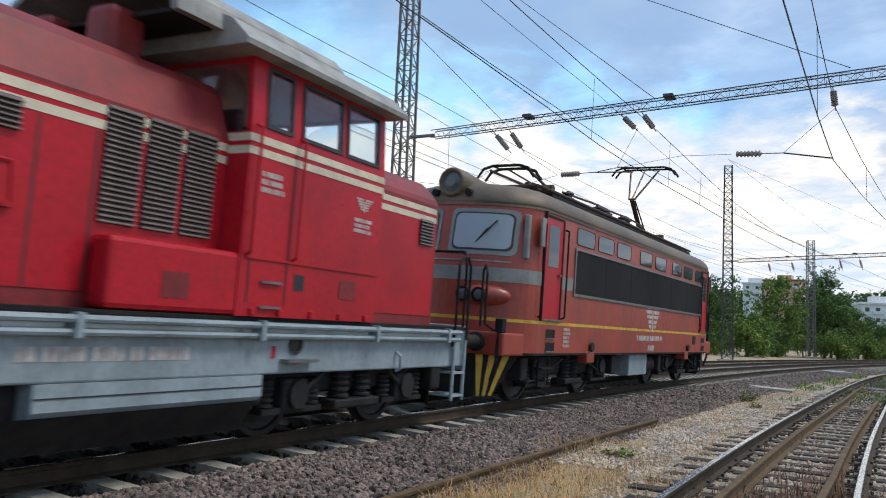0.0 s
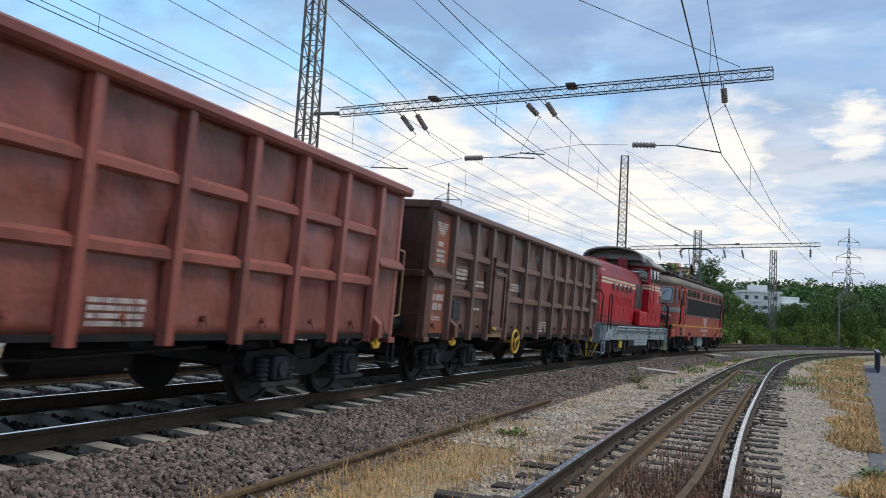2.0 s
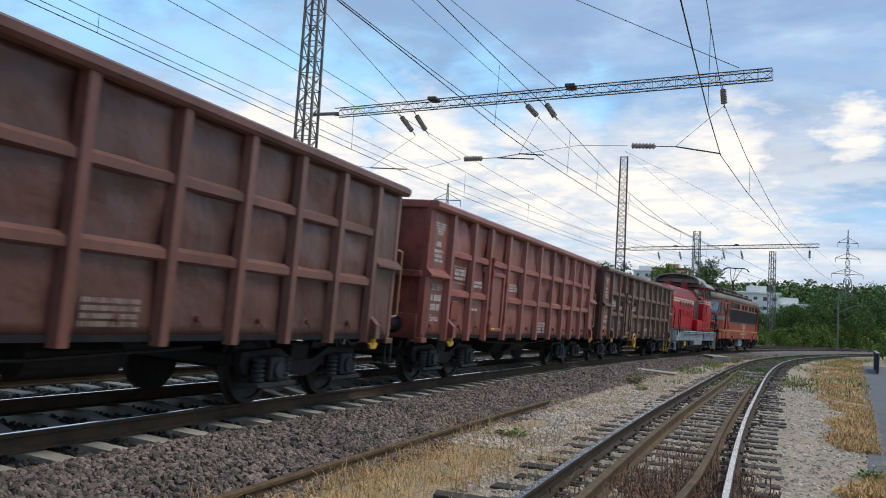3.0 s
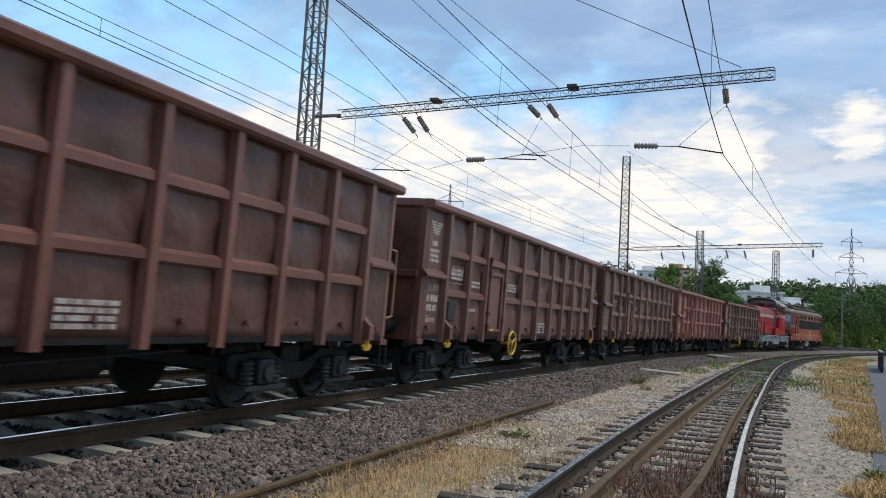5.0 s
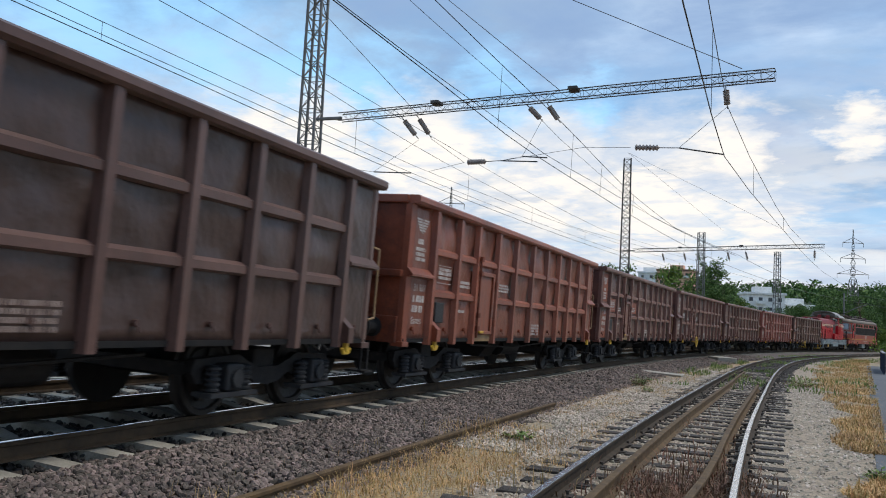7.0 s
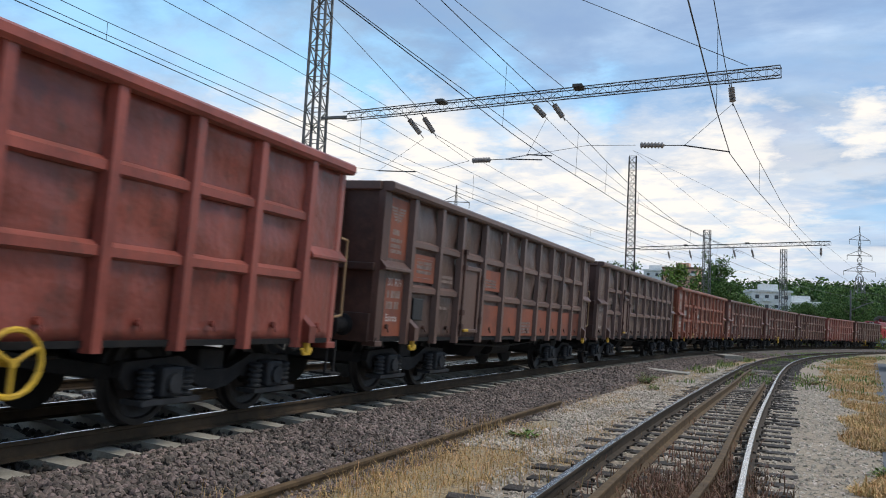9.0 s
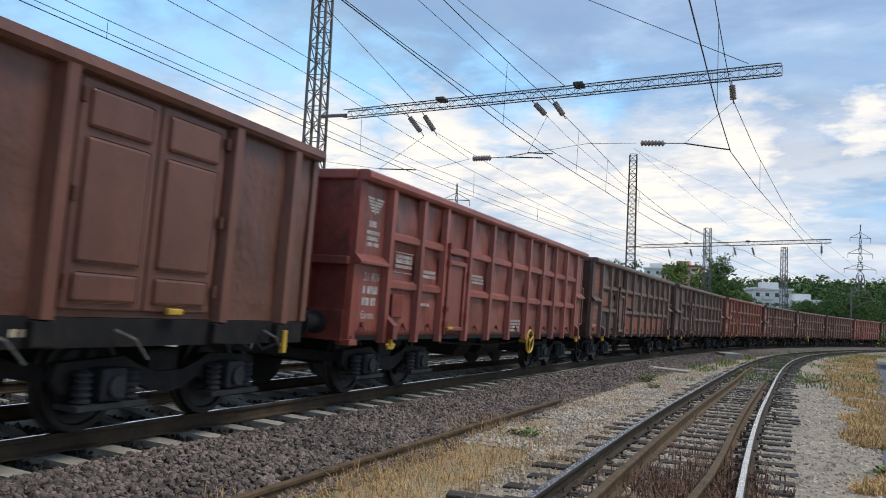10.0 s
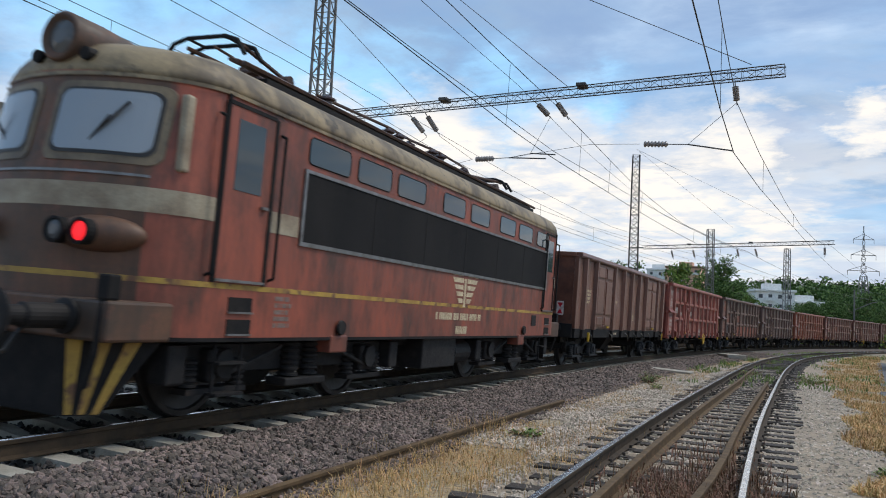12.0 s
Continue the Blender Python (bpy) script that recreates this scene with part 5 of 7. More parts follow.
def build_wagon():
    t = thing("freight_wagon", "brown open freight wagon", "freight wagon", "freight wagons")
    plan = ((0, 0.95, 1.72, 2.80, 3.76, 4.88, 6.04, 7.20, 8.36, 9.52, 10.66, 11.74, 12.80, 13.3, 14.04), (0, 0.93, 1.50, 2.57, 3.50, 4.66, 5.82, 7.05, 8.22, 9.32, 10.36, 11.42, 12.48, 13.3, 14.04))

    def Y(s):  # bays are not quite even
        return float(np.interp(s, *plan)) - 7.02
    # shell: sides, ends, floor
    bm = bmesh.new()
    for sd in (-1, 1):
        box(bm, min(sd * 1.31, sd * 1.36), max(sd * 1.31, sd * 1.36), Y(0.72), Y(13.32), 0.88, 3.10)
    box(bm, -1.31, 1.31, Y(0.72), Y(13.32), 1.10, 1.22)
    bmesh.ops.subdivide_edges(bm, edges=[e for e in bm.edges if e.calc_length() > 5], cuts=100, use_grid_fill=True)
    bmesh.ops.subdivide_edges(bm, edges=[e for e in bm.edges if abs(e.verts[0].co.z - e.verts[1].co.z) > 1], cuts=17, use_grid_fill=True)
    for v in bm.verts:  # dents between the ribs
        if abs(v.co.x) > 1.3 and 1.0 < v.co.z < 3.0 and -5.2 < v.co.y < 5.7:
            buckle = 0.055 * noise.noise((v.co.y * 1.5, v.co.z * 1.7, v.co.x)) + 0.034 * noise.noise((v.co.y * 3.6, v.co.z * 3.2, v.co.x + 5)) - 0.02
            v.co.x += buckle * (1 if v.co.x > 0 else -1) * (1.0 if v.co.z > 1.7 else 0.55)
    for q in bm.faces:
        q.smooth = abs(q.normal.x) > 0.7
    part("body", bm, M["wagon_panel"], t)
    for e, d in ((0.66, -1), (13.38, 1)):
        bm = boxed(-1.30, 1.30, Y(e) - 0.03, Y(e) + 0.03, 0.88, 3.10)
        part("end_wall", bm, M["wagon_end"], t)
        for x in (-0.62, 0.62):
            part("end_rib", boxed(x - 0.07, x + 0.07, Y(e) + d * 0.06 - 0.05, Y(e) + d * 0.06 + 0.05, 0.88, 3.08, bevel=0.01), M["wagon_end"], t)
        part("end_ledge", boxed(-1.30, 1.30, Y(e) + d * 0.06 - 0.06, Y(e) + d * 0.06 + 0.06, 1.86, 1.98, bevel=0.02), M["wagon_end"], t)
        for sd in (-1, 1):  # bevelled corner posts
            bm = bmesh.new()
            out = [(sd * 1.36, Y(e) - d * 0.14), (sd * 1.385, Y(e) - d * 0.10), (sd * 1.36, Y(e) + d * 0.03), (sd * 1.26, Y(e) + d * 0.05), (sd * 1.26, Y(e) - d * 0.05)]
            part("corner_post", prism(bm, out, 0.80, 3.08, "z"), M["wagon"], t)
            part("corner_shoe", boxed(min(sd * 1.18, sd * 1.40), max(sd * 1.18, sd * 1.40), min(Y(e) - d * 0.16, Y(e) + d * 0.06), max(Y(e) - d * 0.16, Y(e) + d * 0.06), 0.77, 0.85, bevel=0.008), M["wagon"], t)
        part("head_stock", boxed(-1.28, 1.28, min(Y(e) - d * 0.02, Y(e) + d * 0.10), max(Y(e) - d * 0.02, Y(e) + d * 0.10), 0.82, 1.24, bevel=0.01), M["wagon_end"], t)
        buffer_pair(t, 7.02 * d, Y(e) + d * 0.10, M["bogie"])
    bm = bmesh.new()
    for sd in (-1, 1):
        prism(bm, [(sd * 1.30, 3.05), (sd * 1.47, 3.05), (sd * 1.50, 3.09), (sd * 1.50, 3.16), (sd * 1.46, 3.19), (sd * 1.30, 3.19)], Y(0.62), Y(13.42))
    for e in (0.66, 13.38):
        box(bm, -1.30, 1.30, Y(e) - 0.09, Y(e) + 0.09, 3.05, 3.188, bevel=0.02)
    part("top_rim", bm, M["wagon"], t)
    for sd in (-1, 1):
        wagon_side(t, sd, Y)
    # underframe
    bm = boxed(-0.18, 0.18, Y(0.8), Y(13.2), 0.78, 1.08)
    for s in (4.4, 5.6, 8.4, 9.6):
        box(bm, -1.25, 1.25, Y(s) - 0.06, Y(s) + 0.06, 0.86, 1.08)
    part("centre_sill", bm, M["chassis"], t)
    bm = bmesh.new()
    prism(bm, [(-0.9, 0.86), (0.9, 0.86), (0.6, 0.42), (-0.6, 0.42)], Y(6.3), Y(7.0))
    part("brake_box", bm, M["chassis"], t)
    part("air_tank", rod(bmesh.new(), (0.55, Y(7.5), 0.62), (0.55, Y(8.7), 0.62), 0.19, 16), M["bogie"], t)
    bm = bmesh.new()
    tube(bm, [(1.05, Y(4.6), 0.74), (1.05, Y(7.2), 0.66), (1.05, Y(9.5), 0.74)], 0.02, 6)
    part("brake_rod", bm, M["bogie"], t)
    # grab rail at the front corner, step
    bm = bmesh.new()
    tube(bm, [(1.34, Y(13.44), 2.22), (1.36, Y(13.60), 2.20), (1.36, Y(13.60), 1.20), (1.34, Y(13.44), 1.17)], 0.017, 6)
    part("grab_rail", bm, M["yellow"], t, "yellow grab rail")
    bm = boxed(1.10, 1.42, Y(13.35), Y(13.62), 0.42, 0.45)
    for y in (13.38, 13.59):
        box(bm, 1.30, 1.33, Y(y) - 0.015, Y(y) + 0.015, 0.45, 0.86)
    part("step", bm, M["bogie"], t)
    for y in (-4.5, 4.5):
        freight_bogie(t, y)
    # stencilled markings
    x = 1.3625
    emblem(t, x, Y(1.13), 2.74, 0.50, M["white"])
    bars(t, x, Y(0.95), Y(1.35), 2.52, 1, 0.085, M["white"], 4)
    bars(t, x, Y(0.90), Y(1.42), 2.38, 3, 0.055, M["white"], 5)
    tag_letters(t, "31 RIV", 0.17, M["white"], x, Y(0.92), 1.67)
    bars(t, x, Y(0.92), Y(1.56), 1.60, 2, 0.11, M["white"], 6)
    tag_letters(t, "Eanos", 0.16, M["white"], x, Y(0.92), 1.14)
    bm = bmesh.new()
    x = 1.384
    for k in range(4):
        box(bm, x, x + 0.003, Y(1.98), Y(2.60), 1.85 + k * 0.10, 1.858 + k * 0.10)
    part("load_grid", bm, M["white"], t)
    bars(t, x, Y(2.02), Y(2.6), 2.12, 3, 0.05, M["white"], 7)
    bars(t, x, Y(3.0), Y(3.55), 1.95, 2, 0.05, M["white"], 8)
    bars(t, x, Y(5.1), Y(5.75), 2.02, 3, 0.04, M["white"], 9)
    bars(t, x, Y(7.4), Y(8.1), 1.22, 4, 0.045, M["white"], 10)
    bars(t, x, Y(2.95), Y(3.4), 1.42, 1, 0.05, M["white"], 12)
    return t, Y


# grime: how far the panels are darkened, for dirt and painted shade together
def tint(t, rgb, amount=0.08, seed=1, grime=0.86):
    rng = random.Random(seed)
    for o in (t, *t.children_recursive):
        k = 1 + rng.uniform(-amount, amount) if o.name.startswith(("rib", "band", "body", "top_rim", "end_wall")) else 1
        if o.name.startswith("body"):  # panels darker: dirt, and shade painted in against the brighter ribs
            k *= grime
        elif o.name.startswith(("rib", "band", "top_rim")):
            # lightened in colour for the daylight these raised parts catch
            k *= 1.12
        o.color = (rgb[0] * k, rgb[1] * k * 0.92, rgb[2] * k * 0.88, 1)


def brake_wheel(t, y, x=1.46, z=0.75):
    bm = bmesh.new()
    n = 20
    tube(bm, [(x, y + 0.25 * math.cos(6.2832 * i / n), z + 0.25 * math.sin(6.2832 * i / n)) for i in range(n + 1)], 0.024, 6)
    for a in (0.5, 2.6, 4.7):
        rod(bm, (x, y, z), (x, y + 0.25 * math.cos(a), z + 0.25 * math.sin(a)), 0.02, 6)
    rod(bm, (x - 0.25, y, z), (x + 0.02, y, z), 0.035, 8)
    part("brake_wheel", bm, M["yellow"], t, "yellow spoked hand brake wheel")


def patch(t, y0, y1, z0, z1, mat, label=""):
    part("paint_patch", boxed(1.34, 1.3618 if y1 < -5.2 else 1.3832, y0, y1, z0, z1), mat, t, label)


def build_flush_wagon():
    """The last wagon: tall plain ribs, black frame, two pressed double doors on each side."""
    t = thing("freight_wagon", "brown open freight wagon with pressed double doors and a black frame", "freight wagon", "freight wagons")

    def Y(s):
        return s - 7.02
    bm = bmesh.new()
    for sd in (-1, 1):
        box(bm, min(sd * 1.31, sd * 1.36), max(sd * 1.31, sd * 1.36), Y(0.72), Y(13.32), 1.08, 3.10)
    box(bm, -1.31, 1.31, Y(0.72), Y(13.32), 1.10, 1.2)
    bmesh.ops.subdivide_edges(bm, edges=[e for e in bm.edges if e.calc_length() > 5], cuts=60, use_grid_fill=True)
    bmesh.ops.subdivide_edges(bm, edges=[e for e in bm.edges if abs(e.verts[0].co.z - e.verts[1].co.z) > 1], cuts=10, use_grid_fill=True)
    for v in bm.verts:
        if abs(v.co.x) > 1.3 and 1.15 < v.co.z < 3.0:
            v.co.x += 0.03 * noise.noise((v.co.y * 1.2, v.co.z * 1.3, v.co.x)) * (1 if v.co.x > 0 else -1)
    part("body", bm, M["wagon_panel"], t)
    for e, d in ((0.66, -1), (13.38, 1)):
        bm = boxed(-1.32, 1.32, Y(e) - 0.03, Y(e) + 0.03, 1.08, 3.10)
        part("end_wall", bm, M["wagon_end"], t)
        for x in (-0.62, 0.62):
            part("end_rib", boxed(x - 0.06, x + 0.06, Y(e) + d * 0.05 - 0.04, Y(e) + d * 0.05 + 0.04, 1.08, 3.08), M["wagon_end"], t)
        part("head_stock", boxed(-1.32, 1.32, min(Y(e) - d * 0.02, Y(e) + d * 0.10), max(Y(e) - d * 0.02, Y(e) + d * 0.10), 0.82, 1.2, bevel=0.01), M["chassis"], t)
        for sd in (-1, 1):
            part("corner_post", boxed(min(sd * 1.28, sd * 1.40), max(sd * 1.28, sd * 1.40), Y(e) - 0.07, Y(e) + 0.05, 1.08, 3.08, bevel=0.015), M["wagon"], t)
        buffer_pair(t, 7.02 * d, Y(e) + d * 0.10, M["bogie"])
    bm = bmesh.new()
    for sd in (-1, 1):
        prism(bm, [(sd * 1.30, 3.05), (sd * 1.46, 3.05), (sd * 1.49, 3.09), (sd * 1.47, 3.18), (sd * 1.30, 3.18)], Y(0.62), Y(13.42))
    for e in (0.66, 13.38):
        box(bm, -1.30, 1.30, Y(e) - 0.08, Y(e) + 0.08, 3.05, 3.178, bevel=0.02)
    part("top_rim", bm, M["wagon"], t)
    for sd in (-1, 1):
        first = None
        for s in (1.3, 2.45, 4.65, 5.96, 7.15, 8.34, 9.55, 11.72, 12.85):
            m = Matrix.Translation((0, Y(s), 0))
            if first is None:
                bm = bmesh.new()
                prism(bm, [(sd * 1.36, -0.10), (sd * 1.47, -0.06), (sd * 1.47, 0.06), (sd * 1.36, 0.10)], 1.06, 3.08, "z")
                first = part("rib", bm, M["wagon"], t, m=m)
                post = part("stake_pocket", boxed(min(sd * 1.37, sd * 1.46), max(sd * 1.37, sd * 1.46), -0.11, 0.11, 0.84, 1.05, bevel=0.015), M["chassis"], t, m=m)
            else:
                again(first, m)
                again(post, m)
        for a, b in ((2.60, 3.54), (3.56, 4.50), (9.70, 10.62), (10.64, 11.57)):
            door = part("door", boxed(min(sd * 1.362, sd * 1.40), max(sd * 1.362, sd * 1.40), Y(a), Y(b), 1.14, 3.02, bevel=0.015), M["wagon"], t)
            pr = bmesh.new()
            for z0, z1 in ((1.20, 1.45), (1.52, 2.55), (2.62, 2.95)):
                box(pr, min(sd * 1.39, sd * 1.425), max(sd * 1.39, sd * 1.425), Y(a) + 0.1, Y(b) - 0.1, z0, z1, bevel=0.03)
            part("pressing", pr, M["wagon"], door)
            for z in (1.3, 2.0, 2.8):
                y = Y(a if a in (2.60, 9.70) else b)
                part("hinge", rod(bmesh.new(), (sd * 1.43, y, z), (sd * 1.43, y, z + 0.12), 0.028, 8), M["wagon_end"], door)
        for s in (3.9, 10.9):
            part("catch", boxed(min(sd * 1.42, sd * 1.47), max(sd * 1.42, sd * 1.47), Y(s), Y(s) + 0.2, 1.12, 1.18, bevel=0.01), M["yellow"], t, "yellow painted catch")
        part("sole_bar", boxed(min(sd * 1.26, sd * 1.385), max(sd * 1.26, sd * 1.385), Y(0.66), Y(13.38), 0.83, 1.075), M["chassis"], t)
        for s in (1.9, 4.3, 6.5, 7.8, 9.0, 10.3, 12.5):
            part("lever", tube(bmesh.new(), [(sd * 1.43, Y(s), 0.98), (sd * 1.46, Y(s) + 0.22, 0.90), (sd * 1.44, Y(s) + 0.42, 0.72)], 0.014, 6), M["steel"], t)
        for s in (1.62, 12.70):
            hk = boxed(sd * 1.46 - 0.03, sd * 1.46 + 0.03, Y(s) + 0.15, Y(s) + 0.22, 0.72, 0.98, bevel=0.01)
            part("rope_hook", hk, M["yellow"], t, "yellow rope hook")
    part("centre_sill", boxed(-0.18, 0.18, Y(0.8), Y(13.2), 0.76, 1.08), M["chassis"], t)
    bm = bmesh.new()
    prism(bm, [(-0.9, 0.86), (0.9, 0.86), (0.6, 0.36), (-0.6, 0.36)], Y(6.4), Y(7.2))
    part("brake_box", bm, M["chassis"], t)
    bars(t, 1.364, Y(5.0), Y(5.6), 2.0, 2, 0.09, M["cream_mark"], 3)
    bars(t, 1.364, Y(7.4), Y(7.95), 1.6, 4, 0.05, M["cream_mark"], 9)
    bars(t, 1.388, Y(5.05), Y(5.5), 0.98, 1, 0.06, M["cream_mark"], 2)
    bars(t, 1.388, Y(9.3), Y(9.6), 0.98, 1, 0.06, M["cream_mark"], 2)
    bars(t, 1.364, Y(1.5), Y(2.2), 2.2, 4, 0.07, M["cream_mark"], 5)
    part("tail_board", boxed(0.85, 1.05, Y(0.60) - 0.01, Y(0.60), 1.42, 1.80, bevel=0.004), M["white"], t, "white tail board with red triangles")
    bm = bmesh.new()
    prism(bm, [(0.87, 1.46), (1.03, 1.46), (0.95, 1.60)], Y(0.60) - 0.016, Y(0.60) - 0.012)
    prism(bm, [(0.87, 1.76), (1.03, 1.76), (0.95, 1.62)], Y(0.60) - 0.016, Y(0.60) - 0.012)
    part("red_triangles", bm, M["red_loco"], t)
    for y in (-4.5, 4.5):
        freight_bogie(t, y)
    return t


def build_wagons():
    first, Y = build_wagon()
    looks = [  # colour, label, brake wheel, patches
        ((0.098, 0.043, 0.030), "sooty dark brown open freight wagon with faded orange lettering patches", 5.55, "dark"),
        ((0.252, 0.072, 0.054), "clean red-brown open freight wagon with white lettering", None, ""),
        ((0.135, 0.056, 0.042), "dirty dark brown open freight wagon", None, ""),
        ((0.139, 0.055, 0.042), "dull brown open freight wagon with a yellow brake wheel", 5.5, ""),
        ((0.145, 0.058, 0.043), "grey-brown open freight wagon with fresh orange paint patches", None, "orange"),
        ((0.227, 0.059, 0.027), "orange-rusted open freight wagon with flaking paint", None, "sill"),
        ((0.094, 0.052, 0.044), "dark grey-brown open freight wagon", None, ""),
        ((0.099, 0.054, 0.042), "sooty brown open freight wagon with orange lower panels", None, "low"),
        ((0.269, 0.064, 0.045), "red open freight wagon with a yellow brake wheel", 8.69, ""),
    ]
    wagons = []
    for i, (rgb, label, wheel, marks) in enumerate(looks):
        t = first if i == 0 else None
        if t is None:
            t = copy_thing(first, Matrix())
        wagons.append(t)
    for i, (t, (rgb, label, wheel, marks)) in enumerate(zip(wagons, looks)):
        tagged(t, label)
        if wheel:
            brake_wheel(t, Y(wheel))
        if marks in ("orange", "dark", "low"):
            mt = M["patch"]
            patch(t, Y(0.86), Y(1.60), 2.08, 2.98, mt)
            patch(t, Y(0.86), Y(1.60), 0.92, 1.78, mt)
            if marks != "dark":
                patch(t, Y(1.85), Y(2.70), 1.78, 2.22, mt)
                patch(t, Y(4.98), Y(5.95), 1.80, 2.20, mt)
        if marks == "low":
            for k in range(8):
                s = (4.98, 6.14, 7.3, 8.46, 9.62, 10.76, 11.84)[min(k, 6)]
                patch(t, Y(s), Y(s + 0.96), 0.92, 1.52, mt)
        if marks in ("orange", "sill", "dark"):
            part("door_plate", boxed(1.373, 1.378, Y(3.80), Y(4.84), 0.845, 0.97), M["ochre"], t, "bare ochre plate under the door")
        tint(t, rgb, 0.10, i, (0.86, 0.84, 0.66, 0.80, 0.56, 0.95, 0.58, 0.76, 0.80)[i])
        for o in t.children:  # lettering worn away on the older wagons, grab rails gone dull
            worn = M["faded"] if i in (2, 6, 7) and o.name.startswith(("marking", "load_grid", "emblem")) else M["ochre"] if o.name.startswith("grab_rail") else M["black"] if o.name.startswith("label_holder") and i in (0, 3, 4, 5, 7) else None
            if worn:
                o.material_slots[0].link, o.material_slots[0].material = "OBJECT", worn
    last = build_flush_wagon()
    tint(last, (0.140, 0.055, 0.034), 0.08, 20)
    wagons.append(last)
    return wagons


# ---- electric locomotive ----
def loco_bogie(parent, y, base, r, label=""):
    b = new("bogie")
    b.parent = parent
    b.matrix_basis = Matrix.Translation((0, y, 0))
    for sd in (-1, 1):
        bm = bmesh.new()
        h = base / 2
        out = [(-h - 0.75, 0.62), (-h - 0.35, 0.50), (h + 0.35, 0.50), (h + 0.75, 0.62), (h + 0.75, 0.80), (-h - 0.75, 0.80)]
        prism(bm, out, sd * 1.06 - 0.07, sd * 1.06 + 0.07, "x")
        part("side_frame", bm, M["bogie"], b)
        for k in (-h, h):
            ax = bmesh.new()
            box(ax, sd * 1.14 - 0.13, sd * 1.14 + 0.13, k - 0.2, k + 0.2, r - 0.2, r + 0.16, bevel=0.04)
            rod(ax, (sd * 1.22, k, r), (sd * 1.32, k, r), 0.15, 16)
            box(ax, sd * 1.14 - 0.1, sd * 1.14 + 0.1, k - 0.48, k + 0.48, 0.30, 0.36)
            part("axle_box", ax, M["bogie"], b)
            for d in (-0.38, 0.38):
                sp = bmesh.new()
                coil(sp, sd * 1.15, k + d, 0.36, 0.66, 0.10)
                part("spring", sp, M["bogie"], b)
        for k in (-0.22, 0.22):
            sp = bmesh.new()
            coil(sp, sd * 1.16, k, 0.40, 0.84, 0.13, 6)
            part("bolster_spring", sp, M["bogie"], b)
        mid = bmesh.new()
        box(mid, sd * 1.16 - 0.15, sd * 1.16 + 0.15, -0.45, 0.45, 0.30, 0.40, bevel=0.02)
        rod(mid, (sd * 1.26, 0.55, 0.78), (sd * 1.26, h - 0.1, 0.50), 0.03, 6)
        rod(mid, (sd * 1.26, -0.55, 0.78), (sd * 1.26, -h + 0.1, 0.50), 0.03, 6)
        part("spring_seat", mid, M["bogie"], b)
        for k in (-h - 0.73, h + 0.73):
            part("sand_box", boxed(sd * 1.18 - 0.14, sd * 1.18 + 0.14, k - 0.13, k + 0.13, 0.42, 0.82, bevel=0.03), M["bogie"], b)
    part("bolster", boxed(-1.0, 1.0, -0.5, 0.5, 0.45, 0.84, bevel=0.04), M["bogie"], b)
    first = None
    for k in (-base / 2, base / 2):
        w = wheel_pair(b, k, r, first)
        first = first or w
    return b


def plough(parent, y, d, stripes, x=1.3, z0=0.16, z1=0.86, worn=False):
    """Track clearer: a dark front plate with swept-back wings that carry slanting hazard stripes."""
    xi = x * 0.66
    pl = part("track_clearer", boxed(-xi, xi, min(y, y - d * 0.04), max(y, y - d * 0.04), z0, z1, bevel=0.01), M["chassis"], parent)
    for k in range(stripes):
        for sgn in (-1, 1):
            bm = bmesh.new()
            c = sgn * (0.22 + k * (xi - 0.3) / max(stripes - 1, 1))
            prism(bm, [(c - 0.06, z0 + 0.02), (c + 0.06, z0 + 0.02), (c + 0.06 - sgn * 0.22, z1 - 0.02), (c - 0.06 - sgn * 0.22, z1 - 0.02)], y + d * 0.005, y + d * 0.009)
            part("hazard_stripe", bm, M["worn_stripe" if worn else "yellow"], pl, "yellow hazard stripe")
    for sgn in (-1, 1):
        def at(u, v, lift=0.0):
            # u: from the front plate outwards and back; v: upwards, the wing widens to its top
            w = 0.42 + 0.58 * v
            return Vector((sgn * (xi + (x - xi) * u * w + lift * 0.8), y - d * (0.72 * u * w - lift * 0.5), z0 + (z1 - z0) * v))
        bm = bmesh.new()
        loft(bm, [[at(0, 0), at(1, 0), at(1, 1), at(0, 1)], [at(0, 0, -0.03), at(1, 0, -0.03), at(1, 1, -0.03), at(0, 1, -0.03)]])
        part("wing", bm, M["chassis"], pl)
        for u0 in (0.0, 0.30, 0.62):
            bm = bmesh.new()
            ring = [at(u0 + 0.16, 0.02, 0.006), at(min(u0 + 0.32, 0.98), 0.02, 0.006), at(min(u0 + 0.17, 0.98), 0.98, 0.006), at(u0 + 0.01, 0.98, 0.006)]
            back = [p - Vector((sgn * 0.004, 0, 0)) for p in ring]
            loft(bm, [ring, back])
            part("hazard_stripe", bm, M["worn_stripe" if worn else "yellow"], pl, "yellow hazard stripe")
    return pl


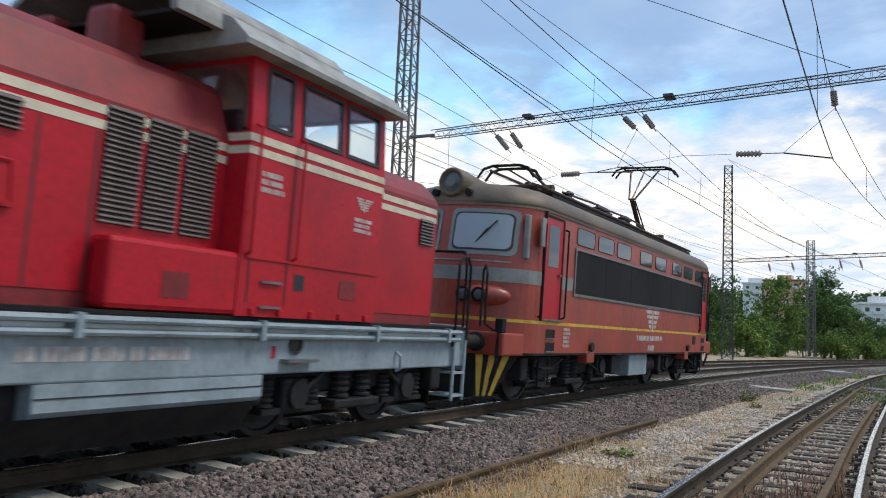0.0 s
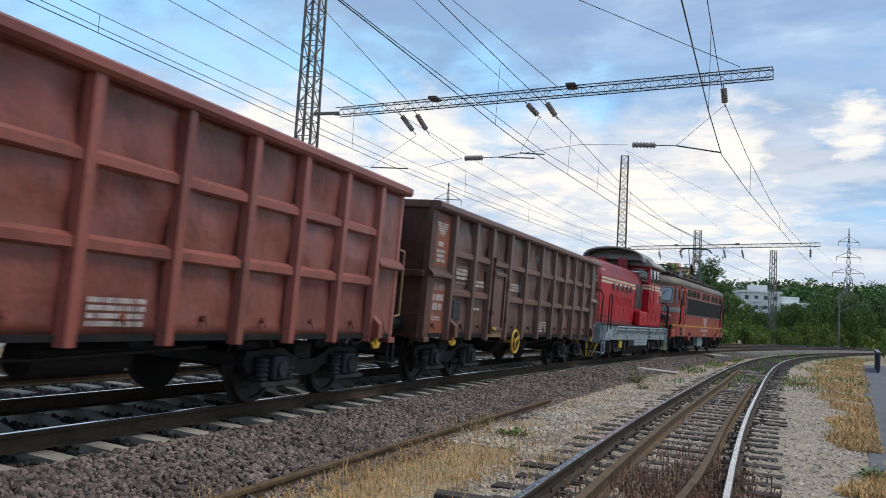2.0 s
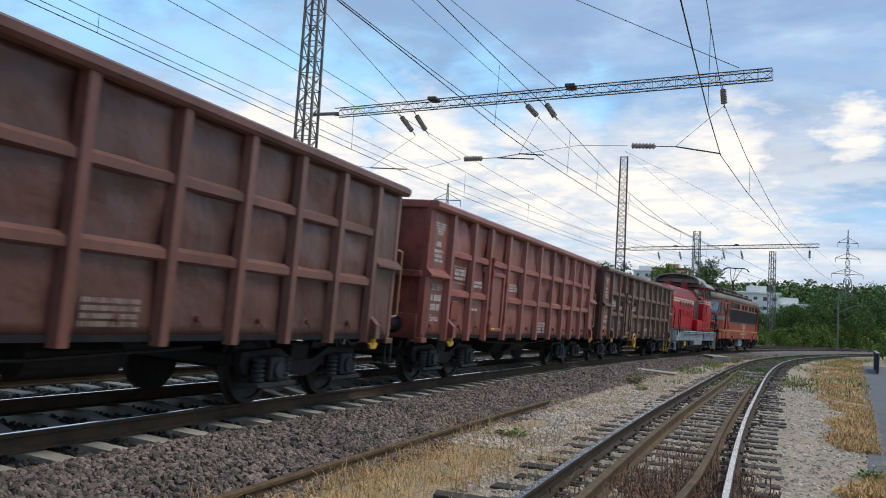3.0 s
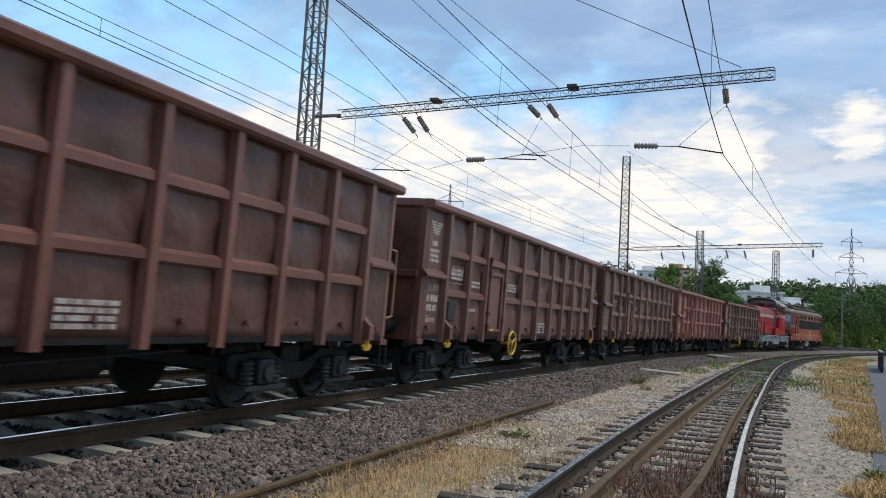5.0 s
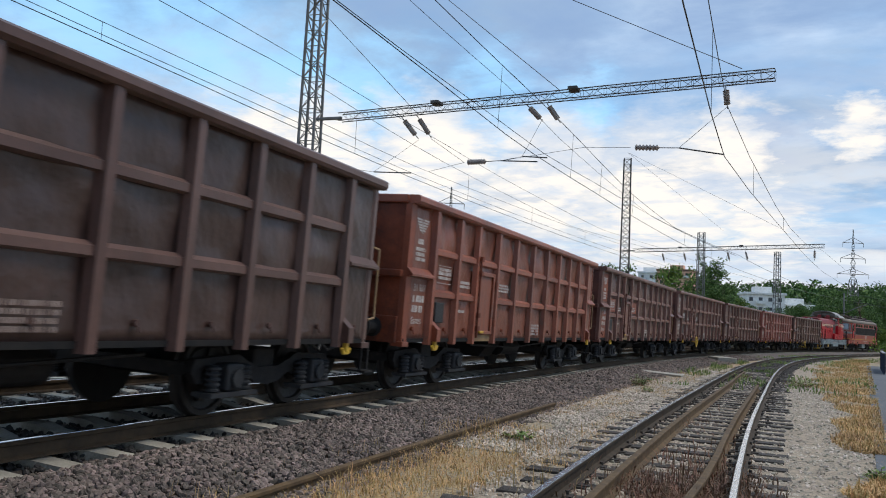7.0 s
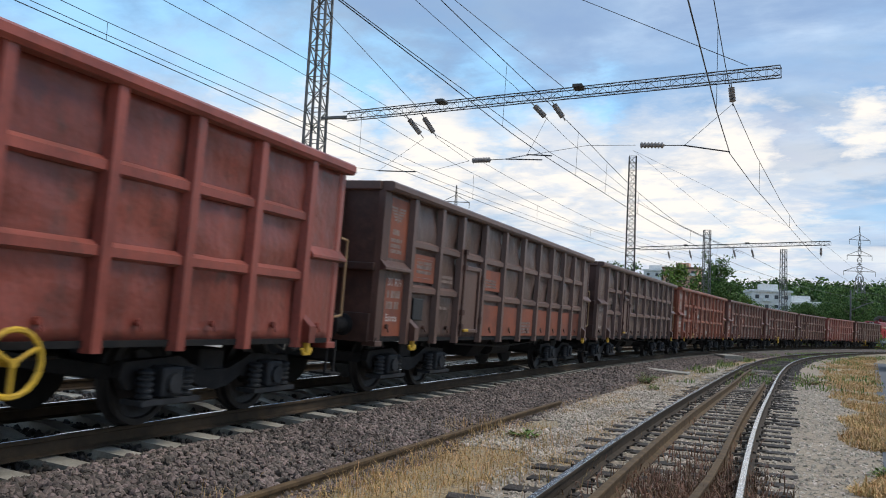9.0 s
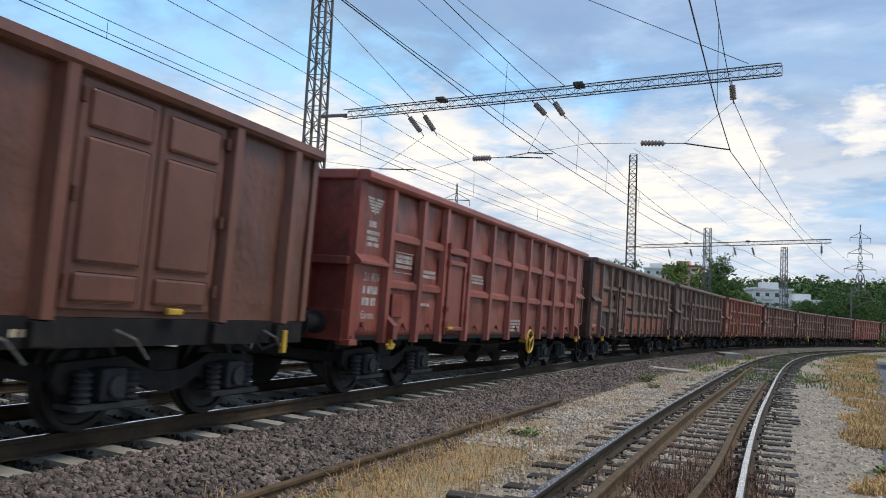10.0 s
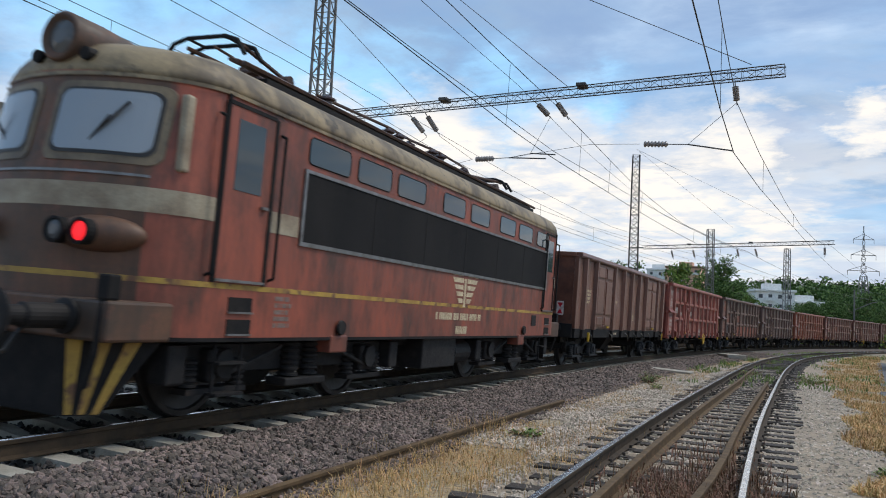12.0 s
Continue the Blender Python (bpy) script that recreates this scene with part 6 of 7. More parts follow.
def pantograph(parent, y, raised, d):
    """Base frame on insulators, lower and upper arms, and the collector head with horns."""
    z = 4.10
    bm = bmesh.new()
    for a in ((-0.5, -0.6), (0.5, -0.6), (-0.5, 0.6), (0.5, 0.6)):
        insulator(bm, (a[0], y + a[1], 3.78), (a[0], y + a[1], z), 0.09, 4)
    pan = part("pantograph", bm, M["insul"], parent, "raised pantograph" if raised else "folded pantograph")
    fr = bmesh.new()
    tube(fr, [(-0.5, y - 0.75, z), (0.5, y - 0.75, z), (0.5, y + 0.75, z), (-0.5, y + 0.75, z), (-0.5, y - 0.75, z)], 0.035, 6)
    rod(fr, (-0.55, y, z), (0.55, y, z), 0.06, 8)
    part("base_frame", fr, M["copper"], pan)
    top = 6.2 if raised else 4.46
    knee = Vector((0, y - d * (1.05 if raised else 1.25), z + (1.0 if raised else 0.16)))
    head = Vector((0, y + d * 0.05 if raised else y + d * 0.9, top - 0.06))
    arm = bmesh.new()
    rod(arm, (0, y + d * 0.1, z), knee, 0.07, 8)
    rod(arm, (-0.62, y + d * 0.1, z + 0.05), (0.62, y + d * 0.1, z + 0.05), 0.09, 10)
    rod(arm, (0.3, y - 0.7, z + 0.04), (0.3, y + 0.7, z + 0.04), 0.06, 8)
    rod(arm, (0.12, y + d * 0.25, z), knee + Vector((0.1, 0, -0.05)), 0.02, 6)
    part("lower_arm", arm, M["copper"], pan)
    up = bmesh.new()
    for sd in (-1, 1):
        rod(up, knee + Vector((sd * 0.08, 0, 0)), head + Vector((sd * 0.42, 0, 0)), 0.03, 6)
    rod(up, knee, head, 0.02, 6)
    part("upper_arm", up, M["copper"], pan)
    hd = bmesh.new()
    w = 0.95 if raised else 0.62
    for k in (-0.17, 0.17):
        tube(hd, [(-w, head.y + k, top - 0.24), (-w + 0.13, head.y + k, top - 0.06), (-w + 0.33, head.y + k, top), (w - 0.33, head.y + k, top), (w - 0.13, head.y + k, top - 0.06), (w, head.y + k, top - 0.24)], 0.03, 6)
    for x in (0.33 - w, w - 0.33):
        rod(hd, (x, head.y - 0.17, top), (x, head.y + 0.17, top), 0.02, 6)
    part("collector_head", hd, M["chassis"], pan)


def nose(x, half=1.45, front=7.30, back=6.35):
    return back + (front - back) * max(0.0, 1 - (abs(x) / half) ** 1.85) ** 0.5


def rake(z):
    return 0.16 * max(0.0, z - 2.3)


def outline(grow=0.0, y_from=None, z=0.0):
    """The loco's plan at height z as a closed ring; y_from cuts it to one end."""
    xs = [math.sin(a * math.pi / 2 / 14) * 1.45 for a in range(-14, 15)]
    end = [(x * (1.45 + grow) / 1.45, nose(x) - rake(z) + grow) for x in xs]
    if y_from is None:
        return [(-x, y) for x, y in end] + [(x, -y) for x, y in end]
    if y_from < 6.35:
        return [(1.45 + grow, y_from)] + [(-x, y) for x, y in end] + [(-1.45 - grow, y_from)]
    return [(-x, y) for x, y in end if nose(x) >= y_from]


def hoop(z0, z1, grow, y_from=None, d=1):
    """A strip that runs round the body, or round one cab, slightly proud of it."""
    bm = bmesh.new()
    a, b = outline(grow, y_from, z0), outline(grow, y_from, z1)
    A = [bm.verts.new((x, y * d, z0)) for x, y in a]
    B = [bm.verts.new((x, y * d, z1)) for x, y in b]
    n = len(A)
    for i in range(n if y_from is None else n - 1):
        j = (i + 1) % n
        bm.faces.new((A[i], A[j], B[j], B[i]))
    return bm


def nose_pane(x0, x1, z0, z1, d, lift, cols=8, inset=0.0):
    """A pane that follows the curve of the cab front, with rounded corners, and some thickness."""
    bm = bmesh.new()
    cx, cz, hx, hz = (x0 + x1) / 2, (z0 + z1) / 2, (x1 - x0) / 2 - inset, (z1 - z0) / 2 - inset
    ring = []
    rc = min(0.10, hx, hz)
    for qx, qz, a0 in ((1, 1, 0), (-1, 1, 90), (-1, -1, 180), (1, -1, 270)):
        for k in range(5):
            a = radians(a0 + k * 22.5)
            ring.append((cx + qx * (hx - rc) + rc * math.cos(a), cz + qz * (hz - rc) + rc * math.sin(a)))
        if qx == qz:  # along the top and the bottom
            for k in range(1, 10):
                ring.append((ring[-1][0] - qx * 2 * (hx - rc) / 10, ring[-1][1]))

    def place(x, z, l):
        return Vector((x, (nose(x) - rake(z) + l) * d, z))
    a = [bm.verts.new(place(x, z, lift)) for x, z in ring]
    b = [bm.verts.new(place(x, z, lift - 0.03)) for x, z in ring]
    for i in range(len(a)):
        j = (i + 1) % len(a)
        bm.faces.new((a[j], a[i], b[i], b[j]))
    prev = a
    for k in (0.8, 0.6, 0.4, 0.2):
        nxt = [bm.verts.new(place(cx + (x - cx) * k, cz + (z - cz) * k, lift)) for x, z in ring]
        for i in range(len(a)):
            j = (i + 1) % len(a)
            bm.faces.new((prev[i], prev[j], nxt[j], nxt[i]))
        prev = nxt
    bm.faces.new(prev)
    bmesh.ops.recalc_face_normals(bm, faces=bm.faces)
    return bm


def build_electric(label, red, roof_mat, band_mat, raised, tail_red):
    t = thing("electric_locomotive", label, "locomotive", "locomotives")

    def Y(s):
        return s - 8.22
    bm = bmesh.new()
    loft(bm, [[(x, y, z) for x, y in outline(0.0, None, z)] for z in (0.87, 1.2, 2.3, 2.9, 3.42)])
    part("body", bm, red, t, "oxide red painted steel body")
    bm = bmesh.new()
    rings = []
    for z, k, dy in ((3.38, 1.012, 0.0), (3.46, 1.012, 0.0), (3.56, 0.985, 0.04), (3.66, 0.93, 0.10), (3.74, 0.84, 0.2), (3.80, 0.70, 0.34), (3.84, 0.45, 0.6), (3.85, 0.2, 1.0)):
        rings.append([(x * k, (abs(y) - dy) * (1 if y > 0 else -1), z) for x, y in outline(0.0, None, 3.42)])
    part("roof", loft(bm, rings), roof_mat, t, "sooty curved roof", smooth=True)
    part("yellow_stripe", hoop(1.40, 1.455, 0.004), M["worn_stripe"] if tail_red else M["yellow"], t)
    part("gutter", hoop(3.36, 3.40, 0.022), roof_mat, t)
    part("skirt", hoop(0.86, 0.90, 0.006), M["chassis"], t)
    if tail_red:
        for d in (-1, 1):
            for z0, z1 in ((0.90, 2.3), (2.3, 3.37)):
                part("cab_front", hoop(z0, z1, 0.002, 6.90, d), M["e2_front"], t, "cab front covered in brown grime")
    for d in (-1, 1):
        part("cab_band", hoop(2.06, 2.295, 0.006, 4.85, d), band_mat, t)
        part("cab_rail", hoop(2.385, 2.41, 0.02, 6.85, d), M["steel"], t)
    for sd in (-1, 1):
        part("filter_panel", boxed(min(sd * 1.452, sd * 1.462), max(sd * 1.452, sd * 1.462), Y(3.45), Y(13.80), 2.02, 2.84), M["grille"], t, "dark mesh filter panel")
        fr = bmesh.new()
        for a in ((3.40, 13.86, 1.97, 2.02), (3.40, 13.86, 2.84, 2.88), (3.40, 3.45, 2.02, 2.84), (13.80, 13.86, 2.02, 2.84)):
            box(fr, min(sd * 1.452, sd * 1.475), max(sd * 1.452, sd * 1.475), Y(a[0]), Y(a[1]), a[2], a[3])
        part("panel_frame", fr, M["steel"], t)
        for s in (5.2, 6.9, 8.6, 10.3, 12.0):
            part("panel_seam", boxed(min(sd * 1.462, sd * 1.466), max(sd * 1.462, sd * 1.466), Y(s) - 0.02, Y(s) + 0.02, 2.02, 2.84), M["chassis"], t)
        for s in (3.45, 4.62, 5.80, 7.48, 8.74, 10.33, 11.55, 12.88):
            w = bmesh.new()
            ring = []
            for qx, qz, a0 in ((1, 1, 0), (-1, 1, 90), (-1, -1, 180), (1, -1, 270)):
                for k in range(4):
                    a = radians(a0 + k * 30)
                    ring.append((Y(s + 0.49) + qx * 0.41 + 0.07 * math.cos(a), 3.115 + qz * 0.09 + 0.07 * math.sin(a)))
            prism(w, ring, sd * 1.44, sd * 1.458, "x")
            win = part("window", w, M["glass"], t, "small rounded window")
            f2 = bmesh.new()
            tube(f2, [(sd * 1.455, y, z) for y, z in ring + ring[:1]], 0.010, 4)
            part("window_seal", f2, M["chassis"], win)
        for s0, s1 in ((1.96, 2.76), (13.68, 14.48)):
            door = part("door", boxed(min(sd * 1.448, sd * 1.458), max(sd * 1.448, sd * 1.458), Y(s0), Y(s1), 1.50, 3.28), M["red_loco"] if not tail_red else red, t)
            ed = bmesh.new()
            for a in ((s0 - 0.05, s0, 1.46, 3.3), (s1, s1 + 0.05, 1.46, 3.3), (s0, s1, 3.28, 3.32)):
                box(ed, min(sd * 1.448, sd * 1.468), max(sd * 1.448, sd * 1.468), Y(a[0]), Y(a[1]), a[2], a[3])
            part("door_seal", ed, M["chassis"], door)
            part("door_window", boxed(min(sd * 1.456, sd * 1.463), max(sd * 1.456, sd * 1.463), Y(s0) + 0.17, Y(s1) - 0.17, 2.42, 3.16, bevel=0.003), M["glass"], door)
            part("door_sill", boxed(min(sd * 1.45, sd * 1.49), max(sd * 1.45, sd * 1.49), Y(s0), Y(s1), 1.47, 1.50), M["steel"], door)
            part("door_handle", boxed(min(sd * 1.458, sd * 1.50), max(sd * 1.458, sd * 1.50), Y(s1) - 0.16, Y(s1) - 0.05, 2.28, 2.31), M["steel"], door)
            for s in (s0 - 0.12, s1 + 0.12):
                part("handrail", tube(bmesh.new(), [(sd * 1.45, Y(s), 1.52), (sd * 1.52, Y(s), 1.55), (sd * 1.52, Y(s), 3.12), (sd * 1.45, Y(s), 3.15)], 0.017, 6), M["chassis"], t)
            for z in (0.92, 1.15):
                # flat black plate, its colour stands for the shade inside a step recess
                st = part("step_recess", boxed(min(sd * 1.452, sd * 1.456), max(sd * 1.452, sd * 1.456), Y(s0) + 0.28, Y(s1) - 0.12, z, z + 0.17), M["chassis"], t)
                part("step_tread", boxed(min(sd * 1.40, sd * 1.475), max(sd * 1.40, sd * 1.475), Y(s0) + 0.28, Y(s1) - 0.12, z, z + 0.02), M["steel"], st)
            lad = bmesh.new()
            for z in (0.30, 0.62):
                box(lad, min(sd * 1.28, sd * 1.44), max(sd * 1.28, sd * 1.44), Y(s0) + 0.25, Y(s1) - 0.1, z, z + 0.025)
            for s in (s0 + 0.26, s1 - 0.11):
                rod(lad, (sd * 1.36, Y(s), 0.3), (sd * 1.36, Y(s), 0.88), 0.018, 6)
            part("ladder", lad, M["bogie"], t)
        bars(t, sd * 1.4525, Y(3.05), Y(3.4), 1.36, 5, 0.05, M["white" if not tail_red else "faded"], 4, sd)
        emblem(t, sd * 1.4525, Y(8.75), 1.74, 1.35, M["white" if not tail_red else "cream_mark"], sd)
        bars(t, sd * 1.4525, Y(7.55), Y(9.75), 1.30, 1, 0.12, M["white" if not tail_red else "cream_mark"], 6, sd)
        bars(t, sd * 1.4525, Y(8.45), Y(9.05), 1.07, 1, 0.13, M["white" if not tail_red else "cream_mark"], 8, sd)
        for s in (4.5, 12.3):
            part("jack_point", turned(bmesh.new(), [(0.06, 0), (0.10, 0.03), (0.09, 0.06)], 12, Matrix.Translation((sd * 1.45, Y(s), 1.02)) @ Matrix.Rotation(sd * math.pi / 2, 4, "Y")), M["bogie"], t)
        part("hatch", boxed(min(sd * 1.452, sd * 1.462), max(sd * 1.452, sd * 1.462), Y(12.9), Y(13.25), 1.12, 1.36, bevel=0.004), M["bogie"], t)
        for s in (4.3, 12.0):
            part("bracket", boxed(min(sd * 1.22, sd * 1.47), max(sd * 1.22, sd * 1.47), Y(s), Y(s) + 0.42, 0.70, 0.92, bevel=0.02), red, t)
        part("battery_box", boxed(min(sd * 0.8, sd * 1.36), max(sd * 0.8, sd * 1.36), Y(7.35), Y(8.75), 0.36, 0.86, bevel=0.02), M["grey_frame"] if not tail_red else M["bogie"], t)
        part("air_tank", rod(bmesh.new(), (sd * 1.05, Y(9.0), 0.58), (sd * 1.05, Y(9.75), 0.58), 0.22, 16), M["bogie"], t)
        part("roof_walk", boxed(sd * 0.95 - 0.14, sd * 0.95 + 0.14, Y(3.0), Y(13.6), 3.70, 3.86), M["chassis"], t)
        for k in range(3):
            rl = bmesh.new()
            rod(rl, (sd * (0.85 + 0.1 * k), Y(2.6), 3.92 + 0.03 * (2 - k)), (sd * (0.85 + 0.1 * k), Y(13.8), 3.92 + 0.03 * (2 - k)), 0.03, 5)
            part("roof_bar", rl, M["copper"], t)
    part("underframe", boxed(-1.05, 1.05, Y(1.3), Y(15.1), 0.72, 0.90), M["chassis"], t)
    for d in (-1, 1):
        for sd in (-1, 1):
            x0, x1 = (0.19, 1.11) if sd > 0 else (-1.11, -0.19)
            fr = part("windscreen_frame", nose_pane(x0 - 0.09, x1 + 0.09, 2.50, 3.30, d, 0.014), M["e_grey"] if not tail_red else M["e2_surround"], t, "raised windscreen surround")
            part("windscreen_seal", nose_pane(x0 - 0.03, x1 + 0.03, 2.575, 3.235, d, 0.020), M["black"], fr)
            part("windscreen", nose_pane(x0, x1, 2.61, 3.21, d, 0.025), M["pane_pale"], fr, "windscreen coloured pale like the sky it reflects")
            wx = (x0 + x1) / 2
            wp = bmesh.new()
            rod(wp, (wx - sd * 0.28, (nose(wx) - rake(2.5) + 0.04) * d, 2.46), (wx + sd * 0.12, (nose(wx) - rake(2.95) + 0.05) * d, 2.95), 0.012, 5)
            rod(wp, (wx - sd * 0.02, (nose(wx) - rake(2.9) + 0.055) * d, 2.78), (wx + sd * 0.25, (nose(wx + 0.2) - rake(3.1) + 0.055) * d, 3.10), 0.016, 5)
            part("wiper", wp, M["black"], fr)
            # pod with two lamps
            pod = bmesh.new()
            bmesh.ops.create_uvsphere(pod, u_segments=20, v_segments=12, radius=1, matrix=Matrix.LocRotScale((sd * 0.80, (nose(0.80) - 0.02) * d, 1.82), Euler((0, 0, -sd * d * 0.42)), (0.44, 0.18, 0.175)))
            pd = part("lamp_pod", pod, red if not tail_red else M["e2_front"], t, "rounded lamp pod", smooth=True)
            for k, lx in enumerate((0.52, 0.79)):
                yy = (nose(lx) + (0.12 if k == 0 else 0.17)) * d
                m = Matrix.Translation((sd * lx, yy, 1.82)) @ Matrix.Rotation(-d * math.pi / 2, 4, "X")
                rim = part("lamp_rim", turned(bmesh.new(), [(0.12, -0.06), (0.125, 0.06), (0.10, 0.065), (0.09, 0.03)], 20, m), M["chassis"], pd)
                mat = M["lamp_red"] if (tail_red and d < 0 and k == 1) else M["lamp"]
                part("lens", turned(bmesh.new(), [(0.085, 0.0), (0.09, 0.045), (0.05, 0.06)], 16, m), mat, rim)
            part("cab_vent", boxed(sd * 1.31 - 0.05, sd * 1.31 + 0.05, min(d * (nose(1.31) - 0.11), d * (nose(1.31) + 0.01)), max(d * (nose(1.31) - 0.11), d * (nose(1.31) + 0.01)), 2.48, 3.24, bevel=0.03), M["e_grey"] if not tail_red else M["e2_band"], t)
            if not tail_red:
                part("mirror", boxed(sd * 1.50 - 0.02, sd * 1.50 + 0.02, d * 6.45 - 0.09, d * 6.45 + 0.09, 2.72, 3.22, bevel=0.01), M["e_grey"], t)
        # roof headlamp with its fairing
        m = Matrix.Translation((0, 7.00 * d, 3.76)) @ Matrix.Rotation(-d * math.pi / 2, 4, "X")
        hl = part("headlamp", turned(bmesh.new(), [(0.17, -1.5), (0.21, -0.8), (0.25, -0.25), (0.255, 0.14), (0.215, 0.17), (0.19, 0.12)], 28, m), M["e2_front"] if tail_red else roof_mat, t, smooth=True)
        part("lens", turned(bmesh.new(), [(0.19, 0.08), (0.17, 0.12), (0.08, 0.15)], 24, m), M["lamp"], hl)
        for hx in (-0.33, 0.33):
            part("horn", rod(bmesh.new(), (hx, 6.5 * d, 3.60), (hx, 7.12 * d, 3.58), 0.065, 12), M["chassis"], t)
        part("buffer_beam", boxed(-1.36, 1.36, min(6.52 * d, 7.45 * d), max(6.52 * d, 7.45 * d), 0.85, 1.22, bevel=0.03), red if not tail_red else M["e2_front"], t)
        for sd in (-1, 1):
            part("drain_pipe", rod(bmesh.new(), (sd * 1.462, 6.27 * d, 1.46), (sd * 1.462, 6.27 * d, 3.37), 0.022, 6), M["chassis"], t)
        buffer_pair(t, 8.22 * d, 7.45 * d, M["bogie"])
        plough(t, 7.42 * d, d, 0, worn=tail_red)
        for x in (-1.18, 1.18) if not tail_red else ():
            gb = bmesh.new()
            tube(gb, [(x, 7.45 * d, 1.25), (x, 7.78 * d, 1.35), (x, 7.80 * d, 2.15), (x * 0.93, 7.70 * d, 2.28), (x * 0.86, 7.62 * d, 2.2), (x * 0.86, 7.62 * d, 1.3)], 0.02, 6)
            part("shunter_rail", gb, M["chassis"], t)
        cb = bmesh.new()
        tube(cb, [(1.24, 7.3 * d, 1.35), (1.26, 7.42 * d, 1.3), (1.26, 7.46 * d, 0.75), (1.17, 7.45 * d, 0.45)], 0.03, 6)
        box(cb, 1.19, 1.33, min(d * 7.3, d * 7.45), max(d * 7.3, d * 7.45), 1.22, 1.45, bevel=0.02)
        part("jumper_cable", cb, M["chassis"], t)
        loco_bogie(t, 4.15 * d, 3.2, 0.61)
    pantograph(t, Y(4.2), False, -1)
    pantograph(t, Y(12.2), raised, 1)
    # roof gear
    for s, w, h in ((6.3, 0.55, 0.28), (9.9, 0.5, 0.2)):
        bm = bmesh.new()
        prism(bm, [(-w, 3.80), (w, 3.80), (w * 0.75, 3.84 + h), (-w * 0.75, 3.84 + h)], Y(s) - 0.6, Y(s) + 0.6)
        part("roof_hatch", bm, roof_mat, t)
    for s, x in ((7.2, 0.45), (7.6, 0.45), (8.2, 0.35), (8.9, 0.5), (9.3, 0.5), (10.7, 0.4), (5.2, 0.5), (7.4, -0.4), (9.0, -0.4)):
        bm = bmesh.new()
        insulator(bm, (x, Y(s), 3.78), (x, Y(s), 4.30), 0.13, 5)
        part("roof_insulator", bm, M["insul"], t)
    bus = tube(bmesh.new(), [(0.45, Y(5.0), 4.24), (0.45, Y(7.2), 4.31), (0.40, Y(8.2), 4.31), (0.5, Y(9.3), 4.31), (0.4, Y(10.9), 4.31), (0.3, Y(11.6), 4.1)], 0.025, 6)
    part("roof_busbar", bus, M["copper"], t)
    part("breaker", boxed(0.1, 0.9, Y(10.1), Y(10.6), 3.80, 4.02, bevel=0.04), M["chassis"], t)
    return t


# ---- diesel shunter ----
def louvre(parent, x, sd, y0, y1, z0, z1, n):
    g = part("louvre_back", boxed(min(sd * x, sd * (x + 0.006)), max(sd * x, sd * (x + 0.006)), y0, y1, z0, z1), M["black"], parent)
    h = (z1 - z0) / n
    first = None
    for i in range(n):
        m = Matrix.Translation((0, 0, z0 + h * i))
        if first is None:
            bm = bmesh.new()
            prism(bm, [(sd * (x + 0.006), h * 0.95), (sd * (x + 0.03), h * 0.25), (sd * (x + 0.03), h * 0.12), (sd * (x + 0.006), h * 0.12)], y0, y1)
            first = part("slat", bm, M["slat"], g, m=m)
        else:
            again(first, m)


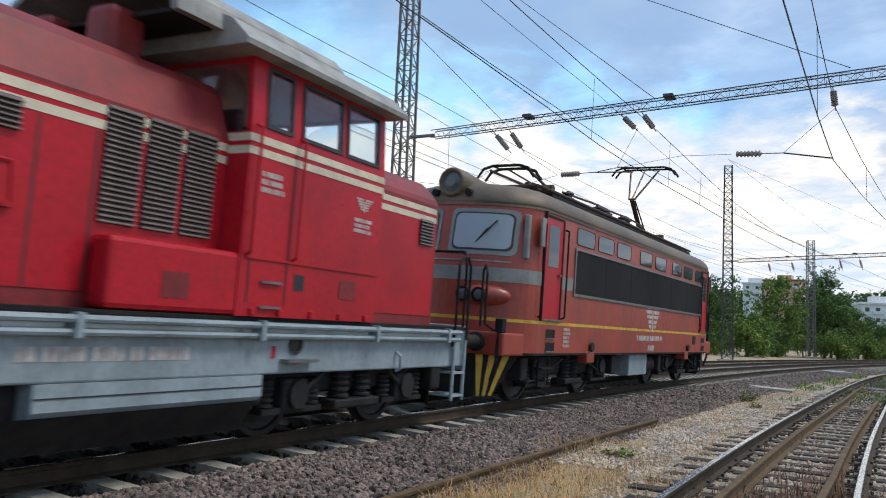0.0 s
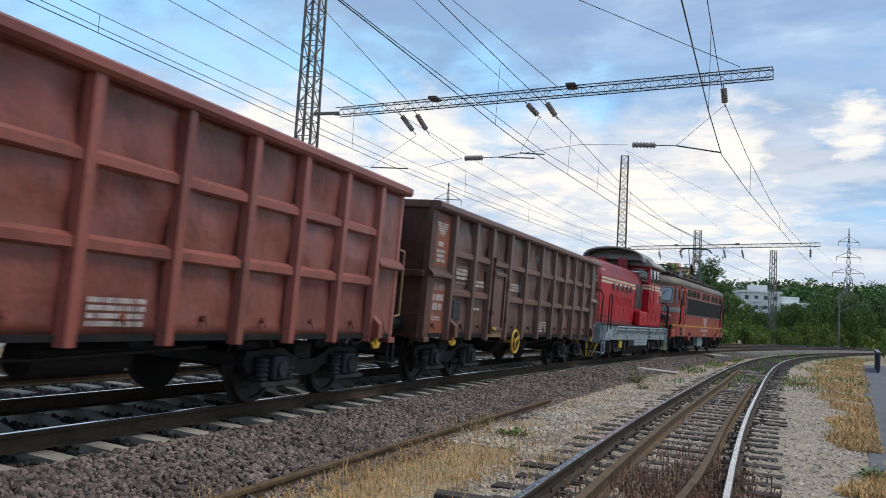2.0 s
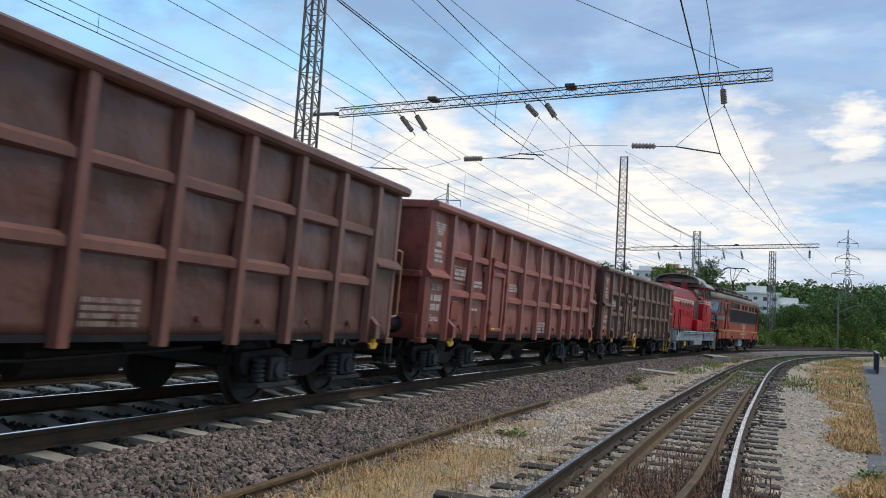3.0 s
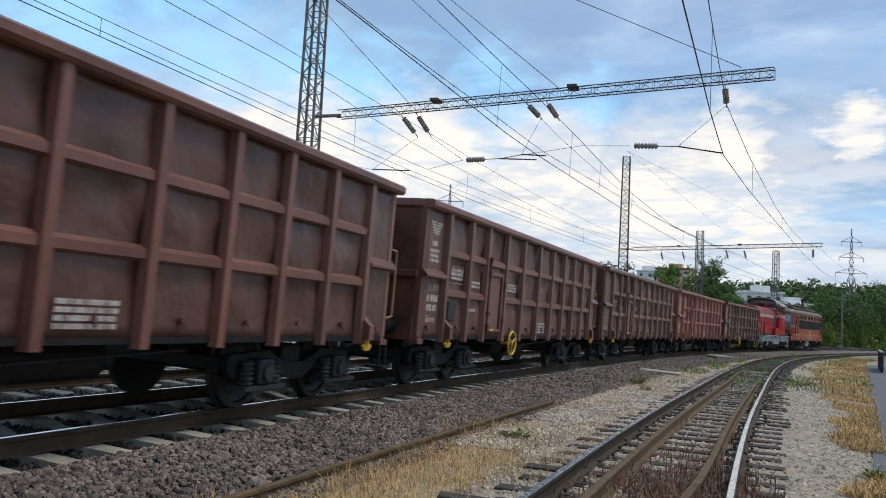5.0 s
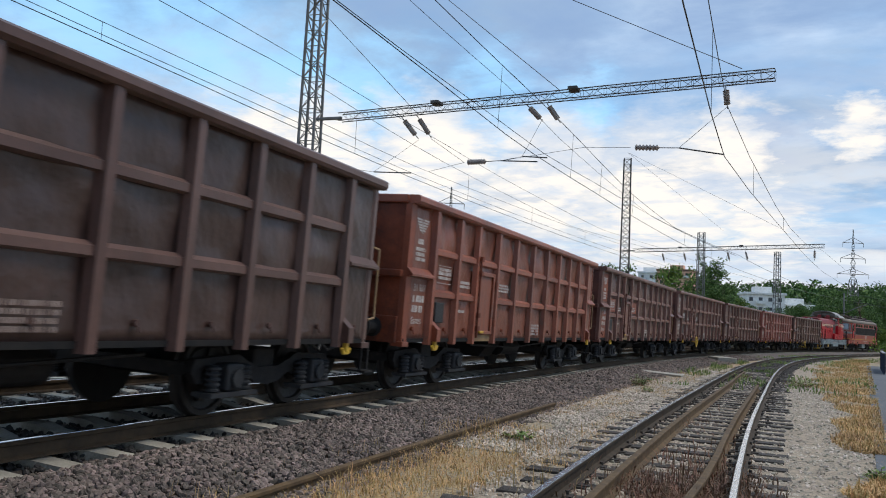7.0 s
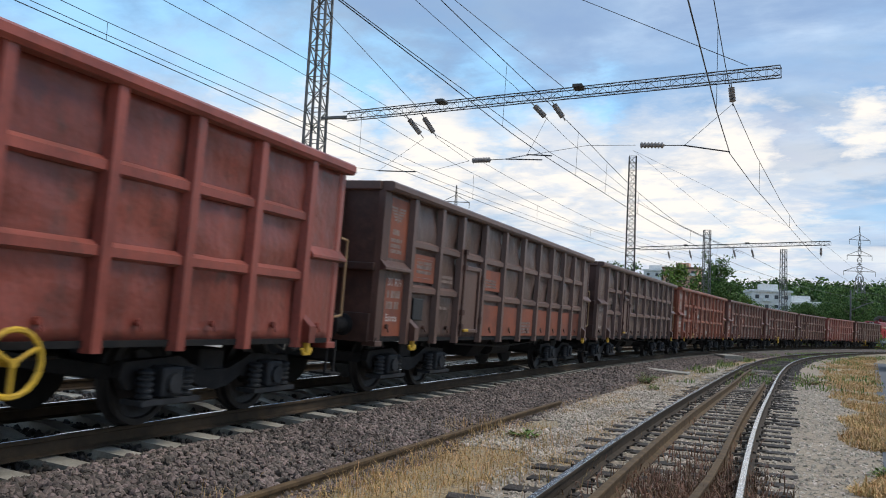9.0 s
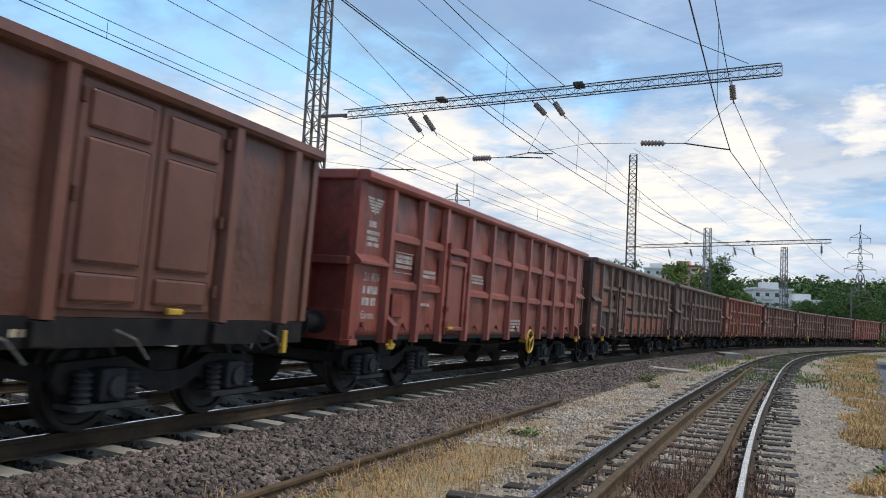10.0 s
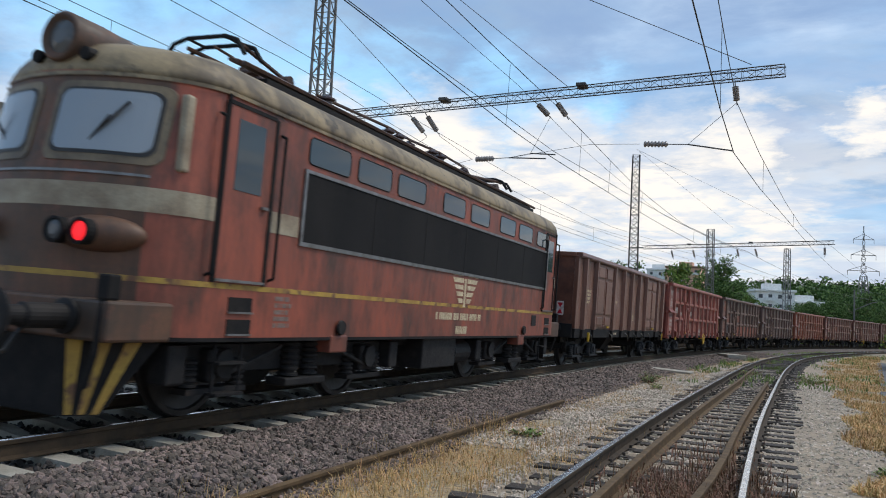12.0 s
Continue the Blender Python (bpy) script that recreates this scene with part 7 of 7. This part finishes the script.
def build_diesel():
    t = thing("diesel_locomotive", "red diesel shunting locomotive with cream stripes and grey frame", "locomotive", "locomotives")

    def Y(s):
        return s - 6.55
    # frame
    bm = boxed(-1.34, 1.34, Y(0.62), Y(12.48), 0.72, 1.24, bevel=0.02)
    part("frame", bm, M["grey_frame"], t, "grey-blue painted frame with scuffs")
    part("deck", boxed(-1.38, 1.38, Y(0.58), Y(12.52), 1.24, 1.275), M["chassis"], t)
    for sd in (-1, 1):
        for z, x in ((1.20, 1.42), (1.10, 1.40)):
            part("pipe", tube(bmesh.new(), [(sd * 1.34, Y(2.35), z - 0.25), (sd * x, Y(2.55), z - 0.02), (sd * x, Y(2.7), z), (sd * x, Y(12.2), z)], 0.032, 8), M["grey_frame"], t, "long grey pipe")
        for s in (4.0, 6.0, 8.0, 10.0, 11.8):
            cl = bmesh.new()
            box(cl, min(sd * 1.34, sd * 1.46), max(sd * 1.34, sd * 1.46), Y(s) - 0.03, Y(s) + 0.03, 1.06, 1.25)
            part("pipe_clamp", cl, M["grey_frame"], t)
        tk = bmesh.new()
        prism(tk, [(sd * 1.35, 0.72), (sd * 1.36, 0.52), (sd * 1.20, 0.33), (sd * 0.5, 0.33), (sd * 0.5, 0.72)], Y(5.75), Y(8.15))
        part("fuel_tank", tk, M["grey_frame"], t, "pale grey fuel tank with a dark bottom")
        bt = bmesh.new()
        prism(bt, [(sd * 1.34, 0.48), (sd * 1.15, 0.18), (sd * 0.5, 0.18), (sd * 0.5, 0.33), (sd * 1.19, 0.335)], Y(4.55), Y(8.1))
        prism(bt, [(sd * 1.19, 0.34), (sd * 1.19, 0.71), (sd * 0.5, 0.71), (sd * 0.5, 0.34)], Y(4.55), Y(5.74))
        part("tank_bottom", bt, M["bogie"], t)
        part("tank_seam", boxed(min(sd * 1.35, sd * 1.362), max(sd * 1.35, sd * 1.362), Y(5.76), Y(8.14), 0.612, 0.622), M["black"], t)
        bars(t, sd * 1.342, Y(5.6), Y(7.3), 0.99, 1, 0.11, M["white"], 13, sd)
        bars(t, sd * 1.342, Y(2.9), Y(3.35), 1.0, 4, 0.035, M["white"], 14, sd)
        hole = part("lifting_hole", turned(bmesh.new(), [(0.10, 0), (0.11, 0.02), (0.075, 0.02), (0.07, 0.004)], 16, Matrix.Translation((sd * 1.34, Y(8.62), 1.02)) @ Matrix.Rotation(sd * math.pi / 2, 4, "Y")), M["black"], t)
        part("hole_step", boxed(min(sd * 1.34, sd * 1.46), max(sd * 1.34, sd * 1.46), Y(8.4), Y(8.9), 0.84, 0.87), M["steel"], t)
        part("red_tag", boxed(min(sd * 1.341, sd * 1.345), max(sd * 1.341, sd * 1.345), Y(8.26), Y(8.32), 0.88, 1.0), M["red_loco"], t)
        for s in (1.6, 4.2, 10.6):
            hk = tube(bmesh.new(), [(sd * 1.35, Y(s), 0.93), (sd * 1.42, Y(s), 0.88), (sd * 1.42, Y(s), 0.74), (sd * 1.36, Y(s), 0.70)], 0.022, 6)
            part("tie_hook", hk, M["grey_frame"], t)

    # hoods: side walls with a rounded top
    def hood(s0, s1, w, z1, name):
        bm = bmesh.new()
        ring = [(-w, 1.275), (-w, 2.93), (-w * 0.975, 3.0), (-w * 0.86, z1 - 0.16), (-w * 0.76, z1 - 0.05), (-w * 0.58, z1), (w * 0.58, z1), (w * 0.76, z1 - 0.05), (w * 0.86, z1 - 0.16), (w * 0.975, 3.0), (w, 2.93), (w, 1.275)]
        k0 = 0.94
        rings = []
        for s, k, dz in ((s0, k0, -0.06), (s0 + 0.12, 1.0, 0.0), (s1 - 0.12, 1.0, 0.0), (s1, k0 if name == "front_hood" else 1.0, -0.06 if name == "front_hood" else 0)):
            rings.append([(x * k, Y(s), z + (dz if z > 2 else 0)) for x, z in ring])
        return part(name, loft(bm, rings), M["red_hood"], t, "red engine hood with faded top")
    rear = hood(0.78, 7.62, 1.14, 3.50, "rear_hood")
    front = hood(9.90, 11.85, 1.16, 3.30, "front_hood")
    for sd in (-1, 1):
        x = 1.141
        part("side_panel", boxed(min(sd * x, sd * (x + 0.006)), max(sd * x, sd * (x + 0.006)), Y(0.95), Y(7.6), 1.40, 2.90), M["red_loco"], rear)
        part("side_panel", boxed(min(sd * 1.161, sd * 1.168), max(sd * 1.161, sd * 1.168), Y(9.96), Y(11.68), 1.40, 2.86), M["red_loco"], front)
        for z0, z1 in ((2.68, 2.755), (2.80, 2.875)):
            part("cream_stripe", boxed(min(sd * 1.148, sd * 1.152), max(sd * 1.148, sd * 1.152), Y(0.95), Y(7.6), z0, z1), M["cream"], rear)
            part("cream_stripe", boxed(min(sd * 1.169, sd * 1.173), max(sd * 1.169, sd * 1.173), Y(9.96), Y(11.68), z0, z1), M["cream"], front)
        for s in (2.32, 3.05, 3.75, 4.45, 5.1, 5.7, 6.2):
            part("panel_joint", boxed(min(sd * 1.147, sd * 1.150), max(sd * 1.147, sd * 1.150), Y(s) - 0.012, Y(s) + 0.012, 1.40, 2.66), M["black"], rear)
        for s in (2.55, 3.25, 3.95, 4.62, 5.25):
            louvre(rear, 1.152, sd, Y(s), Y(s + 0.30), 2.50, 2.74, 6)
            rb = bmesh.new()
            tube(rb, [(sd * 1.148, Y(s) - 0.02, 2.0), (sd * 1.15, Y(s) - 0.02, 2.28), (sd * 1.15, Y(s) + 0.28, 2.28), (sd * 1.148, Y(s) + 0.30, 2.0)], 0.016, 5)
            part("pressed_rib", rb, M["red_loco"], rear)
        for s in (6.26, 6.68, 7.10):
            louvre(rear, 1.149, sd, Y(s), Y(s + 0.36), 1.95, 2.90, 22)
        louvre(front, 1.172, sd, Y(11.25), Y(11.6), 2.35, 2.70, 8)
        hd = bmesh.new()
        for s in (2.75, 4.1, 5.45):
            box(hd, min(sd * 1.148, sd * 1.19), max(sd * 1.148, sd * 1.19), Y(s), Y(s) + 0.10, 1.95, 1.98)
        part("hood_handles", hd, M["red_loco"], rear)
        part("hood_joint", boxed(min(sd * 1.147, sd * 1.151), max(sd * 1.147, sd * 1.151), Y(0.95), Y(2.32), 1.52, 1.55), M["black"], rear)
        bars(rear, sd * 1.075, Y(1.2), Y(1.75), 3.16, 2, 0.06, M["cream"], 3, sd)
        # box on the deck, stairs and rails
        part("deck_box", boxed(min(sd * 1.16, sd * 1.40), max(sd * 1.16, sd * 1.40), Y(6.22), Y(7.66), 1.28, 1.86, bevel=0.05), M["red_loco"], t, "red box on the deck")
        part("box_grille", boxed(min(sd * 1.40, sd * 1.405), max(sd * 1.40, sd * 1.405), Y(6.75), Y(7.05), 1.40, 1.62), M["red_hood"], t)
        for s in (1.25, 12.05):
            part("handrail", tube(bmesh.new(), [(sd * 1.38, Y(s) - 0.02, 1.0), (sd * 1.40, Y(s), 1.28), (sd * 1.40, Y(s), 2.15), (sd * 1.40, Y(s) + 0.12, 2.28), (sd * 1.40, Y(s) + 0.26, 2.28), (sd * 1.40, Y(s) + 0.36, 2.15), (sd * 1.40, Y(s) + 0.36, 1.1)], 0.02, 6), M["chassis"], t)
    # cab
    cab = bmesh.new()
    prism(cab, [(-1.41, 1.28), (1.41, 1.28), (1.41, 3.0), (-1.41, 3.0)], Y(7.62), Y(9.92))
    for sd in (-1, 1):
        def wall(s0, s1, z0, z1):
            xa, xb = 1.41 - (z0 - 3.0) * 0.0676, 1.41 - (z1 - 3.0) * 0.0676
            prism(cab, [(sd * xa, z0), (sd * (xa - 0.06), z0), (sd * (xb - 0.06), z1), (sd * xb, z1)], Y(s0), Y(s1))
        wall(7.62, 9.92, 2.998, 3.09)
        wall(7.62, 9.92, 3.66, 3.74)
        for s0, s1 in ((7.62, 7.84), (8.20, 8.38), (9.04, 9.16), (9.78, 9.92)):
            wall(s0, s1, 3.088, 3.662)
    for s0, s1 in ((7.62, 7.68), (9.86, 9.92)):
        box(cab, -0.08, 0.08, Y(s0), Y(s1), 2.998, 3.70)
        box(cab, -1.30, 1.30, Y(s0), Y(s1), 3.66, 3.74)
    box(cab, -1.30, 1.30, Y(7.68), Y(9.86), 3.70, 3.74)
    c = part("cab", cab, M["red_loco"], t, "red driver's cab")
    part("control_desk", boxed(-0.45, 0.45, Y(8.3), Y(9.1), 3.0, 3.2, bevel=0.05), M["slat"], c)
    part("seat_back", boxed(0.45, 0.9, Y(7.95), Y(8.05), 3.0, 3.34, bevel=0.04), M["black"], c)
    for z0, z1 in ((2.79, 2.865), (2.91, 2.985)):
        hoopm = bmesh.new()
        box(hoopm, -1.416, 1.416, Y(7.615), Y(9.925), z0, z1)
        part("cream_stripe", hoopm, M["cream"], c)
    for sd in (-1, 1):
        for s0, s1 in ((7.82, 8.22), (8.36, 9.06), (9.14, 9.80)):
            fr = bmesh.new()
            for a in ((s0, s0 + 0.04, 3.07, 3.68), (s1 - 0.04, s1, 3.07, 3.68), (s0 + 0.04, s1 - 0.04, 3.07, 3.11), (s0 + 0.04, s1 - 0.04, 3.64, 3.68)):
                box(fr, -0.012, 0.012, Y(a[0]), Y(a[1]), a[2], a[3])
            m = Matrix.Translation((sd * 1.387, 0, 0)) @ Matrix.Translation((0, 0, 3.37)) @ Matrix.Rotation(sd * -0.067, 4, "Y") @ Matrix.Translation((0, 0, -3.37))
            f = part("window_frame", fr, M["black"], c, m=m)
            part("pane", boxed(-0.003, 0.003, Y(s0) + 0.03, Y(s1) - 0.03, 3.10, 3.65), M["clear"], f).visible_shadow = False
        ed = bmesh.new()
        for a in ((7.74, 7.76, 1.4, 3.70), (8.28, 8.30, 1.4, 3.70)):
            box(ed, min(sd * 1.412, sd * 1.416), max(sd * 1.412, sd * 1.416), Y(a[0]), Y(a[1]), 1.40, 3.0)
        part("door_gap", ed, M["black"], c)
        for s in (7.70, 8.36):
            part("handrail", tube(bmesh.new(), [(sd * 1.41, Y(s), 1.85), (sd * 1.47, Y(s), 1.88), (sd * 1.47, Y(s), 3.05), (sd * 1.40, Y(s), 3.08)], 0.016, 6), M["red_loco"], c)
        stp = bmesh.new()
        for z in (1.60, 1.36):
            box(stp, min(sd * 1.412, sd * 1.44), max(sd * 1.412, sd * 1.44), Y(7.92), Y(8.22), z, z + 0.025)
        part("cab_step", stp, M["steel"], c)
        part("vent", boxed(min(sd * 1.412, sd * 1.416), max(sd * 1.412, sd * 1.416), Y(8.42), Y(8.58), 1.56, 1.72), M["black"], c)
        part("vent", boxed(min(sd * 1.412, sd * 1.416), max(sd * 1.412, sd * 1.416), Y(9.2), Y(9.5), 1.52, 1.72), M["red_hood"], c)
        part("panel_edge", boxed(min(sd * 1.412, sd * 1.425), max(sd * 1.412, sd * 1.425), Y(7.70), Y(9.88), 1.82, 1.845), M["red_loco"], c)
        emblem(c, sd * 1.413, Y(9.55), 2.60, 0.32, M["white"], sd)
        bars(c, sd * 1.413, Y(9.38), Y(9.75), 2.44, 3, 0.04, M["white"], 5, sd)
        bars(c, sd * 1.413, Y(7.82), Y(8.18), 2.66, 3, 0.05, M["white"], 6, sd)
        for s in (7.8, 8.2, 8.7, 9.2, 9.7):
            ft = bmesh.new()
            box(ft, min(sd * 1.40, sd * 1.44), max(sd * 1.40, sd * 1.44), Y(s), Y(s) + 0.06, 1.29, 1.36, bevel=0.01)
            part("cab_foot", ft, M["red_loco"], c)
        for k, s in ((0, 7.615), (1, 9.925)):
            d = -1 if k == 0 else 1
            gl = bmesh.new()
            ring = []
            for q in range(9):
                a = math.pi * q / 8
                ring.append((sd * 0.69 + 0.62 * math.cos(a), 3.34 + 0.34 * math.sin(a)))
            ring += [(sd * 0.69 - 0.62, 3.0), (sd * 0.69 + 0.62, 3.0)]
            prism(gl, ring, Y(s), Y(s) + d * 0.012)
            part("end_window", gl, M["clear"], c).visible_shadow = False
    rf = bmesh.new()
    prism(rf, [(-1.56, 3.72), (1.56, 3.72), (1.57, 3.77), (1.34, 3.98), (0.9, 4.12), (-0.9, 4.12), (-1.34, 3.98), (-1.57, 3.77)], Y(7.30), Y(10.10))
    part("cab_roof", rf, M["grey_roof"], t, "weathered grey cab roof")
    vz = bmesh.new()
    shell = [(1.26 * math.cos(radians(a)), 3.86 + 0.56 * math.sin(radians(a)) ** 0.75) for a in range(0, 181, 15)]
    inner = [(x * 0.93, 3.86 + (z - 3.86) * 0.9) for x, z in shell]
    prism(vz, shell + inner[::-1], Y(6.75), Y(7.7))
    prism(vz, shell, Y(7.7), Y(9.2))
    part("roof_fairing", vz, M["grey_roof"], t, "grey roof fairing over the exhaust")
    part("exhaust_hood", prism(bmesh.new(), [(-1.12, 3.87), (1.12, 3.87), (1.1, 3.90), (-1.1, 3.90)], Y(6.8), Y(7.4)), M["chassis"], t)
    part("exhaust_pipe", boxed(0.25, 0.62, Y(6.6), Y(7.0), 3.28, 3.96, bevel=0.08), M["red_hood"], t)
    part("exhaust_pipe", boxed(-0.62, -0.25, Y(6.6), Y(7.0), 3.28, 3.96, bevel=0.08), M["red_hood"], t)
    # rear and front faces
    for s, d, parent, w in ((0.775, -1, rear, 1.07), (11.855, 1, front, 1.09)):
        for z0, z1 in ((2.68, 2.755), (2.80, 2.875)):
            part("cream_stripe", boxed(-w, w, min(Y(s), Y(s) + d * 0.006), max(Y(s), Y(s) + d * 0.006), z0, z1), M["cream"], parent)
        v = bmesh.new()
        prism(v, [(-0.32, 2.68), (-0.20, 2.68), (0, 2.42), (0.20, 2.68), (0.32, 2.68), (0.06, 2.28), (-0.06, 2.28)], Y(s) + d * 0.008, Y(s) + d * 0.012)
        part("cream_chevron", v, M["cream"], parent)
        lp = bmesh.new()
        for x in (-0.16, 0.16):
            turned(lp, [(0.13, -0.12), (0.135, 0.06), (0.11, 0.07)], 18, Matrix.Translation((x, Y(s), 3.30)) @ Matrix.Rotation(-d * math.pi / 2, 4, "X"))
        l = part("headlamp_housing", lp, M["black"], parent)
        for x in (-0.16, 0.16):
            part("lens", turned(bmesh.new(), [(0.10, 0.05), (0.10, 0.075), (0.04, 0.085)], 16, Matrix.Translation((x, Y(s), 3.30)) @ Matrix.Rotation(-d * math.pi / 2, 4, "X")), M["white"], l)
        for x in (-0.72, 0.72):
            g = part("end_louvre", boxed(x - 0.2, x + 0.2, min(Y(s), Y(s) + d * 0.01), max(Y(s), Y(s) + d * 0.01), 2.50, 2.95), M["black"], parent)
            for k in range(6):
                part("slat", boxed(x - 0.2, x + 0.2, min(Y(s) + d * 0.01, Y(s) + d * 0.03), max(Y(s) + d * 0.01, Y(s) + d * 0.03), 2.52 + k * 0.07, 2.55 + k * 0.07), M["red_hood"], g)
    for d, yb in ((-1, Y(0.62)), (1, Y(12.48))):
        part("buffer_beam", boxed(-1.34, 1.34, min(yb, yb + d * 0.06), max(yb, yb + d * 0.06), 0.66, 1.30, bevel=0.02), M["grey_frame"], t)
        buffer_pair(t, 6.55 * d, yb + d * 0.06, M["bogie"])
        plough(t, yb - d * 0.05, d, 4, 1.25, 0.14, 0.68)
        for sd in (-1, 1):
            st = bmesh.new()
            for z in (0.30, 0.62):
                box(st, min(sd * 1.0, sd * 1.40), max(sd * 1.0, sd * 1.40), min(yb - d * 0.05, yb - d * 0.40), max(yb - d * 0.05, yb - d * 0.40), z, z + 0.03)
            for q in (0.06, 0.39):
                rod(st, (sd * 1.38, yb - d * q, 0.25), (sd * 1.38, yb - d * q, 1.24), 0.025, 6)
            part("corner_steps", st, M["grey_frame"], t, "grey corner steps")
            part("handrail", tube(bmesh.new(), [(sd * 1.30, yb, 1.28), (sd * 1.32, yb - d * 0.05, 2.2), (sd * 1.25, yb, 2.38), (sd * 0.6, yb, 2.38), (sd * 0.5, yb, 2.30), (sd * 0.5, yb, 1.28)], 0.02, 6), M["chassis"], t)
    for y in (-3.35, 3.35):
        loco_bogie(t, y, 2.2, 0.5)
    part("brake_box", boxed(0.95, 1.30, Y(3.55), Y(3.95), 0.42, 0.70, bevel=0.03), M["yellow"], t, "yellow painted box under the frame")
    return t


# ---- the place ----
build_tracks()
build_stones()
build_grass()
build_ground_things()
build_overhead()
build_distance()
WAGONS = build_wagons()
DIESEL = build_diesel()
LEADER = build_electric("oxide red electric locomotive with grey cab band and raised pantograph", M["e_red"], M["e_roof"], M["e_grey"], True, False)
PUSHER = build_electric("faded red electric locomotive with peeling cream roof, lit tail lamp", M["e2_red"], M["e2_roof"], M["e2_band"], False, True)


def run(t):
    """How far the train has come along the line, in metres, after t seconds."""
    u = t - 6.0
    return 11.967 + 13.7207 * u - 0.05078 * u * u - 0.0025990 * u ** 3


def motions():
    # every vehicle's middle, ahead of the fifth wagon's rear panel, and half the distance of its bogie pivots
    fleet = [(w, (4 - i) * 14.04 - 0.625 + 7.02, 4.5) for i, w in enumerate(WAGONS)]
    front = 4 * 14.04 - 0.625 + 14.04
    fleet += [(DIESEL, front + 6.55, 3.35), (LEADER, front + 13.1 + 8.22, 4.15), (PUSHER, -5 * 14.04 - 0.625 - 8.22, 4.15)]
    steps = [i / 4 for i in range(49)]
    ticks = [i / 30 for i in range(361)]
    for ob, mid, pivot in fleet:
        walk(ob, [(t, ride(run(t) + mid - pivot, run(t) + mid + pivot)) for t in steps])
        for w in ob.children_recursive:
            if w.name.startswith("wheelset"):
                y, r = w.matrix_basis.translation.y, w["radius"]
                turn = random.Random(w.name).uniform(0, 360)
                walk(w, [(t, pose(0, y, r, turn - math.degrees(run(t) / r))) for t in ticks])


motions()
